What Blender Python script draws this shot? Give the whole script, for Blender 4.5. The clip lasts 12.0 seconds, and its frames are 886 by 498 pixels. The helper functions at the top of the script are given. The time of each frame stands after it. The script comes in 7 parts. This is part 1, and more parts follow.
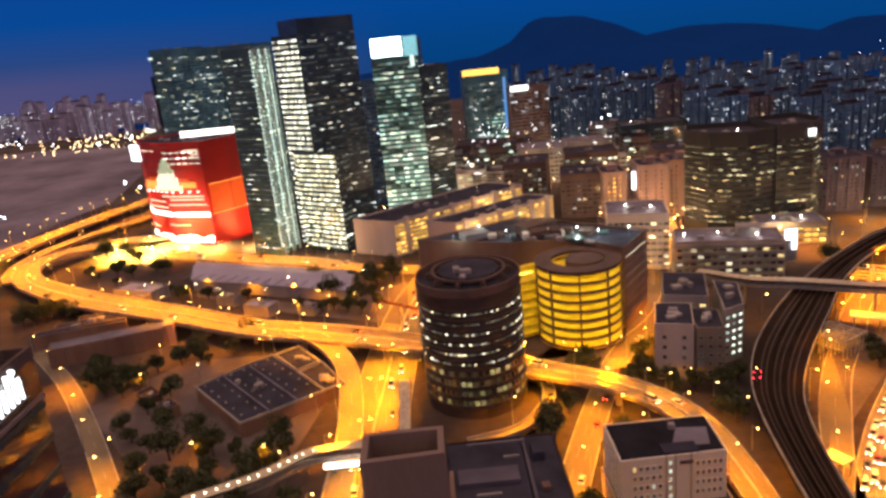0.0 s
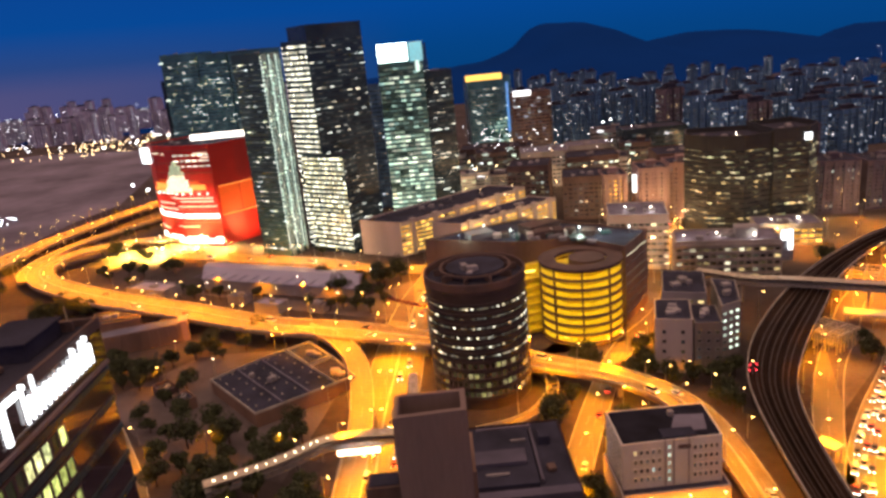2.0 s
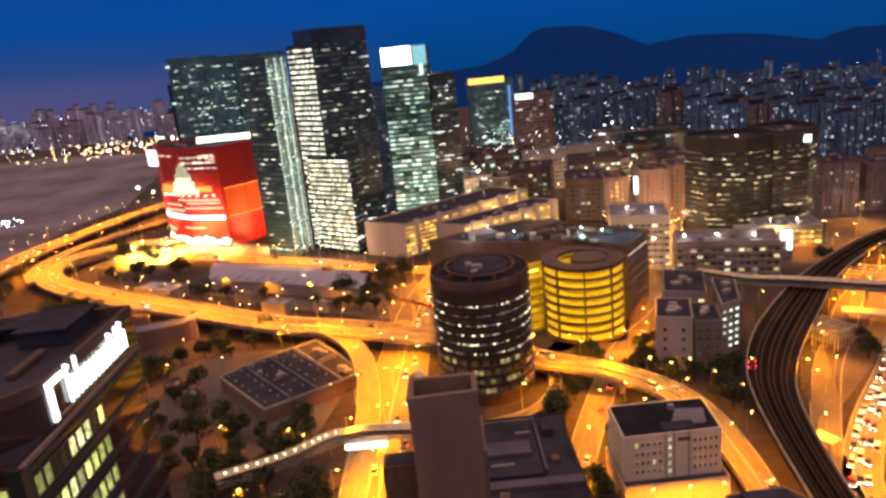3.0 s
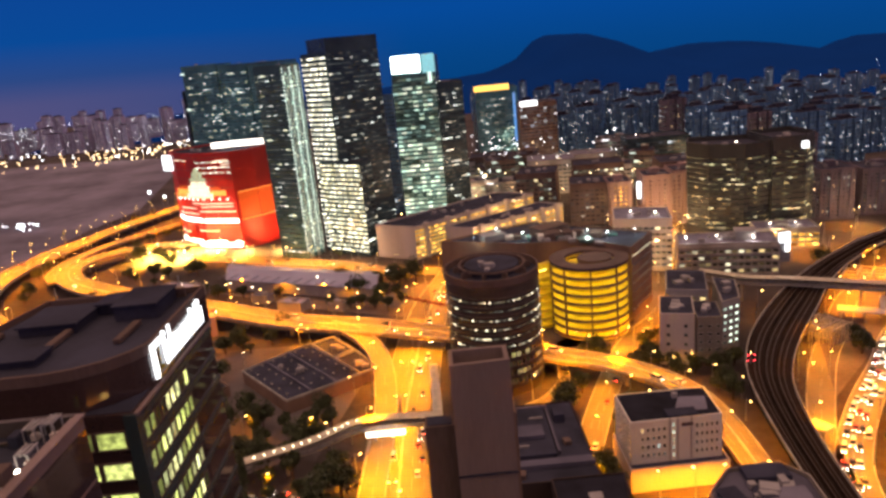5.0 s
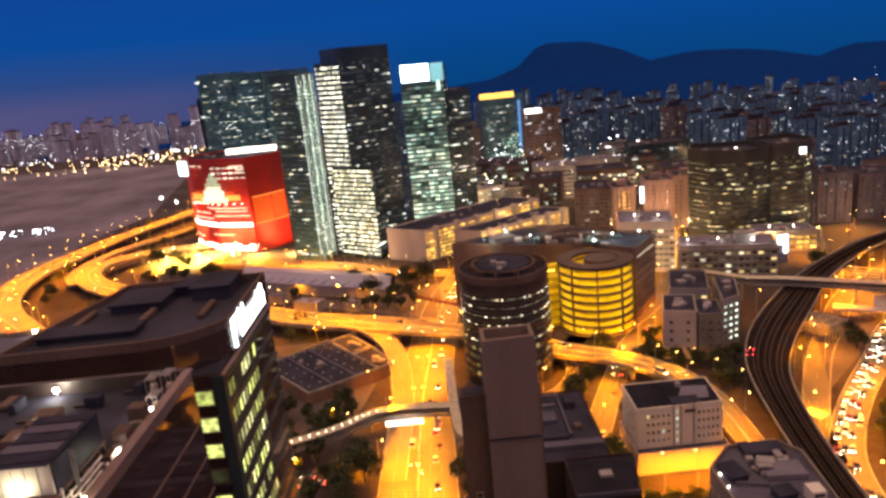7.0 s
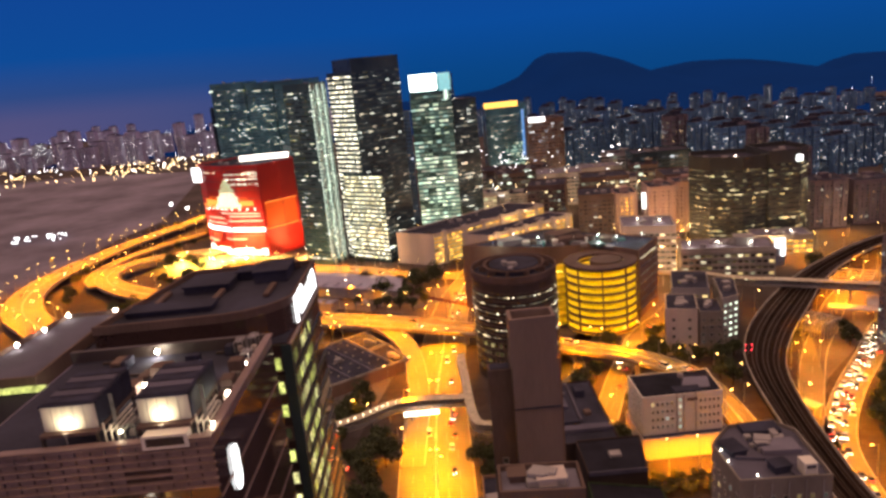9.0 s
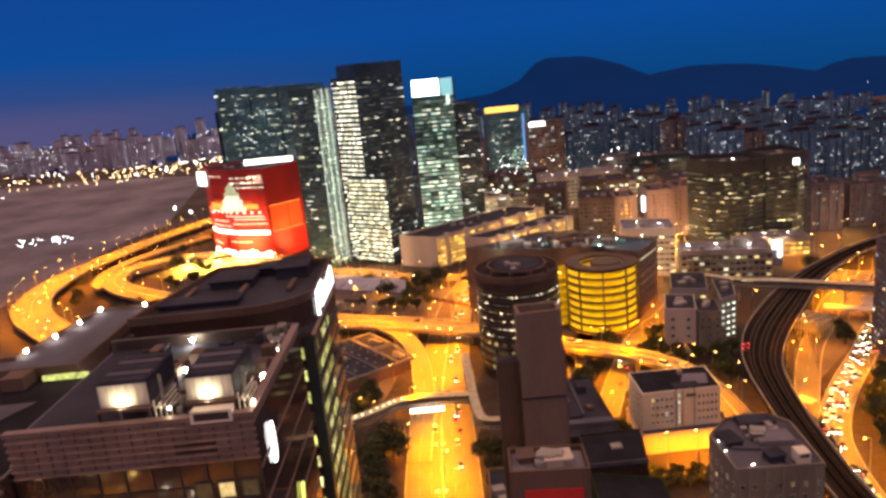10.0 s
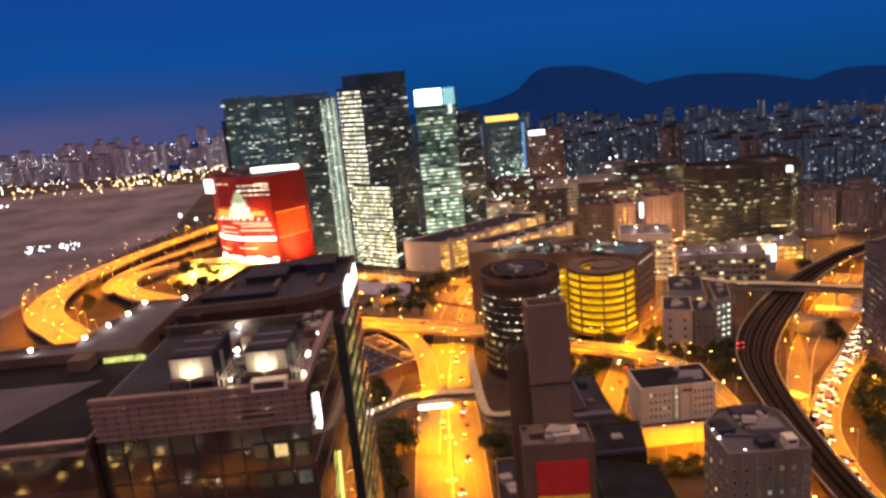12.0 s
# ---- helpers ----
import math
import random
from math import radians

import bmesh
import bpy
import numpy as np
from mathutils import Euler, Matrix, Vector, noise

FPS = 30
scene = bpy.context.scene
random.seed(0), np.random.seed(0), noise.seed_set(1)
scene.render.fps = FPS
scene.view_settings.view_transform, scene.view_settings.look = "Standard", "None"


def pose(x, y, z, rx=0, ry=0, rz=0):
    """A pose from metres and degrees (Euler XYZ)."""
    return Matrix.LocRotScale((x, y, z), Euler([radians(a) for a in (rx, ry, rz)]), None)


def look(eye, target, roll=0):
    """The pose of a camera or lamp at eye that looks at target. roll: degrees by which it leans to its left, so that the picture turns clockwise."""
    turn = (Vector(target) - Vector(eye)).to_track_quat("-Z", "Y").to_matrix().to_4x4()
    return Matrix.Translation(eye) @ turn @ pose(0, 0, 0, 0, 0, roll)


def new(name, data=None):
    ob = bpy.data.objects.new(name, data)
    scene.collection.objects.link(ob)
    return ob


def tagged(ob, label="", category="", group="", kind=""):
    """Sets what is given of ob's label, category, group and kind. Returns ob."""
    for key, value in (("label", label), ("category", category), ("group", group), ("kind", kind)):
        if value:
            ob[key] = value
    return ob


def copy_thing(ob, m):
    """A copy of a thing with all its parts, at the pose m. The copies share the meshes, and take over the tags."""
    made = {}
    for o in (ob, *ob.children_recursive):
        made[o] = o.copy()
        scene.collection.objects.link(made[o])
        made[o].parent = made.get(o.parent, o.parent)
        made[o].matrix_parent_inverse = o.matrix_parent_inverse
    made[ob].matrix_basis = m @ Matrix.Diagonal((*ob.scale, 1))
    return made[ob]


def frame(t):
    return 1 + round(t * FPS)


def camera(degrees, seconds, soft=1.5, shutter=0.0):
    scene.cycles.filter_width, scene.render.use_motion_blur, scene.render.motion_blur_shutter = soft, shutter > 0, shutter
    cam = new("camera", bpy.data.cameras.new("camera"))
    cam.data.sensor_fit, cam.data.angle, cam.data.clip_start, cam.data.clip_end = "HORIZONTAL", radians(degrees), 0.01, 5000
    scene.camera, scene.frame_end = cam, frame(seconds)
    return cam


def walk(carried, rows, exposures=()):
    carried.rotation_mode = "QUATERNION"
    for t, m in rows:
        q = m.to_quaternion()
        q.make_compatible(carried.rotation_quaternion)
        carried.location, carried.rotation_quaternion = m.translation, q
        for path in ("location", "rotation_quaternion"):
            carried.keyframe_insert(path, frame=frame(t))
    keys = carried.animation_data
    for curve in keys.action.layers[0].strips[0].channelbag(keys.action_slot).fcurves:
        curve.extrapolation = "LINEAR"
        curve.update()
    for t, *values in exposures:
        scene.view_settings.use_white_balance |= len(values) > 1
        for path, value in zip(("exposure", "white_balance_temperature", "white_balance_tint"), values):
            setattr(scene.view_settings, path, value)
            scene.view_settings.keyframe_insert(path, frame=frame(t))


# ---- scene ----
cam = camera(63.6, 12.0, soft=3.0)
PATH = [
    (0, (0.077, 0.167, 130.695), (0.075, 2.082, 130.12), -5.8),
    (0.5, (-0.027, -2.049, 130.913), (-0.031, -0.133, 130.338), -5.9),
    (1, (-1.002, -4.611, 130.572), (-1.005, -2.694, 130.003), -5.8),
    (1.5, (-1.756, -7.58, 130.988), (-1.759, -5.662, 130.424), -5.7),
    (2, (-2.802, -10.364, 131.084), (-2.805, -8.444, 130.523), -5.7),
    (2.5, (-3.757, -12.998, 131.083), (-3.76, -11.076, 130.527), -5.6),
    (3, (-4.381, -16.158, 131.33), (-4.387, -14.235, 130.778), -5.7),
    (5, (-9.779, -30.315, 132.977), (-9.786, -28.388, 132.443), -5.6),
    (5.5, (-11.222, -34.24, 133.359), (-11.23, -32.311, 132.829), -5.6),
    (6, (-12.681, -37.908, 133.789), (-12.689, -35.978, 133.264), -5.6),
    (6.5, (-13.932, -41.353, 134.288), (-13.94, -39.422, 133.766), -5.6),
    (7, (-15.336, -45.535, 134.786), (-15.345, -43.603, 134.271), -5.6),
    (9, (-21.646, -61.316, 135.833), (-21.652, -59.378, 135.342), -5.5),
    (9.5, (-22.968, -65.368, 136.225), (-22.973, -63.428, 135.74), -5.6),
    (10, (-24.086, -69.021, 136.688), (-24.089, -67.08, 136.208), -5.5),
    (10.5, (-25.086, -72.411, 137.097), (-25.087, -70.468, 136.622), -5.5),
    (11, (-25.998, -75.902, 137.575), (-25.997, -73.957, 137.106), -5.5),
    (11.5, (-26.87, -79.124, 137.822), (-26.869, -77.179, 137.359), -5.5),
    (12, (-27.902, -82.024, 138.002), (-27.898, -80.077, 137.544), -5.5),
]
walk(cam, [(t, look(eye, target, roll)) for t, eye, target, roll in PATH], exposures=[(0.0, 0.36, 6500, 10), (3.0, 0.40, 6500, 10), (12.0, 0.50, 6950, 10)])

# ---- light ----
SODIUM = (1.0, 0.278, 0.001)
world = bpy.data.worlds.new("dusk_sky")
scene.world = world
world.use_nodes = True
wn, wl = world.node_tree.nodes, world.node_tree.links
wn.clear()
w_out = wn.new("ShaderNodeOutputWorld")
w_bg = wn.new("ShaderNodeBackground")
w_tc = wn.new("ShaderNodeTexCoord")
w_sep = wn.new("ShaderNodeSeparateXYZ")
w_ramp = wn.new("ShaderNodeValToRGB")
wl.new(w_tc.outputs["Generated"], w_sep.inputs[0])
w_lift = wn.new("ShaderNodeMapRange")
w_lift.inputs["From Min"].default_value = -0.1
wl.new(w_sep.outputs["Z"], w_lift.inputs["Value"])
wl.new(w_lift.outputs[0], w_ramp.inputs[0])
stops = [(0.0, (0.006, 0.033, 0.125)), (0.05, (0.001, 0.039, 0.150)), (0.085, (0.001, 0.043, 0.178)), (0.14, (0.001, 0.050, 0.24)),
         (0.25, (0.003, 0.039, 0.22)), (0.5, (0.52, 0.295, 0.235)), (1.0, (1.0, 0.60, 0.42))]
el = w_ramp.color_ramp.elements
while len(el) < len(stops):
    el.new(0.5)
for e, (p, c) in zip(el, stops):
    e.position, e.color = p, (*c, 1)
# the west keeps a little purple afterglow low down
w_ramp2 = wn.new("ShaderNodeValToRGB")
wl.new(w_lift.outputs[0], w_ramp2.inputs[0])
low_west = [(0.0, (0.082, 0.064, 0.150)), (0.076, (0.060, 0.060, 0.160)), (0.101, (0.020, 0.049, 0.172)), (0.14, (0.002, 0.050, 0.23)), (0.25, (0.003, 0.039, 0.22)), (0.5, (0.52, 0.295, 0.235)), (1.0, (1.0, 0.60, 0.42))]
el = w_ramp2.color_ramp.elements
while len(el) < len(low_west):
    el.new(0.5)
for e, (p, c) in zip(el, low_west):
    e.position, e.color = p, (*c, 1)
w_mix = wn.new("ShaderNodeMix")
w_mix.data_type = "RGBA"
w_map = wn.new("ShaderNodeMapRange")
w_map.inputs["From Min"].default_value, w_map.inputs["From Max"].default_value = 0.02, 0.5
w_neg = wn.new("ShaderNodeMath")
w_neg.operation = "MULTIPLY"
w_neg.inputs[1].default_value = -1.0
wl.new(w_sep.outputs["X"], w_neg.inputs[0])
wl.new(w_neg.outputs[0], w_map.inputs["Value"])
wl.new(w_map.outputs[0], w_mix.inputs["Factor"])
wl.new(w_ramp.outputs[0], w_mix.inputs["A"])
wl.new(w_ramp2.outputs[0], w_mix.inputs["B"])
wl.new(w_mix.outputs["Result"], w_bg.inputs[0])
wl.new(w_bg.outputs[0], w_out.inputs[0])
w_bg.inputs[1].default_value = 1.0


def lamp_data(kind, name, power, color, size=0.5):
    d = bpy.data.lights.new(name, kind)
    d.energy, d.color = power, color
    if kind == "AREA":
        d.size = size
    else:
        d.shadow_soft_size = size
    return d


STREET = lamp_data("SPOT", "street_bulb", 37000, SODIUM, 0.6)
STREET.spot_size, STREET.spot_blend = radians(136), 0.6
AVENUE = lamp_data("SPOT", "avenue_bulb", 36000, SODIUM, 0.6)
AVENUE.spot_size, AVENUE.spot_blend = radians(128), 0.6
YARD = lamp_data("SPOT", "yard_bulb", 6500, SODIUM, 0.5)
YARD.spot_size, YARD.spot_blend = radians(165), 0.4
PLAZA = lamp_data("SPOT", "plaza_bulb", 190000, (1.0, 0.56, 0.14), 1.0)
PLAZA.spot_size, PLAZA.spot_blend = radians(150), 0.5
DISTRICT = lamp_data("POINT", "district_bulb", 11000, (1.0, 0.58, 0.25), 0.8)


# ---- materials ----
def nodes_of(name):
    m = bpy.data.materials.new(name)
    m.use_nodes = True
    return m, m.node_tree.nodes, m.node_tree.links, m.node_tree.nodes["Principled BSDF"]


def surface(name, color, rough=0.8, metal=0.0, scale=0.12, vary=0.35, fine=2.5, bump=0.3, streak=False, tint=None, gloss=0.5):
    """A weathered surface: stains at two scales and a fine relief."""
    m, n, l, b = nodes_of(name)
    mp = n.new("ShaderNodeMapping")
    geo = n.new("ShaderNodeNewGeometry")
    l.new(geo.outputs["Position"], mp.inputs[0])
    if streak:
        mp.inputs["Scale"].default_value = (1, 1, 0.15)
    big, small = n.new("ShaderNodeTexNoise"), n.new("ShaderNodeTexNoise")
    big.inputs["Scale"].default_value, small.inputs["Scale"].default_value = scale, fine
    big.inputs["Detail"].default_value = 5
    small.inputs["Detail"].default_value = 4
    l.new(mp.outputs[0], big.inputs["Vector"])
    l.new(mp.outputs[0], small.inputs["Vector"])
    r = n.new("ShaderNodeValToRGB")
    dark = [c * (1 - vary) for c in color]
    light = [min(1, c * (1 + vary * 0.6)) for c in (tint or color)]
    r.color_ramp.elements[0].position, r.color_ramp.elements[0].color = 0.3, (*dark, 1)
    r.color_ramp.elements[1].position, r.color_ramp.elements[1].color = 0.7, (*light, 1)
    add = n.new("ShaderNodeMath")
    add.operation = "MULTIPLY_ADD"
    add.inputs[1].default_value = 0.35
    l.new(small.outputs["Fac"], add.inputs[0])
    l.new(big.outputs["Fac"], add.inputs[2])
    sub = n.new("ShaderNodeMath")
    sub.operation = "SUBTRACT"
    sub.inputs[1].default_value = 0.17
    l.new(add.outputs[0], sub.inputs[0])
    l.new(sub.outputs[0], r.inputs[0])
    l.new(r.outputs[0], b.inputs["Base Color"])
    b.inputs["Roughness"].default_value, b.inputs["Metallic"].default_value = rough, metal
    if bump:
        bp = n.new("ShaderNodeBump")
        bp.inputs["Strength"].default_value, bp.inputs["Distance"].default_value = bump, 0.08
        l.new(small.outputs["Fac"], bp.inputs["Height"])
        l.new(bp.outputs[0], b.inputs["Normal"])
    b.inputs["Specular IOR Level"].default_value = min(gloss, 0.15 if rough >= 0.9 else 0.5)
    return m


def glow(name, color, strength, sample=False, base=(0.3, 0.3, 0.3)):
    """A lit lamp, screen or sign, or a surface given its own glow, a little uneven over its face."""
    m, n, l, b = nodes_of(name)
    b.inputs["Base Color"].default_value = (*base, 1)
    b.inputs["Emission Color"].default_value = (*color, 1)
    geo = n.new("ShaderNodeNewGeometry")
    nz = n.new("ShaderNodeTexNoise")
    nz.inputs["Scale"].default_value = 0.7
    l.new(geo.outputs["Position"], nz.inputs["Vector"])
    mr = n.new("ShaderNodeMapRange")
    mr.inputs["To Min"].default_value, mr.inputs["To Max"].default_value = strength * 0.6, strength * 1.4
    l.new(nz.outputs["Fac"], mr.inputs["Value"])
    l.new(mr.outputs[0], b.inputs["Emission Strength"])
    m.cycles.emission_sampling = "AUTO" if sample else "NONE"
    return m


def panes(name, lit, colors, strength, glass=(0.015, 0.02, 0.028), per_object=False, rows=0.0, dim=0.12):
    """Window glass: a share of the panes is lit from inside, each with its own tone and brightness."""
    m, n, l, b = nodes_of(name)
    if per_object:
        rnd = n.new("ShaderNodeObjectInfo").outputs["Random"]
    else:
        rnd = n.new("ShaderNodeNewGeometry").outputs["Random Per Island"]
    geo = n.new("ShaderNodeNewGeometry")
    # whole parts of a floor are lit together
    wob = n.new("ShaderNodeTexNoise")
    mp = n.new("ShaderNodeMapping")
    mp.inputs["Scale"].default_value = (0.045, 0.045, 0.31)
    l.new(geo.outputs["Position"], mp.inputs[0])
    l.new(mp.outputs[0], wob.inputs["Vector"])
    wob.inputs["Scale"].default_value = 1.0
    wob.inputs["Detail"].default_value = 1
    mixv = n.new("ShaderNodeMath")
    mixv.operation = "MULTIPLY_ADD"
    mixv.inputs[1].default_value = rows
    l.new(wob.outputs["Fac"], mixv.inputs[0])
    l.new(rnd, mixv.inputs[2])
    gate = n.new("ShaderNodeMapRange")
    edge = 1 - lit + rows * 0.5
    gate.inputs["To Min"].default_value = 0.045
    gate.inputs["From Min"].default_value, gate.inputs["From Max"].default_value = edge - 0.01, edge + 0.10
    l.new(mixv.outputs[0], gate.inputs["Value"])
    hue = n.new("ShaderNodeMath")
    hue.operation = "MULTIPLY"
    hue.inputs[1].default_value = 37.7
    frac = n.new("ShaderNodeMath")
    frac.operation = "FRACT"
    l.new(rnd, hue.inputs[0])
    l.new(hue.outputs[0], frac.inputs[0])
    ramp = n.new("ShaderNodeValToRGB")
    ramp.color_ramp.interpolation = "CONSTANT"
    el = ramp.color_ramp.elements
    while len(el) < len(colors):
        el.new(0.5)
    for i, (e, c) in enumerate(zip(el, colors)):
        e.position, e.color = i / len(colors), (*c, 1)
    l.new(frac.outputs[0], ramp.inputs[0])
    tex = n.new("ShaderNodeTexNoise")
    tex.inputs["Scale"].default_value = 1.3
    l.new(geo.outputs["Position"], tex.inputs["Vector"])
    amp = n.new("ShaderNodeMapRange")
    amp.inputs["From Min"].default_value, amp.inputs["From Max"].default_value = 0.3, 0.7
    amp.inputs["To Min"].default_value, amp.inputs["To Max"].default_value = strength * 0.35, strength * 1.3
    l.new(tex.outputs["Fac"], amp.inputs["Value"])
    own = n.new("ShaderNodeMath")
    own.operation = "MULTIPLY"
    own.inputs[1].default_value = 91.3
    own2 = n.new("ShaderNodeMath")
    own2.operation = "FRACT"
    l.new(rnd, own.inputs[0])
    l.new(own.outputs[0], own2.inputs[0])
    curve = n.new("ShaderNodeMapRange")
    curve.interpolation_type = "SMOOTHERSTEP"
    curve.inputs["From Min"].default_value = 0.25
    curve.inputs["To Min"].default_value, curve.inputs["To Max"].default_value = dim, 1.35
    l.new(own2.outputs[0], curve.inputs["Value"])
    f1 = n.new("ShaderNodeMath")
    f1.operation = "MULTIPLY"
    l.new(gate.outputs[0], f1.inputs[0])
    l.new(curve.outputs[0], f1.inputs[1])
    f2 = n.new("ShaderNodeMath")
    f2.operation = "MULTIPLY"
    l.new(f1.outputs[0], f2.inputs[0])
    l.new(amp.outputs[0], f2.inputs[1])
    b.inputs["Base Color"].default_value = (*glass, 1)
    b.inputs["Roughness"].default_value = 0.12
    b.inputs["Specular IOR Level"].default_value = 0.6
    l.new(ramp.outputs[0], b.inputs["Emission Color"])
    l.new(f2.outputs[0], b.inputs["Emission Strength"])
    m.cycles.emission_sampling = "NONE"
    return m


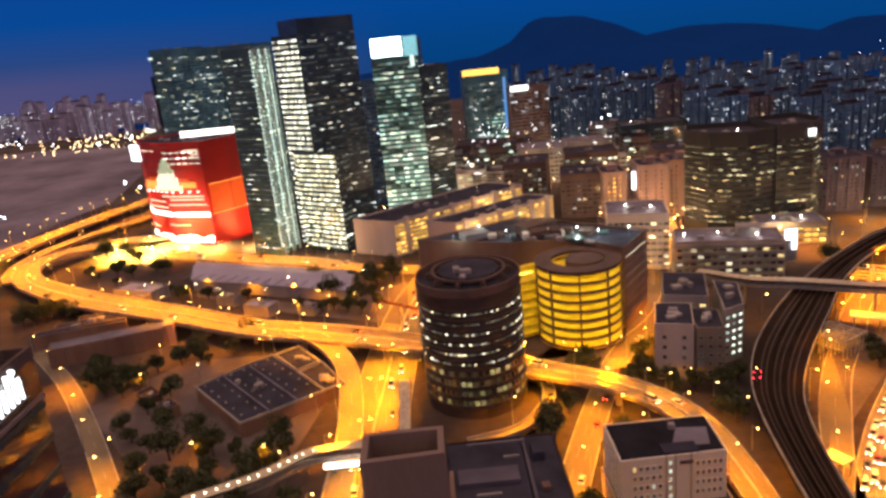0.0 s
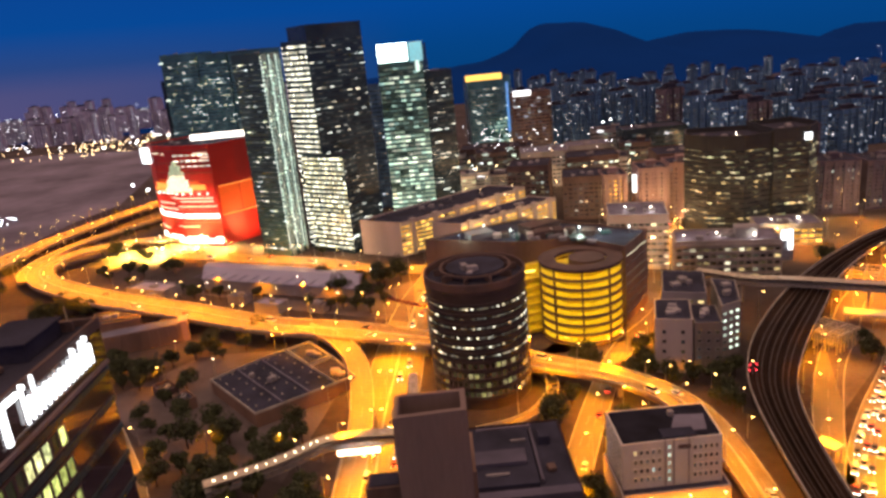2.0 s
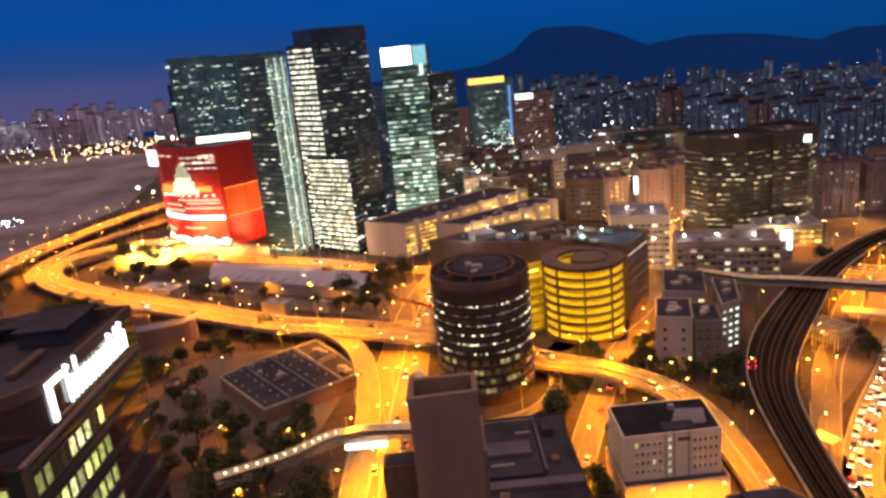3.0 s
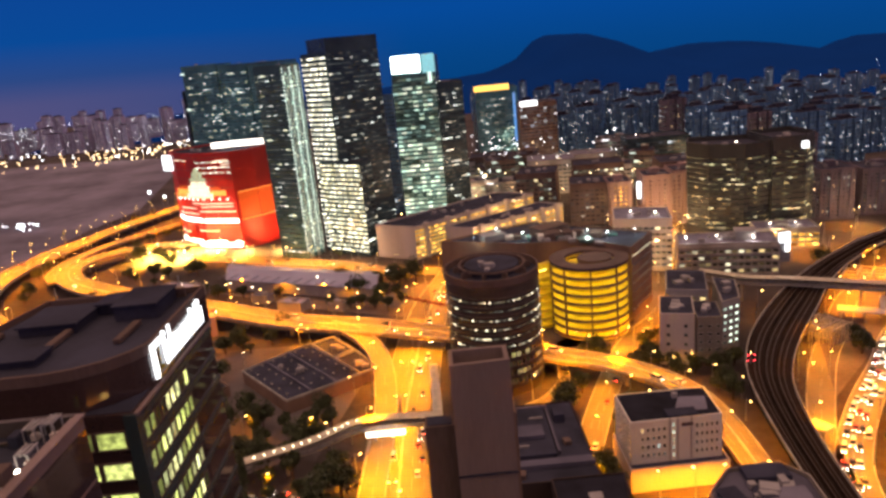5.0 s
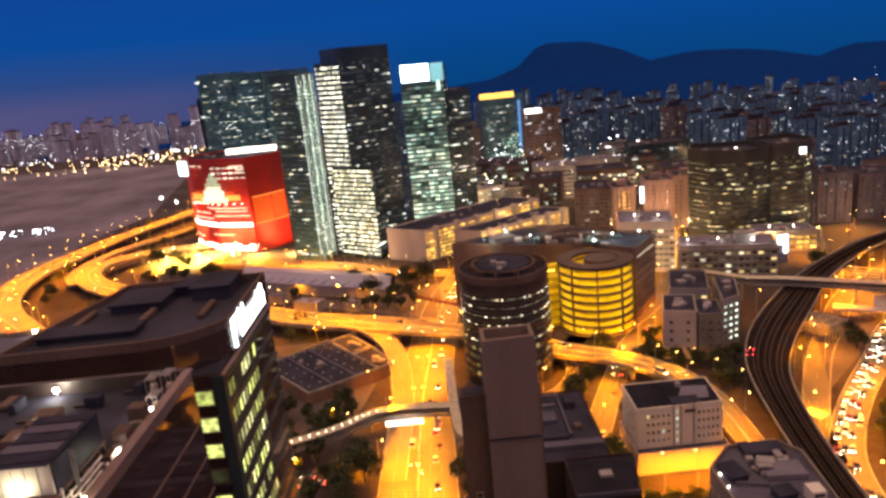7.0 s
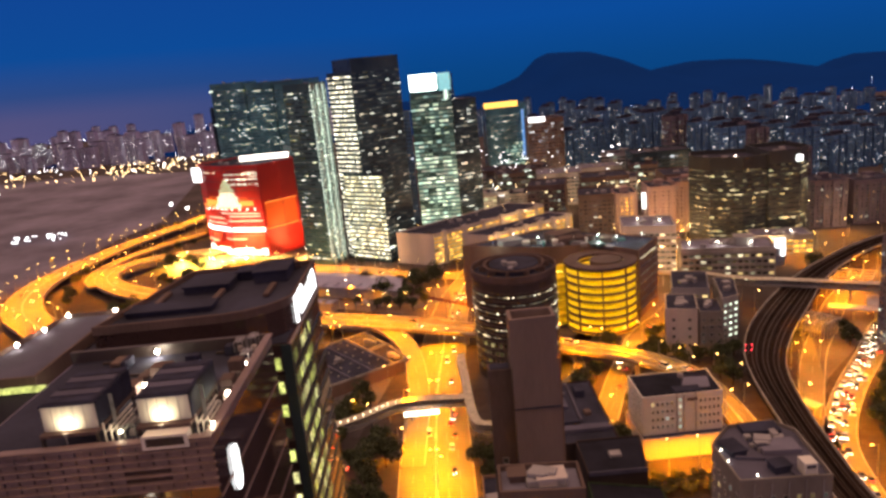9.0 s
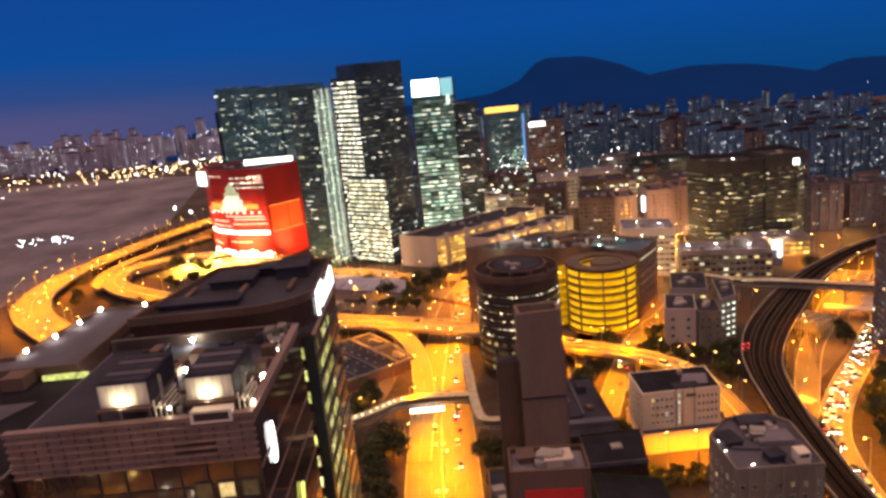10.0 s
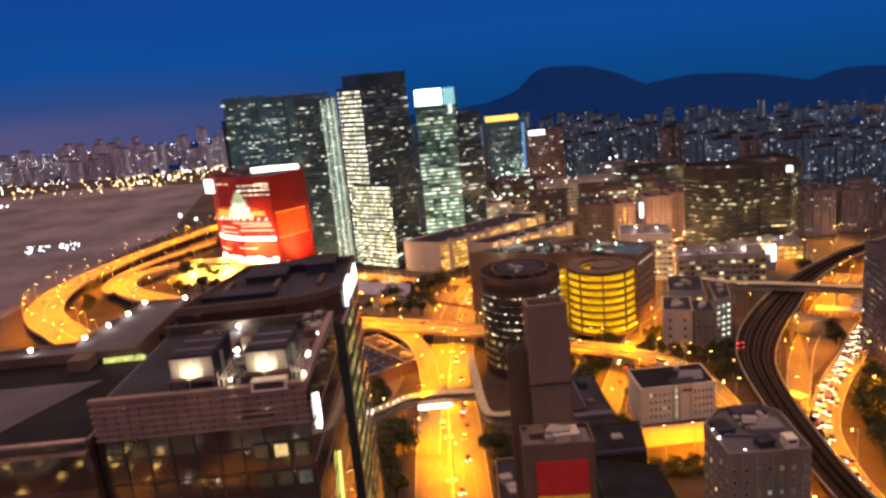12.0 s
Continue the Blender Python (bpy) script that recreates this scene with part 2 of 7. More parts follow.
WARM, COOL = (1.0, 0.72, 0.30), (0.85, 0.95, 0.85)
M = {
    "asphalt": surface("asphalt", (0.165, 0.135, 0.085), 0.75, scale=0.05, vary=0.3, fine=1.2),
    "deck": surface("road_deck", (0.19, 0.155, 0.095), 0.7, scale=0.05, vary=0.3, fine=1.0, streak=False),
    "kerb": surface("kerb_concrete", (0.35, 0.33, 0.30), 0.85, scale=0.2),
    "concrete": surface("concrete", (0.34, 0.32, 0.31), 0.9, scale=0.08, streak=True),
    "dark_concrete": surface("dark_concrete", (0.115, 0.082, 0.076), 0.9, scale=0.08, streak=True),
    "crane_red": surface("dull_red_paint", (0.13, 0.028, 0.02), 0.6, scale=0.5, vary=0.3),
    "slab_wall": surface("mauve_brown_concrete", (0.19, 0.145, 0.14), 0.9, scale=0.08, streak=True, vary=0.2),
    "pale_wall": surface("pale_painted_wall", (0.46, 0.41, 0.40), 0.85, scale=0.07, streak=True, vary=0.2),
    "white_wall": surface("white_tiled_wall", (0.62, 0.60, 0.56), 0.7, scale=0.07, streak=True, vary=0.15),
    "pink_wall": surface("pink_tiled_wall", (0.34, 0.23, 0.22), 0.8, scale=0.07, streak=True, vary=0.2),
    "brown_wall": surface("brown_tiled_wall", (0.20, 0.13, 0.10), 0.8, scale=0.08, streak=True),
    "grey_wall": surface("grey_wall", (0.26, 0.25, 0.27), 0.85, scale=0.06, streak=True),
    "curtain": surface("dark_curtain_wall", (0.034, 0.056, 0.066), 0.25, scale=0.05, vary=0.4, bump=0.05),
    "curtain_teal": surface("teal_curtain_wall", (0.07, 0.14, 0.14), 0.25, scale=0.05, vary=0.35, bump=0.05),
    "curtain_brown": surface("brown_glass_wall", (0.050, 0.032, 0.034), 0.05, scale=0.06, vary=0.4, bump=0),
    "panel_brown": surface("brown_metal_panel", (0.20, 0.145, 0.145), 0.5, metal=0.2, scale=0.2, vary=0.25),
    "roof": surface("dark_roof_felt", (0.033, 0.035, 0.060), 0.9, scale=0.10, vary=0.45),
    "roof_light": surface("light_roof_screed", (0.16, 0.155, 0.215), 0.9, scale=0.10, vary=0.3),
    "roof_tar": surface("old_roof_tar", (0.014, 0.014, 0.024), 0.85, scale=0.15, vary=0.5, gloss=0.12),
    # near-black version of dark_concrete
    "near_black_wall": surface("near_black_concrete", (0.045, 0.034, 0.034), 0.9, scale=0.08, streak=True, gloss=0.12),
    "roof_blue": surface("blue_black_deck", (0.022, 0.023, 0.046), 0.6, scale=0.5, vary=0.5, gloss=0.12),
    "cooler_metal": surface("pale_cooler_sheet", (0.55, 0.53, 0.47), 0.6, scale=0.4, vary=0.25, streak=True),
    "roof_terrace": surface("lavender_roof_screed", (0.085, 0.083, 0.125), 0.9, scale=0.10, vary=0.3),
    "roof_metal": surface("pale_metal_roof", (0.32, 0.31, 0.45), 0.6, scale=0.03, vary=0.15, metal=0.1),
    "red_panel": surface("red_metal_panel", (0.46, 0.022, 0.020), 0.5, scale=0.05, vary=0.2),
    "yellow_paint": surface("yellow_paint", (0.78, 0.62, 0.05), 0.7, scale=0.3, vary=0.2),
    "ground": surface("ground", (0.066, 0.054, 0.054), 0.95, scale=0.02, vary=0.5, fine=0.25),
    "paving": surface("paving", (0.115, 0.098, 0.105), 0.9, scale=0.05, vary=0.35, fine=0.8),
    "runway": surface("runway_land", (0.165, 0.155, 0.215), 0.95, scale=0.012, vary=0.45, fine=0.07),
    "rail_deck": surface("rail_bed", (0.022, 0.012, 0.008), 0.92, scale=0.08, vary=0.4),
    "dark_steel": surface("dark_rail_steel", (0.055, 0.042, 0.036), 0.5, metal=0.4, scale=0.6),
    # pale mauve base carries the haze over the far shore towers
    "hazed_shore_wall": surface("haze_pale_tower_wall", (0.40, 0.37, 0.54), 0.9, scale=0.02, vary=0.3, fine=0.2),
    "rail_metal": surface("pale_brown_rail", (0.30, 0.22, 0.20), 0.5, metal=0.2, scale=0.4),
    "grass": surface("lawn", (0.13, 0.12, 0.055), 0.95, scale=0.1, vary=0.4),
    "marking": surface("road_paint", (0.30, 0.29, 0.26), 0.7, scale=0.5, vary=0.2),
    "steel": surface("painted_steel", (0.52, 0.47, 0.36), 0.5, metal=0.3, scale=0.5),
    "galv": surface("galvanised_steel", (0.35, 0.35, 0.36), 0.45, metal=0.6, scale=0.8),
    "bark": surface("bark", (0.10, 0.07, 0.05), 0.95, scale=0.8),
    "leaf": surface("leaves", (0.045, 0.060, 0.022), 0.7, scale=0.3, vary=0.5, fine=1.5),
    "tyre": surface("tyre_rubber", (0.02, 0.02, 0.02), 0.9, scale=1.0),
    "glass": surface("dark_glass", (0.02, 0.024, 0.03), 0.1, scale=0.3, vary=0.2, bump=0),
    "red_sheet": surface("red_banner_sheet", (0.45, 0.02, 0.03), 0.7, scale=0.3, vary=0.2),
    "green_sheet": surface("green_scaffold_net", (0.028, 0.045, 0.026), 0.95, scale=0.3, vary=0.4),
    # the blue in this wall colour is painted-in aerial haze
    "hazed_far_wall": surface("haze_blue_tower_wall", (0.075, 0.16, 0.31), 0.9, scale=0.02, vary=0.35, fine=0.2),
    "far_wall_warm": surface("far_tower_wall_warm", (0.13, 0.11, 0.145), 0.9, scale=0.02, vary=0.35, fine=0.2),
    "lantern": glow("sodium_lantern", (1.0, 0.58, 0.15), 15),
    "lantern_white": glow("white_lantern", (1.0, 0.90, 0.72), 16),
    "sign_white": glow("white_sign", (0.93, 0.96, 1.0), 2.4, True),
    "sign_cool": glow("cool_white_screen", (0.80, 1.0, 1.0), 5.0, True),
    "sign_yellow": glow("amber_sign", (1.0, 0.55, 0.08), 1.5),
    "band_white": glow("white_light_band", (1.0, 0.90, 0.80), 3.0, True),
    "arch_glow": glow("lit_glass_atrium", (1.0, 0.88, 0.62), 1.2),
    "arch_orange": glow("orange_wall_glow", (1.0, 0.33, 0.06), 1.3, base=(0.4, 0.06, 0.02)),
    "stripe": glow("facade_light_strip", (0.72, 0.95, 0.84), 1.0),
    "blue_led": glow("blue_led_strip", (0.06, 0.36, 0.9), 0.6),
    "bridge_light": glow("bridge_ceiling_light", (1.0, 0.85, 0.55), 6, True),
    "ramp_tube": glow("ramp_tube_light", (1.0, 0.80, 0.12), 9, True),
    "head": glow("headlight", (1.0, 0.93, 0.80), 26),
    "tail": glow("tail_light", (1.0, 0.06, 0.03), 14),
    "train_tail_red": glow("train_tail_red", (1.0, 0.03, 0.05), 5),
    "sky_dot_cool": glow("distant_white_lamp", (0.85, 0.92, 1.0), 7),
    "sky_dot_warm": glow("distant_warm_lamp", (1.0, 0.70, 0.34), 7),
    "office_grey": surface("grey_green_office_wall", (0.034, 0.034, 0.032), 0.6, scale=0.06, streak=True),
    "curtain_blue": surface("blue_grey_curtain_wall", (0.070, 0.19, 0.23), 0.25, scale=0.05, vary=0.35, bump=0.05),
    "crown_glow": glow("cyan_lit_glass", (0.22, 0.75, 0.85), 0.6),
    "band_dark": surface("dark_brown_spandrel", (0.046, 0.034, 0.032), 0.5, scale=0.2, vary=0.3),
    "fin_glow": glow("yellow_green_fin", (0.85, 0.88, 0.18), 0.9),
    "housing_wall": surface("grey_render", (0.20, 0.18, 0.165), 0.85, scale=0.08, streak=True),
    "lit_recess": glow("orange_recess_glow", (1.0, 0.15, 0.012), 0.34, base=(0.42, 0.045, 0.02)),
    "arch_green": glow("green_tinted_glass", (0.62, 0.72, 0.42), 0.55),
    "stair_light": glow("stair_light_strip", (0.78, 0.88, 1.0), 0.55),
    "pale_column": surface("pale_metal_column", (0.42, 0.52, 0.50), 0.5, scale=0.1, vary=0.15, streak=True),
    # windows
    "w_low_teal": panes("w_low_teal", 0.92, [(0.62, 0.88, 0.66), (0.75, 0.95, 0.70), (0.90, 0.98, 0.78), (0.50, 0.78, 0.62)], 1.35, (0.03, 0.07, 0.07), rows=1.2, dim=0.3),
    "w_podium": panes("w_podium", 0.96, [(1.0, 0.90, 0.52), (1.0, 0.94, 0.66), (0.95, 0.97, 0.72)], 2.8, rows=0.5, dim=0.4),
    "w_lit": panes("w_lit", 0.95, [(1.0, 0.93, 0.66), (0.95, 0.97, 0.78), (1.0, 0.96, 0.80)], 2.8, rows=0.4, dim=0.4),
    "w_dark": panes("w_dark", 0.22, [COOL, (0.8, 0.95, 0.9), (0.95, 0.92, 0.70)], 2.0, rows=4.0, dim=0.06),
    "w_teal": panes("w_teal", 0.80, [(0.50, 0.80, 0.66), (0.62, 0.85, 0.62), (0.85, 0.95, 0.75), (0.40, 0.68, 0.62)], 0.95, (0.03, 0.07, 0.07), rows=1.6, dim=0.15),
    "w_tri": panes("w_tri", 0.21, [COOL, (0.8, 0.9, 0.6), (0.7, 0.9, 0.9)], 1.9, rows=4.0, dim=0.06),
    "w_ring": panes("w_ring", 0.44, [WARM, (1.0, 0.88, 0.52), (0.85, 0.85, 0.45)], 1.35, rows=2.4, dim=0.12),
    "w_mid": panes("w_mid", 0.45, [(1.0, 0.82, 0.45), COOL, (0.95, 0.9, 0.6), (0.75, 0.9, 0.7)], 1.5, rows=1.4),
    "w_gallery": panes("w_gallery", 0.95, [(1.0, 0.52, 0.08), (1.0, 0.60, 0.12), (1.0, 0.48, 0.07)], 1.9, (0.1, 0.06, 0.02), rows=0.6, dim=0.4),
    "w_far": panes("w_far", 0.26, [(0.70, 0.82, 1.0), (0.80, 0.90, 0.95), (0.9, 0.9, 0.95), (1.0, 0.80, 0.55)], 1.5, rows=0.8, dim=0.08),
    "w_far2": panes("w_far2", 0.34, [(1.0, 0.68, 0.35), (0.8, 0.88, 1.0), (1.0, 0.85, 0.62), (0.85, 0.95, 0.85)], 1.3, rows=0.8, dim=0.08),
    "w_shore": panes("w_shore", 0.24, [(0.80, 0.86, 1.0), (1.0, 0.85, 0.62), (0.9, 0.92, 1.0)], 1.1, rows=0.8),
    "w_oval": panes("w_oval", 0.42, [(1.0, 0.85, 0.55), (0.95, 0.92, 0.75)], 1.5, (0.012, 0.014, 0.016), rows=2.4, dim=0.1),
    "w_school": panes("w_school", 0.05, [WARM], 0.5, (0.02, 0.018, 0.018)),
    "o_low": panes("o_low", 0.55, [(0.55, 0.50, 0.18), (0.8, 0.68, 0.32), (0.35, 0.33, 0.12)], 0.5, (0.03, 0.03, 0.02), per_object=True),
    "o_white": panes("o_white", 0.08, [WARM, COOL], 1.2, (0.03, 0.028, 0.03), per_object=True),
    "o_stair": panes("o_stair", 0.95, [(0.85, 1.0, 0.8)], 1.2, per_object=True, dim=0.5),
    "o_office": panes("o_office", 0.88, [(0.95, 0.92, 0.40), (0.75, 0.82, 0.24), (0.88, 0.94, 0.42), (0.55, 0.62, 0.16)], 1.2, per_object=True, dim=0.3),
    "o_res": panes("o_res", 0.22, [WARM, COOL, (0.8, 0.95, 0.7)], 0.9, (0.04, 0.04, 0.04), per_object=True),
    "o_grid": panes("o_grid", 0.42, [WARM, (1.0, 0.9, 0.6)], 0.9, (0.03, 0.03, 0.03), per_object=True, rows=0.4),
}


M["curtain_brown"].node_tree.nodes["Principled BSDF"].inputs["IOR"].default_value = 1.75


# ---- building blocks ----
def base_of(ob):
    while ob.parent:
        ob = ob.parent
    return ob.location


def part(name, bm, material, parent, label=""):
    """Links a bmesh, in world coordinates, as one mesh under a thing or a part."""
    me = bpy.data.meshes.new(name)
    bmesh.ops.recalc_face_normals(bm, faces=bm.faces)
    bm.to_mesh(me)
    bm.free()
    me.transform(Matrix.Translation(-base_of(parent)))
    me.materials.append(M[material])
    ob = new(name, me)
    ob.parent = parent
    return tagged(ob, label)


def raw_part(name, verts, faces, material, parent, label="", kind=""):
    me = bpy.data.meshes.new(name)
    o = base_of(parent)
    me.from_pydata([(x - o.x, y - o.y, z - o.z) for x, y, z in verts], [], faces)
    me.materials.append(M[material])
    ob = new(name, me)
    ob.parent = parent
    return tagged(ob, label, kind=kind)


def thing(name, at, label, category, group="", kind=""):
    ob = new(name)
    ob.location = at
    ob.empty_display_size = 1
    return tagged(ob, label, category, group, kind)


def box(bm, x0, x1, y0, y1, z0, z1, turn=0.0, bevel=0.0):
    """A box, turned about its own upright middle line."""
    c = Vector(((x0 + x1) / 2, (y0 + y1) / 2, (z0 + z1) / 2))
    m = Matrix.Translation(c) @ Matrix.Rotation(radians(turn), 4, "Z") @ Matrix.Diagonal((x1 - x0, y1 - y0, z1 - z0, 1))
    g = bmesh.ops.create_cube(bm, size=1, matrix=m)
    if bevel:
        edges = list({e for v in g["verts"] for e in v.link_edges})
        bmesh.ops.bevel(bm, geom=edges, offset=bevel, segments=1, affect="EDGES")
    return bm


def prism(bm, pts, z0, z1):
    lo = [bm.verts.new((x, y, z0)) for x, y in pts]
    hi = [bm.verts.new((x, y, z1)) for x, y in pts]
    k = len(pts)
    bm.faces.new(lo[::-1])
    bm.faces.new(hi)
    for i in range(k):
        bm.faces.new((lo[i], lo[(i + 1) % k], hi[(i + 1) % k], hi[i]))
    return bm


def inset(pts, d):
    """The outline moved inwards by d (outwards where d is negative); points run anticlockwise."""
    out, k = [], len(pts)
    for i in range(k):
        a, b, c = Vector(pts[i - 1]), Vector(pts[i]), Vector(pts[(i + 1) % k])
        u, v = (b - a).normalized(), (c - b).normalized()
        nu, nv = Vector((-u.y, u.x)), Vector((-v.y, v.x))
        w = nu + nv
        out.append(tuple(b + w * (d / max(0.3, w.dot(nu)))))
    return out


def ring_wall(bm, pts, d, z0, z1):
    """An upright wall of thickness d along the outline."""
    inn = inset(pts, d)
    k = len(pts)
    vs = [[bm.verts.new((*p, z)) for p in ring] for ring in (pts, inn) for z in (z0, z1)]
    ol, oh, il, ih = vs
    for i in range(k):
        j = (i + 1) % k
        bm.faces.new((ol[i], ol[j], oh[j], oh[i]))
        bm.faces.new((il[j], il[i], ih[i], ih[j]))
        bm.faces.new((oh[i], oh[j], ih[j], ih[i]))
        bm.faces.new((ol[j], ol[i], il[i], il[j]))
    return bm


def rect(cx, cy, w, d, turn=0.0):
    a = radians(turn)
    return [(cx + x * math.cos(a) - y * math.sin(a), cy + x * math.sin(a) + y * math.cos(a))
            for x, y in ((-w / 2, -d / 2), (w / 2, -d / 2), (w / 2, d / 2), (-w / 2, d / 2))]


def oval(cx, cy, a, b, k=40):
    return [(cx + a * math.cos(2 * math.pi * i / k), cy + b * math.sin(2 * math.pi * i / k)) for i in range(k)]


def pane_cells(a, b, z0, z1, bays, floors, wide, high):
    """Middle, along-vector and size of every window of one facade, outward to the right of a to b."""
    a, b = Vector(a), Vector(b)
    along = (b - a).normalized()
    step, rise = (b - a).length / bays, (z1 - z0) / floors
    for f in range(floors):
        for i in range(bays):
            c = a + along * step * (i + 0.5)
            yield c, along, z0 + rise * (f + 0.5), step * wide, rise * high


def window_sheet(name, cells, material, parent, proud=0.12):
    """Small windows of a far facade, each a block of its own, in one mesh."""
    verts, faces = [], []
    for c, u, z, w, h in cells:
        o = Vector((u.y, -u.x))
        k = len(verts)
        for d in (0.0, proud):
            for sx, sz in ((-1, -1), (1, -1), (1, 1), (-1, 1)):
                p = c + u * (sx * w / 2) + o * d
                verts.append((p.x, p.y, z + sz * h / 2))
        faces += [(k + 4, k + 5, k + 6, k + 7), (k, k + 1, k + 5, k + 4), (k + 1, k + 2, k + 6, k + 5),
                  (k + 2, k + 3, k + 7, k + 6), (k + 3, k, k + 4, k + 7)]
    return raw_part(name, verts, faces, material, parent, kind="stuff")


PANE_MESH = {}


def pane_mesh(w, h, material, frame_material):
    """One window in one piece: a projecting frame with the pane set back in it."""
    key = (round(w, 2), round(h, 2), material, frame_material)
    if key not in PANE_MESH:
        f = min(w, h) * 0.09
        rings = [(w / 2, h / 2, 0.0), (w / 2, h / 2, -0.18), (w / 2 - f, h / 2 - f, -0.18), (w / 2 - f, h / 2 - f, -0.05)]
        verts = [(sx * a, y, sz * c) for a, c, y in rings for sx, sz in ((-1, -1), (1, -1), (1, 1), (-1, 1))]
        faces = [(4 * r + i, 4 * r + (i + 1) % 4, 4 * r + 4 + (i + 1) % 4, 4 * r + 4 + i) for r in range(3) for i in range(4)]
        faces.append((12, 13, 14, 15))
        me = bpy.data.meshes.new("window")
        me.from_pydata(verts, [], faces)
        me.materials.append(M[frame_material])
        me.materials.append(M[material])
        me.polygons[len(faces) - 1].material_index = 1
        PANE_MESH[key] = me
    return PANE_MESH[key]


def window_parts(cells, material, parent, frame_material="galv", name="window"):
    """Windows as parts of their own on one shared mesh."""
    o = base_of(parent)
    for c, u, z, w, h in cells:
        ob = new(name, pane_mesh(w, h, material, frame_material))
        ob.parent = parent
        ob.location = (c.x - o.x, c.y - o.y, z - o.z)
        ob.rotation_euler = (0, 0, math.atan2(u.y, u.x))


def plant_room(parent, cx, cy, w, d, z, h, material="dark_concrete", turn=0.0, name="plant_room"):
    bm = box(bmesh.new(), cx - w / 2, cx + w / 2, cy - d / 2, cy + d / 2, z, z + h, turn)
    box(bm, cx - w / 2 - 0.3, cx + w / 2 + 0.3, cy - d / 2 - 0.3, cy + d / 2 + 0.3, z + h, z + h + 0.3, turn)
    return part(name, bm, material, parent)


def roof_clutter(parent, pts, z, n, seed, size=(1.5, 4.0), material="grey_wall", tall=(0.8, 2.2)):
    """Tanks and machine housings strewn over a roof."""
    rng = random.Random(seed)
    xs, ys = [p[0] for p in pts], [p[1] for p in pts]
    cx, cy = sum(xs) / len(xs), sum(ys) / len(ys)
    for i in range(n):
        t = rng.random() * 0.62
        p = rng.choice(pts)
        q = rng.choice(pts)
        s = rng.random()
        x = cx + ((p[0] * s + q[0] * (1 - s)) - cx) * t
        y = cy + ((p[1] * s + q[1] * (1 - s)) - cy) * t
        w, d, h = rng.uniform(*size), rng.uniform(*size), rng.uniform(*tall)
        bm = box(bmesh.new(), x - w / 2, x + w / 2, y - d / 2, y + d / 2, z, z + h, rng.choice((0, 8, -20)), 0.12)
        part(rng.choice(("water_tank", "vent_housing", "cooling_unit")), bm, material, parent)


def block(name, label, pts, z0, h, wall, category="building", group="", sheets=(), parts=(), roof="roof", parapet=1.0, clutter=3, seed=1):
    """A building on an outline: walls, roof with parapet, windows by facade, housings on the roof.
    sheets and parts: (edge, bays, floors, wide, high, material, low, top)"""
    cx, cy = sum(p[0] for p in pts) / len(pts), sum(p[1] for p in pts) / len(pts)
    b = thing(name, (cx, cy, z0), label, category, group)
    part("wall", prism(bmesh.new(), pts, z0, z0 + h), wall, b)
    part("roof", prism(bmesh.new(), inset(pts, 0.45), z0 + h + 0.004, z0 + h + 0.12), roof, b)
    if parapet:
        part("parapet", ring_wall(bmesh.new(), inset(pts, -0.05), 0.4, z0 + h - 0.3, z0 + h + parapet), wall, b)
    if clutter:
        roof_clutter(b, inset(pts, 1.5), z0 + h + 0.12, clutter, seed)
    k = len(pts)
    for spec, kind in [(s, 0) for s in sheets] + [(s, 1) for s in parts]:
        e, bays, floors, wide, high, mat, low, top = spec
        cells = list(pane_cells(pts[e], pts[(e + 1) % k], z0 + low, z0 + h - top, bays, floors, wide, high))
        if kind:
            window_parts(cells, mat, b)
        else:
            window_sheet("glazing", cells, mat, b)
    return b


def smooth_line(pts, step=6.0):
    """A gliding line through the points (x, y, z, width)."""
    p = [Vector(q) for q in pts]
    p = [p[0] * 2 - p[1]] + p + [p[-1] * 2 - p[-2]]
    out = []
    for i in range(1, len(p) - 2):
        a, b, c, d = p[i - 1:i + 3]
        k = max(2, int((c - b).length / step))
        for j in range(k):
            t = j / k
            out.append(0.5 * ((2 * b) + (c - a) * t + (2 * a - 5 * b + 4 * c - d) * t * t + (3 * b - a - 3 * c + d) * t ** 3))
    out.append(p[-2])
    return out


def sides(line):
    for i, q in enumerate(line):
        d = (line[min(i + 1, len(line) - 1)] - line[max(i - 1, 0)])
        u = Vector((d.x, d.y)).normalized()
        yield q, Vector((u.y, -u.x))


def strip(line, off0, off1, z0, z1, rel=False):
    """A bar along a line between two offsets; with rel they are shares of half the width."""
    verts, faces = [], []
    for q, s in sides(line):
        a, b = (off0 * q.w / 2, off1 * q.w / 2) if rel else (off0, off1)
        for o, z in ((a, z0), (b, z0), (b, z1), (a, z1)):
            verts.append((q.x + s.x * o, q.y + s.y * o, q.z + z))
    n = len(verts) // 4
    for i in range(n - 1):
        k = 4 * i
        for a, b in ((0, 1), (1, 2), (2, 3), (3, 0)):
            faces.append((k + a, k + b, k + 4 + b, k + 4 + a))
    faces += [(3, 2, 1, 0), (4 * n - 4, 4 * n - 3, 4 * n - 2, 4 * n - 1)]
    return verts, faces


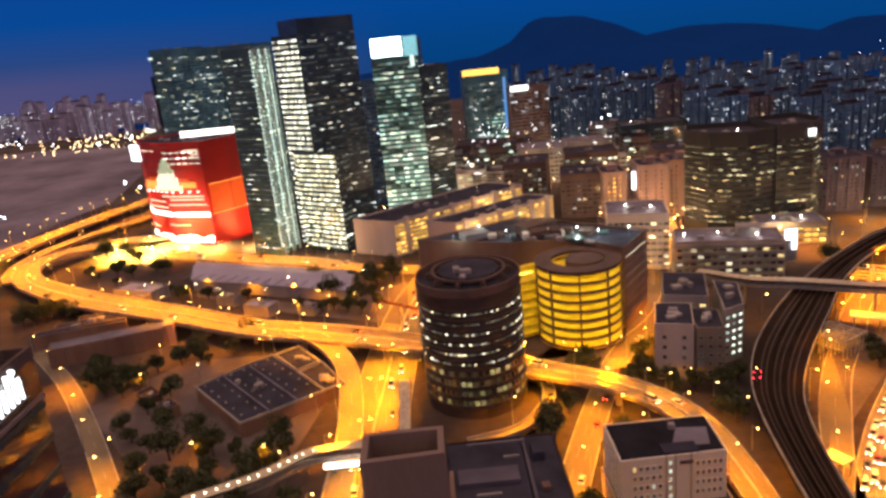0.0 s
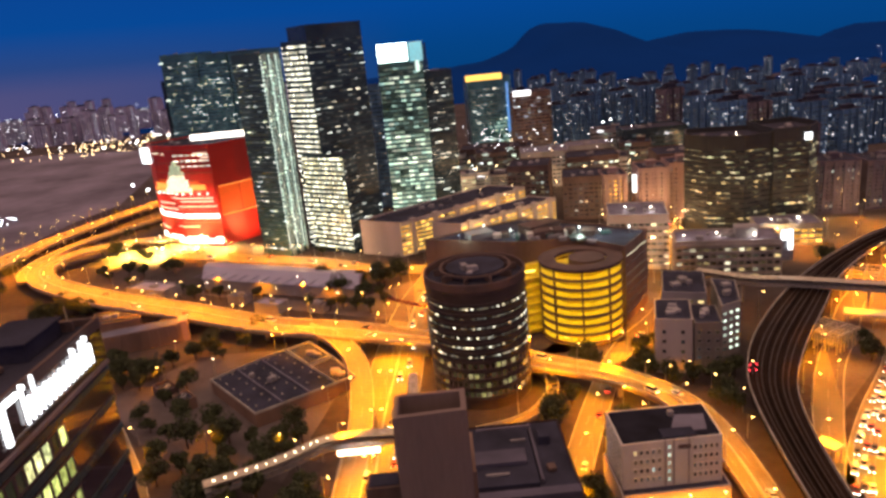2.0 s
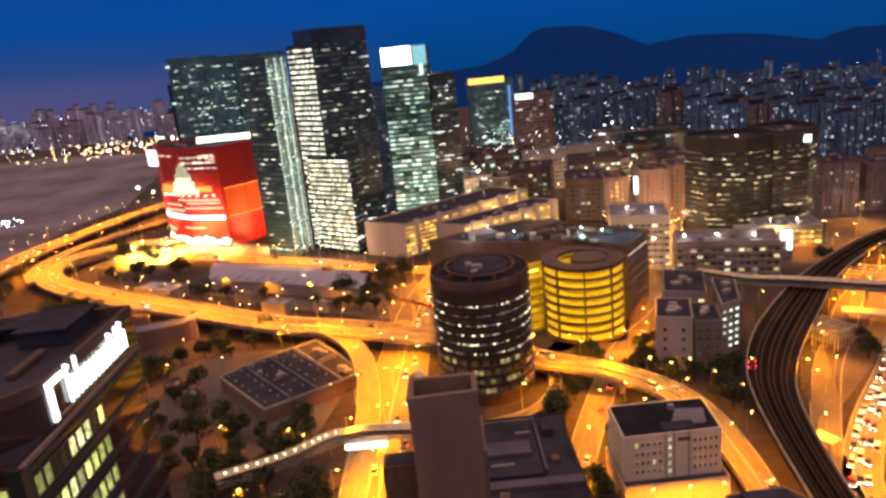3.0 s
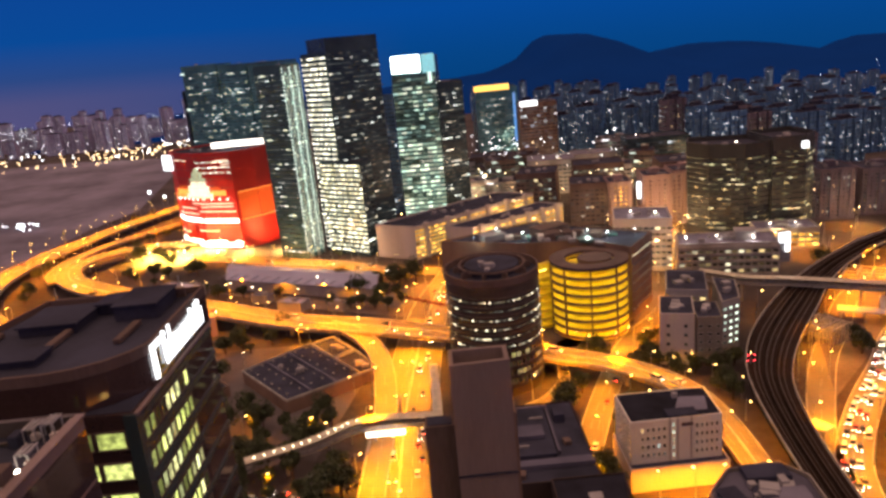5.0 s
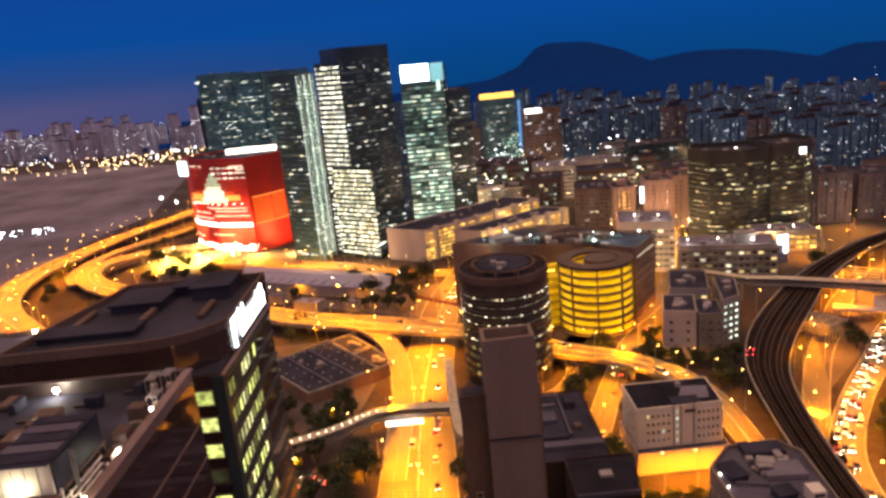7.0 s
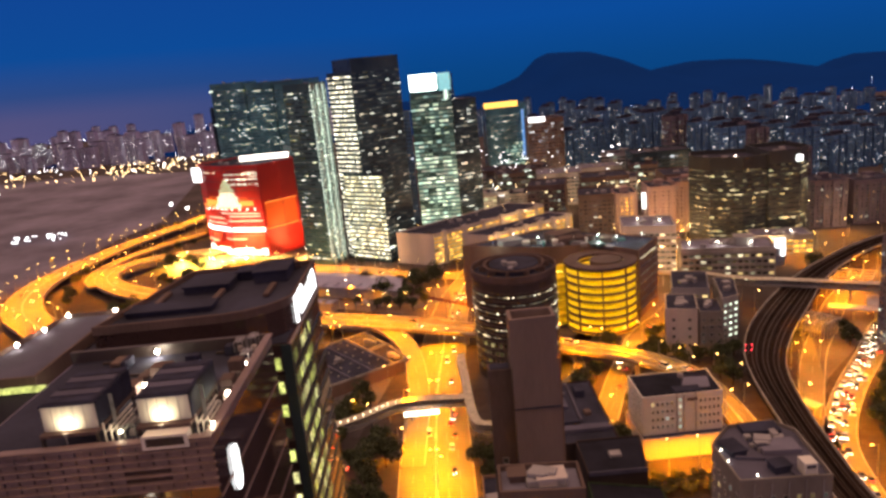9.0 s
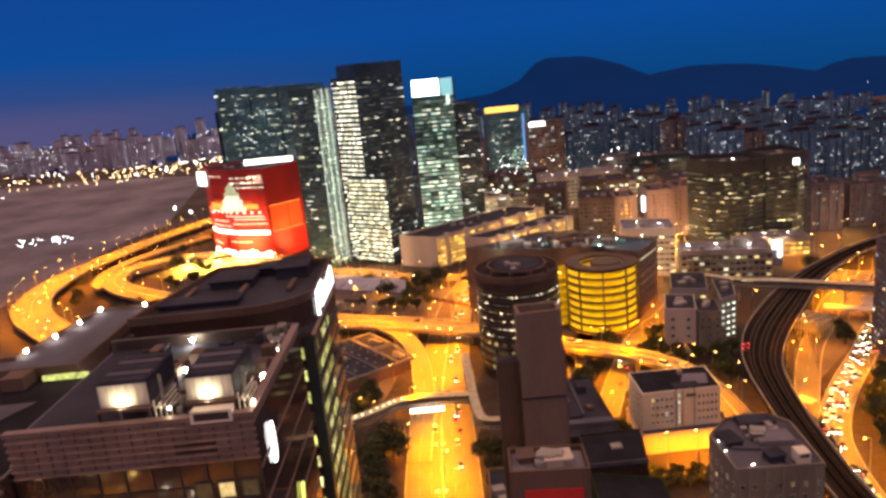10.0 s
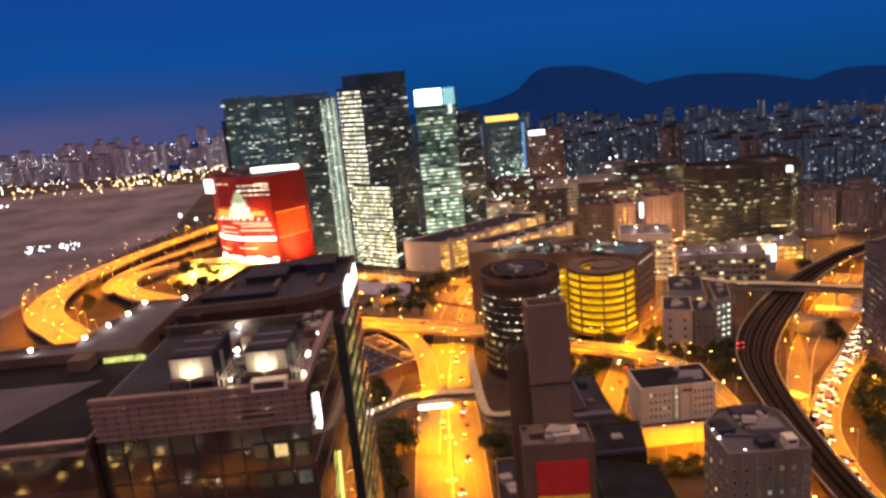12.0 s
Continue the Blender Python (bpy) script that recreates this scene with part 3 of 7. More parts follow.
def edge_strip(line, side, inner, outer, z0, z1):
    """A bar along one edge of a road: inner and outer count from the edge, outwards."""
    verts, faces = [], []
    for q, s in sides(line):
        for o, z in ((inner, z0), (outer, z0), (outer, z1), (inner, z1)):
            w = side * (q.w / 2 + o)
            verts.append((q.x + s.x * w, q.y + s.y * w, q.z + z))
    n = len(verts) // 4
    for i in range(n - 1):
        k = 4 * i
        for a, b in ((0, 1), (1, 2), (2, 3), (3, 0)):
            faces.append((k + a, k + b, k + 4 + b, k + 4 + a))
    faces += [(3, 2, 1, 0), (4 * n - 4, 4 * n - 3, 4 * n - 2, 4 * n - 1)]
    return verts, faces


def road(name, label, pts, material="asphalt", raised=False, lanes=4, median=False):
    """A road along a line; raised: a deck on piers with parapets. Otherwise kerbs at both sides."""
    line = smooth_line(pts)
    r = thing(name, (pts[0][0], pts[0][1], 0), label, "road", kind="structure")
    if raised:
        raw_part("deck", *strip(line, -1, 1, -1.3, 0, True), material, r)
        for s in (-1, 1):
            raw_part("parapet", *edge_strip(line, s, -0.35, 0.0, 0.004, 1.0), "kerb", r)
        far = 0.0
        for a, b in zip(line, line[1:]):
            far += (b - a).length
            if far > 26 and a.z > 3.5:
                far = 0
                bm = box(bmesh.new(), a.x - 1, a.x + 1, a.y - 1, a.y + 1, 0, a.z - 2.3, 0, 0.2)
                u = Vector((b.y - a.y, a.x - b.x)).normalized()
                box(bm, a.x - a.w * 0.33, a.x + a.w * 0.33, a.y - 0.9, a.y + 0.9, a.z - 2.3, a.z - 1.3, math.degrees(math.atan2(u.y, u.x)), 0.2)
                part("pier", bm, "concrete", r)
    else:
        raw_part("carriageway", *strip(line, -1, 1, -0.3, 0.02, True), material, r)
        for s in (-1, 1):
            raw_part("kerb", *edge_strip(line, s, 0.0, 0.4, -0.3, 0.16), "kerb", r)
    if median:
        raw_part("median", *strip(line, -0.35, 0.35, 0.024, 0.8), "kerb", r)
    verts, faces = [], []
    top = 0.008 if raised else 0.028
    ss = list(sides(line))
    for k in range(1, lanes):
        f = -1 + 2 * k / lanes
        for i in range(0, len(ss) - 1, 2):
            (q, s), (q2, s2) = ss[i], ss[i + 1]
            o, o2 = f * (q.w / 2 - 0.6), f * (q2.w / 2 - 0.6)
            n = len(verts)
            for qq, sd, oo, e in ((q, s, o, -0.09), (q, s, o, 0.09), (q2, s2, o2, 0.09), (q2, s2, o2, -0.09)):
                verts.append((qq.x + sd.x * (oo + e), qq.y + sd.y * (oo + e), qq.z + top))
            faces.append((n, n + 1, n + 2, n + 3))
    if verts:
        raw_part("lane_marking", verts, faces, "marking", r, kind="stuff")
    return line


# ---- ground, water, hills ----
def sheet(name, pts, z, material, label, category):
    bm = bmesh.new()
    bm.faces.new([bm.verts.new((x, y, z)) for x, y in pts])
    bmesh.ops.triangulate(bm, faces=bm.faces)
    me = bpy.data.meshes.new(name)
    bm.to_mesh(me)
    bm.free()
    me.materials.append(M[material])
    return tagged(new(name, me), label, category, kind="structure")


sheet("ground", [(-2600, -900), (2600, -900), (2600, 2500), (-2600, 2500)], 0.0, "ground", "dark built-over city ground reaching to the horizon", "ground")
sheet("old_runway", [(-1500, 640), (-345, 640), (-330, 720), (-420, 1180), (-700, 1290), (-1700, 1200)], 0.05, "runway", "bare mauve open land of a disused runway", "ground")
sheet("runway_field", [(-900, 250), (-352, 380), (-345, 640), (-1500, 640)], 0.05, "runway", "dull open field beside the highway", "ground")
sheet("lit_plaza", [(-262, 482), (-225, 466), (-178, 486), (-176, 512), (-225, 530), (-258, 512)], 0.06, "grass", "floodlit lawn inside the road loop", "lawn")
sheet("forecourt", [(28, 262), (46, 262), (88, 258), (110, 318), (92, 330), (70, 270)], 0.07, "paving", "paved forecourt below the spiral ramp", "pavement")
sheet("yard", [(-150, 262), (-110, 210), (-62, 190), (-50, 250), (-66, 296), (-120, 300)], 0.06, "paving", "dusty brown works yard beside the slip road", "yard")
sheet("car_park", [(-155, 398), (-90, 352), (-20, 315), (-22, 380), (-60, 352), (-100, 372)], 0.06, "paving", "open lorry park beside the long shed", "yard")
sheet("junction", [(125, 200), (165, 240), (240, 300), (235, 340), (195, 315), (150, 262)], 0.06, "paving", "paved interchange ground between rail and road", "pavement")

# distance haze is put into the hillside as a faint blue emission
hill_mat, hn, hl, hb = nodes_of("haze_glow_hillside")
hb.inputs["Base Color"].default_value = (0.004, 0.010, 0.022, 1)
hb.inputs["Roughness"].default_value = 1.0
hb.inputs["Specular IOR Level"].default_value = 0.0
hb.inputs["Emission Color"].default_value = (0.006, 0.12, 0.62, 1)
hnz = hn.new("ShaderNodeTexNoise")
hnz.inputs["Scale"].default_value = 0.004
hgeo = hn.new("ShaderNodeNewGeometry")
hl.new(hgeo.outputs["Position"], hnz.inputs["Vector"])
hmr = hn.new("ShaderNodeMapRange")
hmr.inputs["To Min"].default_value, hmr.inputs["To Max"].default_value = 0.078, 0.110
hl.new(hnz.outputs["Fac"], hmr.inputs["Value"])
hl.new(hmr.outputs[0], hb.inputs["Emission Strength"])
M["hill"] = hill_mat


def ridge(name, label, y, crest, depth=500, seed=0):
    """A hill range: the crest is given as (x, height), with small spurs on it."""
    xs = np.linspace(crest[0][0], crest[-1][0], 160)
    hs = np.interp(xs, [c[0] for c in crest], [c[1] for c in crest])
    verts, faces, rows = [], [], 7
    for i, (x, h) in enumerate(zip(xs, hs)):
        h += 2 * noise.noise((x * 0.006, seed, 0)) + 3 * noise.noise((x * 0.02, seed, 3))
        for r in range(rows):
            t = r / (rows - 1)
            v = h * math.sin(t * math.pi / 2) * (1 + 0.06 * noise.noise((x * 0.008, r * 1.3, seed)) * (1 - t))
            verts.append((x, y - depth * (1 - t), max(-2, v) if r else -5))
    for i in range(len(xs) - 1):
        for r in range(rows - 1):
            k = i * rows + r
            faces.append((k, k + rows, k + rows + 1, k + 1))
    me = bpy.data.meshes.new(name)
    me.from_pydata(verts, [], faces)
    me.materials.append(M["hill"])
    for p in me.polygons:
        p.use_smooth = True
    return tagged(new(name, me), label, "hill", kind="structure")


ridge("backdrop_hills", "mountain range under the dusk sky with blue haze painted in", 2450,
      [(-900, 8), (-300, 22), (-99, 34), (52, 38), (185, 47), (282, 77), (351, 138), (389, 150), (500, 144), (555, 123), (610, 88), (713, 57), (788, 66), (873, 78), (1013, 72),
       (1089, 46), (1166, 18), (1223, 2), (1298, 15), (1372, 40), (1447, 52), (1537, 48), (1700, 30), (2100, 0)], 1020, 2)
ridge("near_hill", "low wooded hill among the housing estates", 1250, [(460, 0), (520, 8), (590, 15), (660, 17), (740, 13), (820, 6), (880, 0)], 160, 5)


# ---- street furniture ----
def street_lamp(white=False):
    s = thing("street_lamp", (0, 0, 0), "tall steel street lamp with a glowing %s lantern" % ("white" if white else "orange"), "street lamp",
              "white street lamps" if white else "sodium street lamps")
    bm = bmesh.new()
    bmesh.ops.create_cone(bm, cap_ends=True, segments=8, radius1=0.16, radius2=0.09, depth=12.2, matrix=Matrix.Translation((0, 0, 6.1)))
    bmesh.ops.create_cone(bm, cap_ends=True, segments=8, radius1=0.28, radius2=0.24, depth=0.8, matrix=Matrix.Translation((0, 0, 0.4)))
    box(bm, -0.05, 1.9, -0.06, 0.06, 12.1, 12.25)
    part("pole", bm, "galv", s)
    bm = bmesh.new()
    bmesh.ops.create_uvsphere(bm, u_segments=10, v_segments=6, radius=0.34, matrix=Matrix.Translation((1.9, 0, 12.15)) @ Matrix.Diagonal((1.15, 0.75, 0.5, 1)))
    part("lantern", bm, "lantern_white" if white else "lantern", s)
    return s


def with_bulb(s, data):
    b = new("bulb", data)
    b.parent = s
    b.location = (1.9, 0, 11.6)
    return s


LAMP = street_lamp()
LAMP.location = (-31.5, 118, 0)
LAMP_LIT = with_bulb(street_lamp(), STREET)
LAMP_LIT.location = (-31.5, 150, 0)
LAMP_AVENUE = with_bulb(street_lamp(), AVENUE)
LAMP_AVENUE.location = (-31.2, 12, 0)
LAMP_YARD = with_bulb(street_lamp(), YARD)
LAMP_YARD.location = (-86, 300, -2)
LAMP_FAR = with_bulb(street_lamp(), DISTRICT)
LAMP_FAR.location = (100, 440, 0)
LAMP_PLAZA = with_bulb(street_lamp(True), PLAZA)
LAMP_PLAZA.location = (-212, 503, 0)
LAMP_WHITE = street_lamp(True)
LAMP_WHITE.location = (-88, 372, 0)


def lamps_along(line, spacing, side, off=0.3, lit_every=1, start=10.0, model=None, lit=None):
    """Street lamps along one edge of a road, arms over the road."""
    far, n = start, 0
    ss = list(sides(line))
    for (q, s), (q2, _) in zip(ss, ss[1:]):
        far += (q2 - q).length
        if far >= spacing:
            far -= spacing
            n += 1
            o = side * (q.w / 2 + off)
            turn = math.atan2(-side * s.y, -side * s.x)
            src = (lit or LAMP_LIT) if n % lit_every == 0 else (model or LAMP)
            copy_thing(src, Matrix.Translation((q.x + s.x * o, q.y + s.y * o, q.z)) @ Matrix.Rotation(turn, 4, "Z"))


# ---- roads ----
FLY = road("road_flyover", "wide concrete flyover under orange street light",
           [(-205, 532, 3, 14), (-240, 517, 6, 14), (-268, 492, 8, 15), (-276, 462, 8, 16), (-262, 432, 8, 17), (-238, 408, 8, 18), (-192, 374, 8, 19), (-142, 344, 8, 18), (-92, 312, 8, 17), (-50, 294, 8, 17), (-15, 276, 8, 13),
            (12, 259, 8, 12), (29, 243, 8, 12), (50, 229, 8, 11), (66, 213, 7.5, 11), (74, 196, 6.5, 11), (77.5, 176, 4.5, 10), (78, 150, 2, 9), (76, 120, 0.6, 9), (72, 60, 0.3, 9)], "deck", True, 4, True)
SLIP = road("road_slip", "curved slip road dropping from the flyover", [(-72, 303, 7.9, 8), (-58, 291, 7.3, 8.5), (-47, 273, 6, 9), (-41.5, 253, 4.5, 9), (-39, 230, 3, 9), (-38.5, 208, 1.6, 9), (-39.5, 185, 0.5, 9), (-40.5, 165, 0.12, 9)], "deck", True, 2)
MAIN = road("road_main", "broad dual carriageway glowing under sodium lamps", [(-30, -430, 0, 25), (-30.5, -200, 0, 25), (-31, -60, 0, 25), (-31.5, 60, 0, 25), (-32, 160, 0, 25.5), (-31, 220, 0, 24), (-28, 262, 0, 22), (-25, 300, 0, 21), (-19, 345, 0, 19), (-8, 388, 0, 17), (-3, 412, 0, 15)], "asphalt", False, 6, True)
NORTH = road("road_north", "orange-lit avenue in front of the towers", [(-215, 505, 0, 13), (-170, 478, 0, 13), (-113, 452, 0, 13), (-82, 436, 0, 13), (-51, 413, 0, 13), (-16, 399, 0, 13), (25, 385, 0, 12), (62, 372, 0, 12), (104, 350, 0, 12)], "asphalt", False, 4)
WEST = road("road_west", "highway curving away along the waterfront", [(-248, 760, 5, 16), (-268, 690, 6, 16), (-298, 610, 6, 17), (-318, 540, 6, 20), (-326, 470, 6, 22), (-317, 420, 6, 24), (-296, 380, 6, 24), (-268, 348, 6, 23), (-246, 322, 5, 20), (-238, 280, 4, 16), (-238, 200, 2, 16)], "deck", True, 4, True)
WEST2 = road("road_ramp_west", "narrow ramp beside the waterfront highway", [(-232, 640, 2, 9), (-262, 590, 3, 9), (-286, 545, 4, 9), (-297, 500, 4, 9), (-290, 462, 5, 9), (-276, 436, 6.5, 8)], "deck", True, 2)
EAST = road("road_east", "side street between the office tower and the warehouses", [(10, 96, 0, 9), (22, 150, 0, 9), (32, 183, 0, 9), (51, 230, 0, 9), (69, 266, 0, 9), (94, 297, 0, 9), (116, 340, 0, 9), (134, 392, 0, 9), (146, 450, 0, 9), (152, 520, 0, 9)], "asphalt", False, 3)
RAIL = road("rail_viaduct", "dark curved railway viaduct with concrete parapets", [(330, 400, 8, 13), (245, 360, 8, 13), (205, 333, 8, 13), (172, 303, 8, 15), (146, 272, 8, 19), (122, 240, 8, 19), (107.5, 215, 8, 16.5), (100, 195, 8, 14), (94, 168, 8, 12), (89.5, 140, 8, 11), (86, 110, 8, 11), (84, 60, 8, 11)], "rail_deck", True, 1)
KWUN = road("road_arterial", "arterial road packed with evening traffic", [(328.4, 345, 0, 12), (238, 300, 0, 10), (182.5, 253, 0, 10), (154.5, 220, 0, 10), (129.5, 191, 0, 10), (108.5, 160.5, 0, 10), (99.4, 134, 0, 10), (95.4, 106, 0, 10), (93.4, 50, 0, 10)], "asphalt", False, 4)
SIDE = road("road_side", "lit service road below the railway viaduct", [(214, 322, 0, 9), (182, 292, 0, 9), (160, 262, 0, 10), (138, 232, 0, 9), (121, 203, 0, 9), (108, 176, 0, 7), (101, 150, 0, 6)], "asphalt", False, 2)
OLD = road("road_west_street", "narrow golden street beside the glass office block", [(-205, 330, 0, 6.5), (-172, 290, 0, 6.5), (-146, 252, 0, 6.5), (-126, 220, 0, 6.5), (-108, 188, 0, 6.5), (-94, 150, 0, 6.5)], "asphalt", False, 2)
LOOPR = road("road_tower_ramp", "looping entry ramp round the oval tower", [(20, 256, 1, 5), (30, 247, 2, 4.4), (33, 239, 2.5, 4.4), (32.5, 229, 3, 4.4), (28.5, 220, 3, 4.4), (22.5, 212, 3, 4.4), (14, 207, 3, 4.4), (2, 204, 3, 4.4)], "deck", True, 1)
for ln, sp, sd, lit in ((FLY, 24, 1, 1), ([q for q in FLY if q.x < -45], 26, -1, 1), (SLIP, 26, 1, 1), (NORTH, 18, 1, 1), (WEST, 18, 1, 1), (WEST, 20, -1, 1),
                        (WEST2, 18, 1, 1), (KWUN, 28, -1, 1), (SIDE, 34, 1, 2), (OLD, 28, 1, 3), (LOOPR, 24, 1, 1)):
    lamps_along(ln, sp, sd, 0.3, lit, start=sp * 0.5)
for sd in (-1, 1):
    lamps_along([q for q in MAIN if q.y < 300], 28, sd, -12, 1, 0, lit=LAMP_AVENUE)
    lamps_along([q for q in MAIN if q.y > 296], 28, sd, 0.3, 1, 14)
lamps_along(EAST, 26, 1, 0.3, 1, 10)

# ---- towers ----
def crown_box(parent, name, cx, cy, w, d, z, h, mat, turn=0, label=""):
    return part(name, box(bmesh.new(), cx - w / 2, cx + w / 2, cy - d / 2, cy + d / 2, z, z + h, turn, 0.15), mat, parent, label)


# dark tower with a lit side
tower_pts = [(-76, 459), (-43, 480), (-58, 505), (-92, 484)]
t = block("office_tower", "tall dark glass office tower with scattered lit floors", tower_pts, 0, 147, "curtain", sheets=[(0, 13, 42, 0.93, 0.17, "w_dark", 4, 8), (1, 9, 42, 0.93, 0.15, "w_dark", 4, 8)], group="high-rise towers", clutter=2)
wing = [(-96, 478), (-77, 460.6), (-72, 470), (-90, 488)]
t = block("tower_wing", "tower wing with a brightly lit window front", wing, 0, 138, "curtain", sheets=[(0, 11, 40, 0.56, 0.42, "w_lit", 2, 1), (3, 5, 36, 0.7, 0.4, "w_dark", 4, 2)], group="high-rise towers", clutter=2)
low = [(-92, 470), (-62, 448), (-55, 460), (-84, 482)]
block("tower_podium", "lit glass podium block at the foot of the tower", low, 0, 66, "curtain", sheets=[(0, 15, 20, 0.6, 0.46, "w_podium", 2, 1), (1, 4, 17, 0.7, 0.4, "w_dark", 2, 2)], group="high-rise towers", clutter=2)
strip_pts = [(-128, 472), (-106, 457), (-97, 474), (-116, 492)]
t = block("striped_tower", "slender glass tower with vertical strips of light", strip_pts, 0, 133, "curtain_teal", sheets=[(0, 8, 38, 0.93, 0.19, "w_tri", 3, 4), (1, 7, 46, 0.55, 0.5, "w_low_teal", 3, 4)], group="high-rise towers", clutter=1)
for k, off in enumerate((0.0, 0.42, 0.78)):
    p = Vector((-106, 457)).lerp(Vector((-97, 474)), off)
    bm = bmesh.new()
    for i in range(54):
        box(bm, p.x - 0.35, p.x + 0.35, p.y - 0.35 - 0.2, p.y + 0.15, 6 + i * 2.35, 6 + i * 2.35 + (1.2 if k == 0 else 1.9))
    tagged(part("light_strip", bm, "stripe", t), kind="stuff")
for off in (0.12, 0.24, 0.55, 0.66, 0.92):
    p = Vector((-106, 457)).lerp(Vector((-97, 474)), off)
    part("column", box(bmesh.new(), p.x - 0.4, p.x + 0.4, p.y - 0.5, p.y + 0.2, 0, 133), "pale_column", t)

# three linked towers
for i, (pts, h) in enumerate((([(-214, 586), (-183, 578), (-177, 604), (-208, 614)], 139), ([(-180, 572), (-156, 566), (-150, 596), (-175, 602)], 137), ([(-152, 556), (-126, 549), (-118, 585), (-146, 592)], 136))):
    t = block("linked_tower", "dark glass tower of a linked group with sparse lit floors", pts, 0, h, "curtain_blue", sheets=[(0, 11, 40, 0.93, 0.17, "w_tri", 30, 5), (1, 9, 40, 0.93, 0.17, "w_tri", 6, 5)], group="linked towers", clutter=2, seed=i)
    if i == 2:
        bm = prism(bmesh.new(), inset(pts, -0.3), h + 0.5, h + 1.6)
        part("curved_cap", bm, "curtain_teal", t)
    if i == 0:
        for z in (129, 100):
            crown_box(t, "corner_light", -213.5, 585, 3, 1.2, z + 4, 1.4, "stripe")
        bm = box(bmesh.new(), -219, -214.5, 592, 594, 20, 120)
        part("side_fin", bm, "curtain", t)

# tower with the lit crown
tb = [(-39, 543), (-5, 541), (-1, 575), (-36, 577)]
t = block("crown_tower", "teal glass tower with a dazzling white lit crown", tb, 0, 117, "curtain_teal", sheets=[(0, 9, 18, 0.97, 0.5, "w_low_teal", 3, 53), (0, 9, 15, 0.97, 0.42, "w_teal", 64, 2), (1, 8, 34, 0.93, 0.18, "w_dark", 3, 3)], group="high-rise towers", parapet=0, clutter=0)
part("crown_frame", prism(bmesh.new(), inset(tb, 0.5), 117.2, 130), "curtain_teal", t)
crown_box(t, "crown_screen", -27, 542.2, 22, 1.2, 118.5, 13, "sign_cool", -3, "glowing white crown screen")
crown_box(t, "crown_glass", -9.5, 541.4, 10, 1.2, 117.5, 14, "crown_glow", -3)
crown_box(t, "crown_drop", -9, 541.0, 3, 1, 110, 8, "stripe", -3)
tb2 = [(-4, 545), (16, 552), (12, 585), (-5, 580)]
block("side_tower", "dark side tower with a few lit office rows", tb2, 0, 108, "curtain", sheets=[(0, 7, 32, 0.93, 0.2, "w_dark", 3, 4), (1, 8, 32, 0.93, 0.18, "w_dark", 3, 3)], group="high-rise towers", clutter=2)
block("slim_tower", "narrow grey tower behind the crown tower", [(-52, 580), (-42, 580), (-42, 600), (-52, 600)], 0, 100, "hazed_far_wall", sheets=[(0, 4, 28, 0.5, 0.4, "w_far", 3, 2)], group="high-rise towers", clutter=0)

# shopping centre
mega = [(-227, 556), (-216, 536), (-195, 517), (-164, 505), (-150, 518), (-139, 532), (-155, 570), (-188, 594)]
t = block("shopping_centre", "large red floodlit shopping centre with a lit glass atrium", mega, 0, 74, "red_panel", "shopping centre", sheets=[(2, 6, 3, 0.7, 0.2, "w_lit", 58, 4)], clutter=5, parapet=1.4)
front = [(Vector(mega[i]), Vector(mega[i + 1])) for i in range(3)]


def front_bar(z, h, name, mat, a=0.0, b=3.0, proud=0.5):
    """A bar along the curved front, from share a to b of its three faces."""
    bm = bmesh.new()
    for i, (p, q) in enumerate(front):
        lo, hi = max(0, a - i), min(1, b - i)
        if hi <= lo:
            continue
        u = (q - p).normalized()
        o = Vector((u.y, -u.x))
        c0, c1 = p + (q - p) * lo, p + (q - p) * hi
        pts = [tuple(c0 + o * proud), tuple(c1 + o * proud), tuple(c1), tuple(c0)]
        prism(bm, pts[::-1][::-1], z, z + h)
    return part(name, bm, mat, t)


for k in range(14):
    front_bar(1.5, 5.2 if k % 4 else 3.6, "entrance_glazing", "band_white", 0.2 + k * 0.2, 0.36 + k * 0.2)
for a, b in ((0.3, 1.95), (2.05, 2.98)):
    front_bar(21, 3.2, "light_band", "sign_white", a, b)
front_bar(21, 3.2, "light_band", "blue_led", 1.96, 2.04)
for z, a, b in ((27.2, 0.6, 1.8), (29.6, 1.9, 2.95), (31.4, 0.8, 1.7), (33.4, 2.0, 2.9), (35.8, 1.6, 2.9), (37.4, 0.3, 0.9), (14.2, 1.7, 2.4), (11.5, 0.3, 1.2), (69, 1.0, 1.3), (69, 1.45, 1.6), (69, 2.6, 2.95), (66, 2.75, 2.97), (64, 2.75, 2.9)):
    front_bar(z, 0.6, "window_band", "arch_glow", a, b)
for z in (17.5, 48, 55, 62, 71.5):
    front_bar(z, 0.35, "panel_joint", "brown_wall", 0, 3.0, 0.25)
# orange glow on the wall around the arch, put in as emitting bars
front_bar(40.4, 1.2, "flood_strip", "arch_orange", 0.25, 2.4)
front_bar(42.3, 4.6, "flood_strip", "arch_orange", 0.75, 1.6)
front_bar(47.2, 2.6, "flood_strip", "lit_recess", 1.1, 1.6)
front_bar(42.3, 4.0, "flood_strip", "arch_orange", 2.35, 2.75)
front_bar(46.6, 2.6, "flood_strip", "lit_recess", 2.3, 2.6)
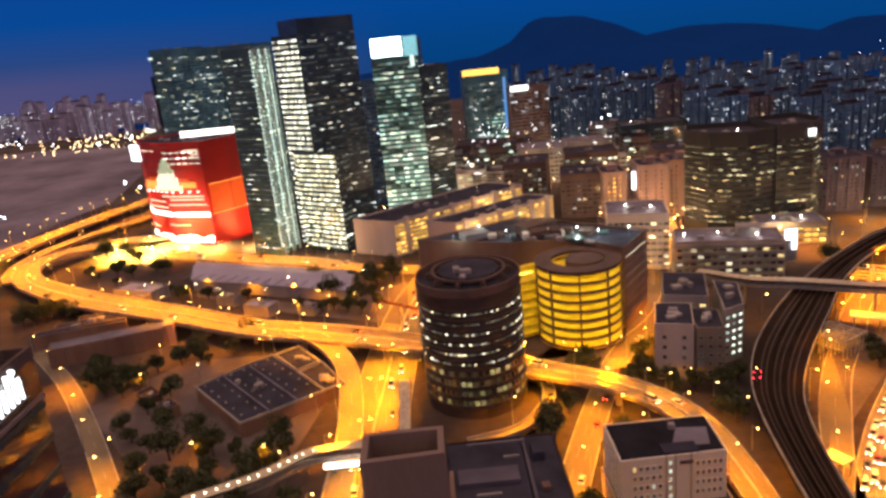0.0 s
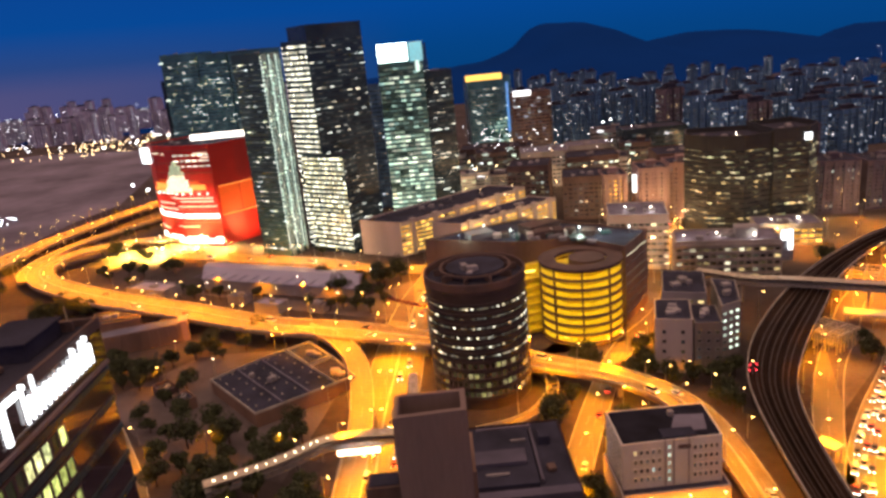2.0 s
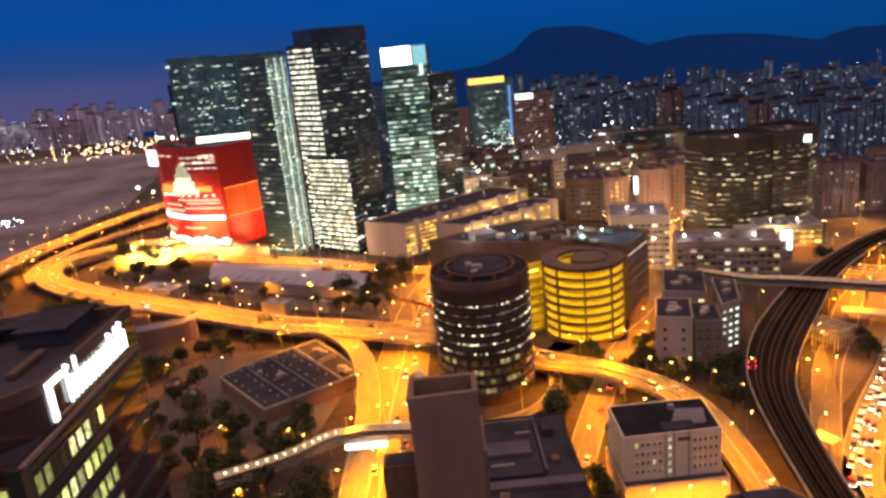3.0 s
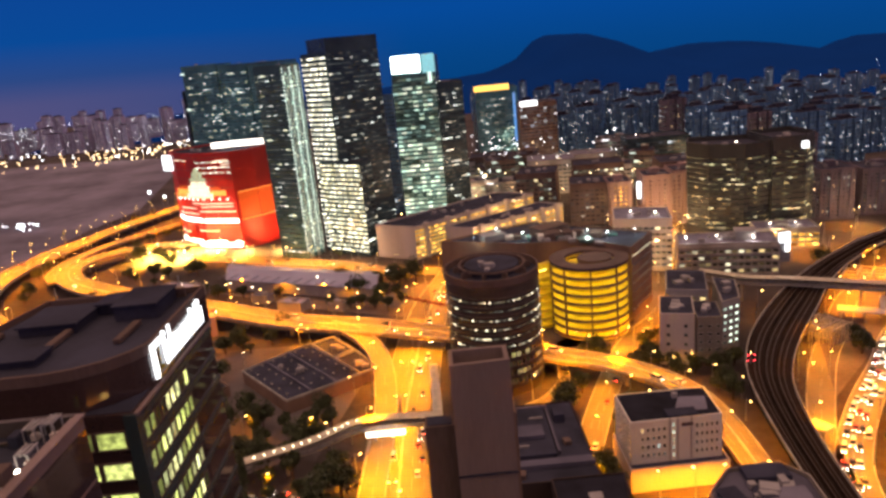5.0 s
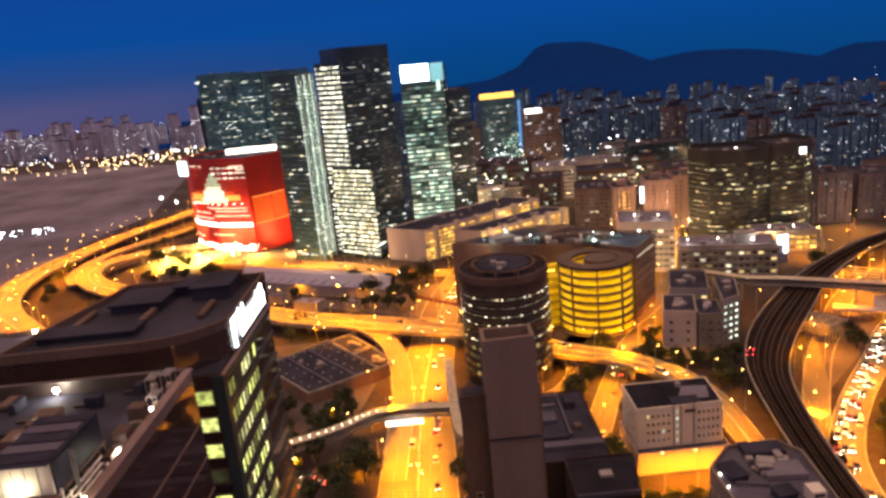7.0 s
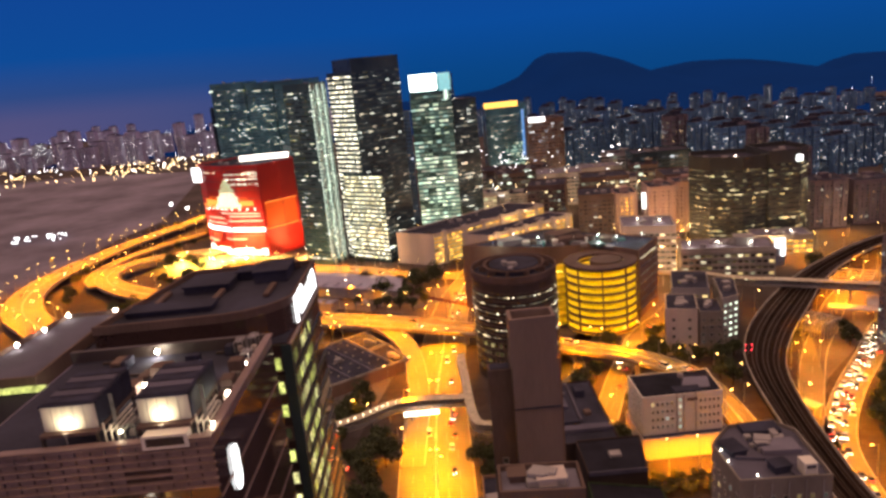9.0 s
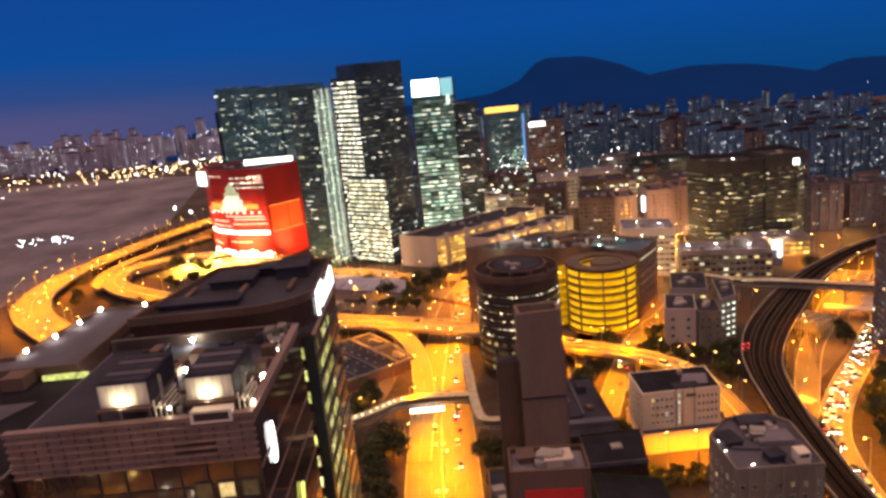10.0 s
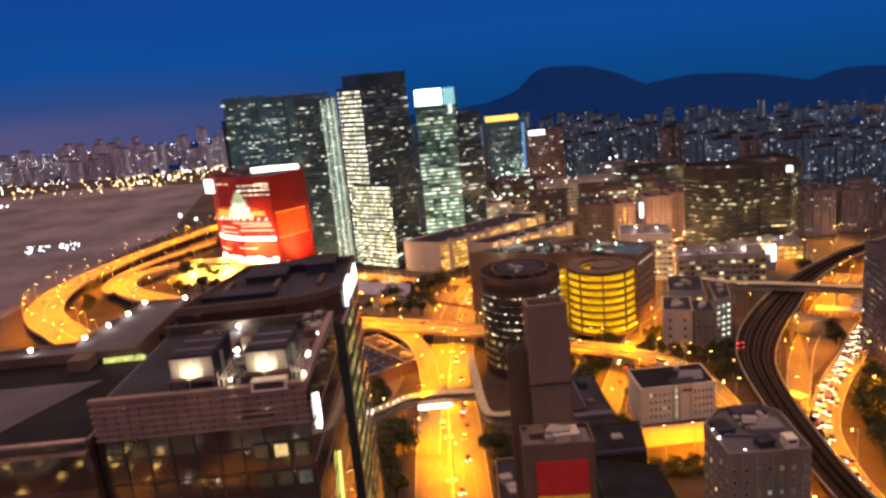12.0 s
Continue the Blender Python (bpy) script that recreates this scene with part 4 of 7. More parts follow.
# the recess lighting is put into raised panels and rails as orange emission
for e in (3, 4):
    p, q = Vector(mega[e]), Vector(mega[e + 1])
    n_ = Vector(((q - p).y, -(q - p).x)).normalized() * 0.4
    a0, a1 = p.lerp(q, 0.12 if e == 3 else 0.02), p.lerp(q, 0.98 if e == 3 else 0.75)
    part("lit_recess", prism(bmesh.new(), [tuple(a0 + n_), tuple(a1 + n_), tuple(a1), tuple(a0)], 24, 44), "lit_recess", t, "orange emitting panel standing in for the lit recess of the side wall")
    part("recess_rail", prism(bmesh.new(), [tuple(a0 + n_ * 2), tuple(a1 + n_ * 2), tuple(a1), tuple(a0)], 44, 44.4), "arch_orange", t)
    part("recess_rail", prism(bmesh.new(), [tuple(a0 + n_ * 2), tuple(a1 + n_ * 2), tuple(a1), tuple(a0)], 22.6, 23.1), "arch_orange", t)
for k in range(9):
    q = front[1][0].lerp(front[1][1], k / 4.5) if k < 4.5 else front[2][0].lerp(front[2][1], (k - 4.5) / 4.5)
    part("eave_lamp", box(bmesh.new(), q.x - 0.7, q.x + 0.7, q.y - 1.6, q.y - 0.2, 39.2, 40.0), "band_white", t)
# the atrium: a stepped arch of glass bays between ribs
c, u = Vector((-194, 515.4)), Vector((0.85, -0.53))
o = Vector((u.y, -u.x))
for k in range(9):
    s = (k - 4) / 4
    top = 64 - 19 * abs(s) ** 1.3
    p0, p1 = c + u * (k - 4.36) * 2.9 + o * 1.5, c + u * (k - 3.64) * 2.9 + o * 1.5
    bm = bmesh.new()
    z = 41.8
    while z < min(top - 0.6, 53):
        prism(bm, [tuple(p0), tuple(p1), tuple(p1 - o * 3), tuple(p0 - o * 3)], z, min(z + 2.5, top))
        z += 3.0
    part("atrium_glass", bm, "arch_glow", t, "glowing bay of the arched glass atrium")
    if top > 56:
        part("upper_glass", prism(bmesh.new(), [tuple(p0), tuple(p1), tuple(p1 - o * 3), tuple(p0 - o * 3)], 54, top), "arch_green", t, "dim green-tinted upper glazing")
    q = c + u * (k - 3.5) * 2.9 + o * 1.6
    part("atrium_rib", box(bmesh.new(), q.x - 0.2, q.x + 0.2, q.y - 0.2, q.y + 0.2, 41, top + 0.8), "pale_column", t)
crown_box(t, "corner_screen", -227, 552, 12, 2, 60, 12, "sign_white", -35, "white corner screen")
bm = bmesh.new()
box(bm, -183, -143, 529, 531, 76.6, 80.4)
part("roof_screen", bm, "band_white", t, "white roof advertising screen")
for i in range(9):
    x, y = -182 + i * 4.8, 531.2
    part("screen_post", box(bmesh.new(), x - 0.2, x + 0.2, y, y + 0.4, 73, 81 + (i % 3) * 0.7), "galv", t)
for x, y, tx, ty, tz, pw in ((-236, 520, -218, 541, 22, 156000), (-205, 490, -190, 515, 22, 156000), (-176, 478, -172, 508, 22, 156000), (-132, 494, -148, 520, 18, 120000)):
    d = lamp_data("SPOT", "floodlight", pw, (1.0, 0.46, 0.14), 1.0)
    d.spot_size, d.spot_blend = radians(75), 0.8
    f = thing("floodlight", (x, y, 0), "floodlight on a short mast aimed at the red front", "floodlight", "facade floodlights")
    part("mast", box(bmesh.new(), x - 0.15, x + 0.15, y - 0.15, y + 0.15, 0, 6), "galv", f)
    part("head", box(bmesh.new(), x - 0.5, x + 0.5, y - 0.3, y + 0.3, 6, 6.8, 0, 0.1), "lantern_white", f)
    b = new("bulb", d)
    b.matrix_world = look((x, y + 0.8, 7.4), (tx, ty, tz))

# amber-topped tower and the dark red one beside it
p = rect(60, 775, 46, 36, 4)
t = block("amber_tower", "blue-lit office tower with an amber sign on top", p, 0, 88, "curtain_blue", sheets=[(0, 12, 24, 0.9, 0.22, "w_dark", 3, 10)], group="far office towers", clutter=1)
crown_box(t, "amber_sign", 56, 757, 38, 1.2, 86, 6, "sign_yellow", 4, "amber roof sign")
crown_box(t, "blue_strip", 79.5, 755, 2.5, 1.2, 30, 52, "blue_led", 4)
window_sheet("glazing", pane_cells((58, 756), (82, 757.6), 8, 46, 8, 10, 0.85, 0.5), "w_teal", t, 0.5)
p = rect(101, 752, 40, 34, 4)
t = block("maroon_tower", "dark red office tower with a white roof sign", p, 0, 70, "brown_wall", sheets=[(0, 11, 18, 0.8, 0.3, "w_far", 3, 4)], group="far office towers", clutter=1)
crown_box(t, "roof_sign", 92, 734, 18, 1.2, 68, 5, "sign_white", 4)

# ---- mid-distance blocks ----
# two long factory blocks with lit access galleries
for nm, pts, h, bays in (("gallery_block", [(-56, 446), (-29, 428), (60, 500), (34, 520)], 22, 34), ("gallery_block", [(-9, 430), (9, 418), (76, 464), (60, 477)], 20, 24)):
    b = block(nm, "long pale factory block with lit yellow access galleries", pts, 0, h, "pale_wall", sheets=[(1, bays, 7, 0.84, 0.48, "w_gallery", 1, 1.2)], group="gallery blocks", clutter=6, seed=bays)
    a, c = Vector(pts[1]), Vector(pts[2])
    u = (c - a).normalized()
    o = Vector((u.y, -u.x))
    for k in range(6):
        q = a.lerp(c, (k + 0.5) / 6) + o * 0.6
        bm = box(bmesh.new(), q.x - 1.6, q.x + 1.6, q.y - 1.2, q.y + 1.2, 0, h + 2, math.degrees(math.atan2(u.y, u.x)))
        part("stair_core", bm, "pale_wall", b)

# warehouse block behind the spiral ramp
wt = [(76, 288), (93, 312), (40, 356), (-12, 332), (30, 312), (60, 308)]
b = block("warehouse_block", "brown concrete warehouse block with a cluttered roof", wt, 0, 36, "brown_wall", parts=[(0, 1, 7, 0.86, 0.14, "o_grid", 3, 2)], clutter=26, seed=9)
roof_clutter(b, inset(wt, 5), 36.13, 14, 99, (3.0, 8.0), "dark_concrete", (1.8, 4.2))
roof_clutter(b, inset(wt, 3), 36.13, 10, 98, (1.0, 5.0), "white_wall", (1.4, 3.2))
roof_clutter(b, inset(wt, 2), 36.13, 8, 97, (1.0, 7.0), "curtain_teal", (1.2, 2.6))
plant_room(b, 45, 330, 18, 10, 36.1, 4, "dark_concrete", 30)
plant_room(b, 15, 328, 12, 8, 36.1, 3, "grey_wall", 20)
for x, y, mt in ((62, 316, "sky_dot_cool"), (84, 309, "sky_dot_cool"), (40, 350, "sky_dot_warm"), (18, 336, "sky_dot_cool"), (30, 322, "sky_dot_cool"), (5, 322, "blue_led"), (50, 340, "sky_dot_warm"), (70, 308, "sky_dot_cool")):
    bm = bmesh.new()
    bmesh.ops.create_uvsphere(bm, u_segments=8, v_segments=5, radius=0.32, matrix=Matrix.Translation((x, y, 40)))
    part("roof_lamp", bm, mt, b)
    lb = new("bulb", lamp_data("POINT", "roof_lamp_bulb", 1500, (0.75, 1.0, 0.85) if mt != "sky_dot_warm" else (1.0, 0.7, 0.3), 0.4))
    lb.location = (x, y - 0.9, 40.6)
    part("lamp_post", box(bmesh.new(), x - 0.08, x + 0.08, y - 0.08, y + 0.08, 36, 39.6), "galv", b)

# spiral car ramp
CX, CY, R = 56, 287, 18
b = thing("spiral_ramp", (CX, CY, 0), "round spiral vehicle ramp lit yellow inside", "car ramp")
part("core", prism(bmesh.new(), oval(CX, CY, R - 7, R - 7), 0, 31), "yellow_paint", b, "yellow painted core drum")
for k in range(9):
    z = 0.5 + k * 4.05
    part("ramp_slab", ring_wall(bmesh.new(), oval(CX, CY, R, R), 7.2, z - 0.35, z), "yellow_paint", b)
    if k < 8:
        part("rail_wall", ring_wall(bmesh.new(), oval(CX, CY, R + 0.05, R + 0.05), 0.3, z, z + 1.25), "brown_wall", b)
        part("tube_light", ring_wall(bmesh.new(), oval(CX, CY, R - 4, R - 4), 0.35, z + 3.35, z + 3.5), "ramp_tube", b)
for i in range(9):
    a = 2 * math.pi * i / 9 + 0.35
    x, y = CX + (R - 0.2) * math.cos(a), CY + (R - 0.2) * math.sin(a)
    part("column", box(bmesh.new(), x - 0.35, x + 0.35, y - 0.35, y + 0.35, 0, 34.5, math.degrees(a)), "brown_wall", b)
part("roof_ring", ring_wall(bmesh.new(), oval(CX, CY, R + 0.3, R + 0.3), 7, 33.4, 34.6), "dark_concrete", b)
part("roof_cap", prism(bmesh.new(), oval(CX + 3, CY + 1, 8, 8), 31, 34.2), "dark_concrete", b)
for k in range(7):
    z = 1 + k * 4.05
    bm = bmesh.new()
    box(bm, 29, 39, 288, 300, z - 0.4, z, 20)
    box(bm, 29, 39, 287.6, 288, z, z + 1.1, 20)
    part("link_slab", bm, "yellow_paint", b)
    part("tube_light", box(bmesh.new(), 31, 37, 291, 291.4, z + 3.3, z + 3.45, 20), "ramp_tube", b)
part("link_wall", box(bmesh.new(), 29, 40, 297, 299, 0, 30, 20), "yellow_paint", b)

# oval office tower
OX, OY, OA, OB, OH = 7.5, 243, 18.6, 19.5, 46
b = thing("oval_tower", (OX, OY, 0), "oval dark glass office tower with ring-shaped roof", "building")
ov = oval(OX, OY, OA, OB, 56)
part("wall", prism(bmesh.new(), ov, 0, OH), "band_dark", b)
for k in range(12):
    z = 4 + k * 3.7
    part("floor_band", ring_wall(bmesh.new(), inset(ov, -0.35), 0.5, z - 0.4, z + 0.4), "band_dark", b)
cells = []
for i in range(28, 56):
    cells += list(pane_cells(ov[i], ov[(i + 1) % 56], 19.3, 41.5, 2, 6, 0.72, 0.17))
window_sheet("glazing", cells, "w_oval", b, 0.2)
low = []
for i in range(28, 56, 1):
    low += list(pane_cells(ov[i], ov[(i + 1) % 56], 4.5, 19.3, 1, 4, 0.9, 0.62))
window_parts(low, "o_low", b, "panel_brown")
part("roof", prism(bmesh.new(), inset(ov, 0.6), OH + 0.004, OH + 0.15), "roof", b)
part("parapet", ring_wall(bmesh.new(), inset(ov, -0.3), 0.6, OH - 0.4, OH + 2.6), "dark_concrete", b)
part("roof_drum", prism(bmesh.new(), oval(OX + 0.5, OY + 2, 11, 11), OH + 0.15, OH + 3.0), "roof", b)
part("roof_ring", ring_wall(bmesh.new(), oval(OX + 0.5, OY + 2, 13.5, 14), 0.8, OH + 2.4, OH + 3.2), "dark_concrete", b)
for i in range(10):
    a = 2 * math.pi * i / 10
    p0 = (OX + 0.5 + 13 * math.cos(a), OY + 2 + 13.4 * math.sin(a))
    part("roof_fin", box(bmesh.new(), p0[0] - 2.6, p0[0] + 2.6, p0[1] - 0.3, p0[1] + 0.3, OH + 0.15, OH + 2.6, math.degrees(a)), "dark_concrete", b)
roof_clutter(b, oval(OX, OY - 4, 10, 8, 8), OH + 3.0, 5, 4)

# ring-shaped office block
for pts, h in (([(152, 430), (160, 412), (178, 402), (196, 406), (196, 440), (160, 450)], 58), ([(196, 404), (216, 402), (228, 416), (226, 445), (196, 442)], 60)):
    block("ring_office", "bulky dark office block with bright warm window rows", pts, 0, h, "office_grey", sheets=[(e, 8, 15, 0.95, 0.17, "w_ring", 6, 5) for e in range(len(pts) - 2)], group="ring office block", clutter=3, parapet=3)
b = thing("roof_sign", (220, 402, 60), "small square white sign on the office roof", "sign")
part("panel", box(bmesh.new(), 213, 217, 401.5, 402, 55, 59), "sign_white", b)

MID = [
    ("factory", "white factory block with strips of lit windows", [(88, 366), (118, 356), (124, 385), (94, 395)], 30, "pale_wall", [(0, 10, 7, 0.8, 0.4, "w_mid", 2, 3), (1, 9, 7, 0.8, 0.4, "w_gallery", 2, 3)], "roof_light"),
    ("office_block", "dark office block with a lit roof edge", [(160, 602), (214, 598), (216, 630), (162, 634)], 41, "curtain", [(0, 14, 10, 0.8, 0.4, "w_far", 2, 3)], "roof"),
    ("apartment_block", "pink-tiled apartment block glowing in orange street light", [(131, 456), (150, 452), (152, 476), (133, 480)], 36, "pink_wall", [(0, 6, 11, 0.4, 0.4, "w_far2", 2, 2)], "roof"),
    ("apartment_block", "pink-tiled apartment block glowing in orange street light", [(152, 458), (172, 455), (174, 480), (154, 482)], 37, "pink_wall", [(0, 7, 11, 0.4, 0.4, "w_far2", 2, 2)], "roof"),
    ("corner_block", "orange-lit tenement block beside the side street", [(110, 468), (126, 466), (128, 490), (112, 492)], 31, "pink_wall", [(0, 5, 9, 0.5, 0.4, "w_gallery", 2, 2)], "roof"),
    ("low_block", "low block with a pale lit front", [(14, 585), (41, 582), (43, 605), (16, 608)], 20, "white_wall", [(0, 8, 5, 0.8, 0.6, "w_teal", 2, 2)], "roof"),
    ("industrial_block", "dark industrial block in shadow", [(84, 480), (112, 474), (118, 505), (90, 512)], 30, "dark_concrete", [(0, 8, 8, 0.6, 0.3, "w_far2", 2, 3)], "roof"),
    ("industrial_block", "dark factory block with few lit windows", [(50, 520), (80, 512), (88, 545), (58, 552)], 34, "dark_concrete", [(0, 9, 8, 0.6, 0.3, "w_mid", 2, 3)], "roof"),
    ("industrial_block", "dark factory block with few lit windows", [(20, 640), (62, 634), (66, 668), (24, 672)], 32, "dark_concrete", [(0, 10, 8, 0.7, 0.4, "w_far", 2, 3)], "roof"),
    ("industrial_block", "grey factory block with few lit windows", [(70, 600), (112, 596), (116, 630), (74, 634)], 30, "grey_wall", [(0, 11, 7, 0.7, 0.4, "w_far", 2, 3)], "roof_light"),
    ("industrial_block", "grey factory block with few lit windows", [(118, 640), (158, 636), (160, 664), (120, 668)], 26, "grey_wall", [(0, 11, 6, 0.7, 0.4, "w_far", 2, 3)], "roof_light"),
    ("industrial_block", "dark factory block with few lit windows", [(100, 545), (140, 540), (144, 570), (104, 575)], 32, "dark_concrete", [(0, 10, 8, 0.7, 0.4, "w_mid", 2, 3)], "roof"),
    ("industrial_block", "dark factory block with few lit windows", [(160, 510), (205, 505), (208, 540), (164, 545)], 34, "dark_concrete", [(0, 10, 8, 0.7, 0.4, "w_far", 2, 3)], "roof"),
    ("apartment_block", "tall brown-grey apartment block with scattered lit flats", [(238, 430), (262, 426), (266, 452), (242, 456)], 34, "far_wall_warm", [(0, 8, 12, 0.4, 0.4, "w_far2", 2, 2), (3, 6, 12, 0.4, 0.4, "w_far2", 2, 2)], "roof"),
    ("apartment_block", "tall brown-grey apartment block with scattered lit flats", [(270, 432), (298, 428), (302, 455), (274, 459)], 31, "far_wall_warm", [(0, 8, 11, 0.4, 0.4, "w_far2", 2, 2)], "roof"),
    ("apartment_block", "tall brown-grey apartment block with scattered lit flats", [(238, 500), (272, 494), (276, 525), (242, 530)], 48, "far_wall_warm", [(0, 9, 16, 0.4, 0.4, "w_far", 2, 2)], "roof"),
    ("parking_deck", "low concrete deck with bright lamps on top", [(176, 380), (210, 372), (214, 392), (180, 398)], 12, "concrete", [(0, 9, 3, 0.8, 0.5, "w_gallery", 1, 2)], "roof_light"),
]
for i, (nm, lb, pts, h, wall, sh, rf) in enumerate(MID):
    b = block(nm, lb, pts, 0, h, wall, sheets=sh, roof=rf, group="city blocks", clutter=5, seed=20 + i)
    if wall in ("pink_wall", "far_wall_warm", "hazed_far_wall"):
        for k in range(4):
            q = Vector(pts[0]).lerp(Vector(pts[1]), (k + 0.5) / 4)
            part("bay", box(bmesh.new(), q.x - 1.1, q.x + 1.1, q.y - 1.0, q.y + 0.4, 2, h - 0.5), wall, b)
        plant_room(b, sum(p[0] for p in pts) / 4, sum(p[1] for p in pts) / 4, 6, 5, h + 0.13, 3.5, wall)

b = thing("street_sign", (131.5, 465, 0), "bright white lit sign panel beside the corner block", "sign", "lit signs")
part("panel", box(bmesh.new(), 129.2, 134.2, 464.6, 465.0, 19, 31), "sign_white", b)
part("post", box(bmesh.new(), 131.3, 132.1, 465.1, 465.7, 0, 31), "galv", b)
# grey office block with a window grid
gp = [(114, 334), (162, 322), (168, 344), (120, 356)]
b = block("grid_office", "grey office block with a concrete window grid", gp, 0, 21, "concrete", parts=[(0, 15, 5, 0.86, 0.55, "o_grid", 1.5, 2), (3, 6, 5, 0.8, 0.55, "o_grid", 1.5, 2)], clutter=8, seed=3, roof="roof_light")
for e, n in ((0, 15), (3, 6)):
    p, q = Vector(gp[e]), Vector(gp[(e + 1) % 4])
    u = (q - p).normalized()
    o = Vector((u.y, -u.x))
    for k in range(6):
        z = 1.2 + k * 3.7
        part("floor_band", prism(bmesh.new(), [tuple(p), tuple(p + o * 0.9), tuple(q + o * 0.9), tuple(q)], z - 0.45, z + 0.55), "concrete", b)
    for k in range(n + 1):
        c = p.lerp(q, k / n) + o * 0.5
        part("column", box(bmesh.new(), c.x - 0.3, c.x + 0.3, c.y - 0.35, c.y + 0.35, 0, 21, math.degrees(math.atan2(u.y, u.x))), "concrete", b)
plant_room(b, 150, 336, 10, 8, 21.1, 5, "grey_wall", -14)
b = thing("white_sign_tower", (166, 324, 0), "white lit sign on the end of the office block", "sign")
part("panel", box(bmesh.new(), 162.5, 168, 323, 323.6, 21, 26), "sign_white", b)
part("panel", box(bmesh.new(), 165.8, 168, 322.6, 323.0, 16, 21), "sign_white", b)
part("frame", box(bmesh.new(), 162, 168.6, 323.7, 324.4, 10, 26.4), "galv", b)

# white group beside the rail line
b = block("white_works", "white rendered works building with a dark roof", [(74, 240), (87, 236), (93, 256), (80, 260)], 0, 22, "pale_wall", parts=[(0, 2, 4, 0.22, 0.4, "o_white", 3, 3)], parapet=0.3, clutter=4, seed=41)
b = block("white_works", "taller grey stair wing with lit windows", [(87.5, 235), (97, 233), (101, 250), (91, 254)], 0, 21, "housing_wall", parts=[(0, 3, 5, 0.5, 0.4, "o_white", 2, 2), (1, 4, 5, 0.5, 0.4, "o_grid", 2, 2)], parapet=0.3, clutter=3, seed=42)
b = block("grey_works", "grey workshop block behind the white building", [(84, 262), (100, 256), (108, 282), (92, 288)], 0, 24, "grey_wall", parts=[(0, 4, 6, 0.6, 0.4, "o_grid", 2, 2), (1, 6, 6, 0.5, 0.4, "o_grid", 2, 2)], parapet=0.3, clutter=7, seed=43)
b = block("grey_works", "narrow pale block with green-lit stair windows", [(102, 246), (111, 250), (118, 272), (110, 278)], 0, 22, "concrete", parts=[(0, 3, 6, 0.6, 0.45, "o_stair", 2, 2), (1, 5, 6, 0.5, 0.4, "o_grid", 2, 2)], parapet=0.3, clutter=3, seed=44)

# long shed and depot on the open ground
sp = [(-149, 402), (-52, 355), (-51, 385), (-156, 438)]
b = thing("long_shed", (-100, 395, 0), "long low shed with a pale mauve metal roof", "shed")
part("wall", prism(bmesh.new(), sp, 0, 7), "grey_wall", b)
bm = bmesh.new()
lo = [bm.verts.new((*p, 7.0)) for p in inset(sp, -0.8)]
ri = [bm.verts.new((-153.5, 420, 9.6)), bm.verts.new((-51, 370, 9.6))]
for f in ((lo[0], lo[1], ri[1], ri[0]), (lo[2], lo[3], ri[0], ri[1]), (lo[3], lo[0], ri[0]), (lo[1], lo[2], ri[1])):
    bm.faces.new(f)
part("roof", bm, "roof_metal", b)
for i in range(14):
    q = Vector((-150, 410)).lerp(Vector((-54, 362)), i / 13)
    part("roof_seam", box(bmesh.new(), q.x - 0.2, q.x + 0.2, q.y - 9, q.y + 9, 8.1, 8.35, -26), "roof_light", b)
for x, y, w, d, h, rf in ((-178, 398, 30, 14, 6, "roof_metal"), (-98, 352, 16, 9, 5, "roof_metal"), (-172, 380, 9, 6, 6, "yellow_paint"), (-120, 372, 12, 7, 4, "roof_light"), (-72, 345, 10, 6, 4, "roof")):
    p = rect(x, y, w, d, -27)
    block("small_shed", "small shed with a flat pale roof", p, 0, h, "grey_wall", "shed", "small sheds", roof=rf, clutter=2, seed=int(w))
dp = [(-104, 260), (-78, 227), (-50, 246), (-78, 284)]
b = block("depot", "low depot with a dark flat roof dotted with skylights", dp, 0, 5.6, "brown_wall", "depot", clutter=3, seed=6, parapet=0)
part("roof_kerb", ring_wall(bmesh.new(), inset(dp, -0.1), 0.4, 5.4, 6.3), "kerb", b, "pale concrete roof kerb")
A, B_, D = Vector(dp[0]), Vector(dp[1]), Vector(dp[3])
for i in range(6):
    for j in range(6):
        q = A + (B_ - A) * ((i + 0.5) / 6.2) + (D - A) * ((j + 0.5) / 6.2)
        part("skylight", box(bmesh.new(), q.x - 0.4, q.x + 0.4, q.y - 0.3, q.y + 0.3, 6.1, 6.5, -50), "concrete", b)
for f in (0.33, 0.66):
    a, c = A.lerp(D, f), B_.lerp(Vector(dp[2]), f)
    m_ = (a + c) / 2
    part("roof_gutter", box(bmesh.new(), m_.x - (c - a).length / 2, m_.x + (c - a).length / 2, m_.y - 0.3, m_.y + 0.3, 6.12, 6.5, math.degrees(math.atan2(c.y - a.y, c.x - a.x))), "roof_light", b)
for wpts in ([(-77, 285), (-64.5, 267), (-56, 274), (-68, 292)], [(-63.5, 265.5), (-51, 247), (-43.5, 252), (-55, 273)]):
    b = block("depot_wing", "low flat-roofed depot wing with pale kerbs", wpts, 0, 5, "brown_wall", "depot", clutter=4, seed=61, parapet=0)
    part("roof_kerb", ring_wall(bmesh.new(), inset(wpts, -0.1), 0.4, 4.8, 5.7), "kerb", b, "pale concrete roof kerb")
block("depot_hut", "small brown hut beside the depot", rect(-112, 250, 9, 6, -50), 0, 4, "brown_wall", "hut", clutter=1, seed=62)
block("depot_hut", "small brown hut beside the depot", rect(-124, 262, 10, 7, -50), 0, 3.5, "dark_concrete", "hut", clutter=1, seed=63)
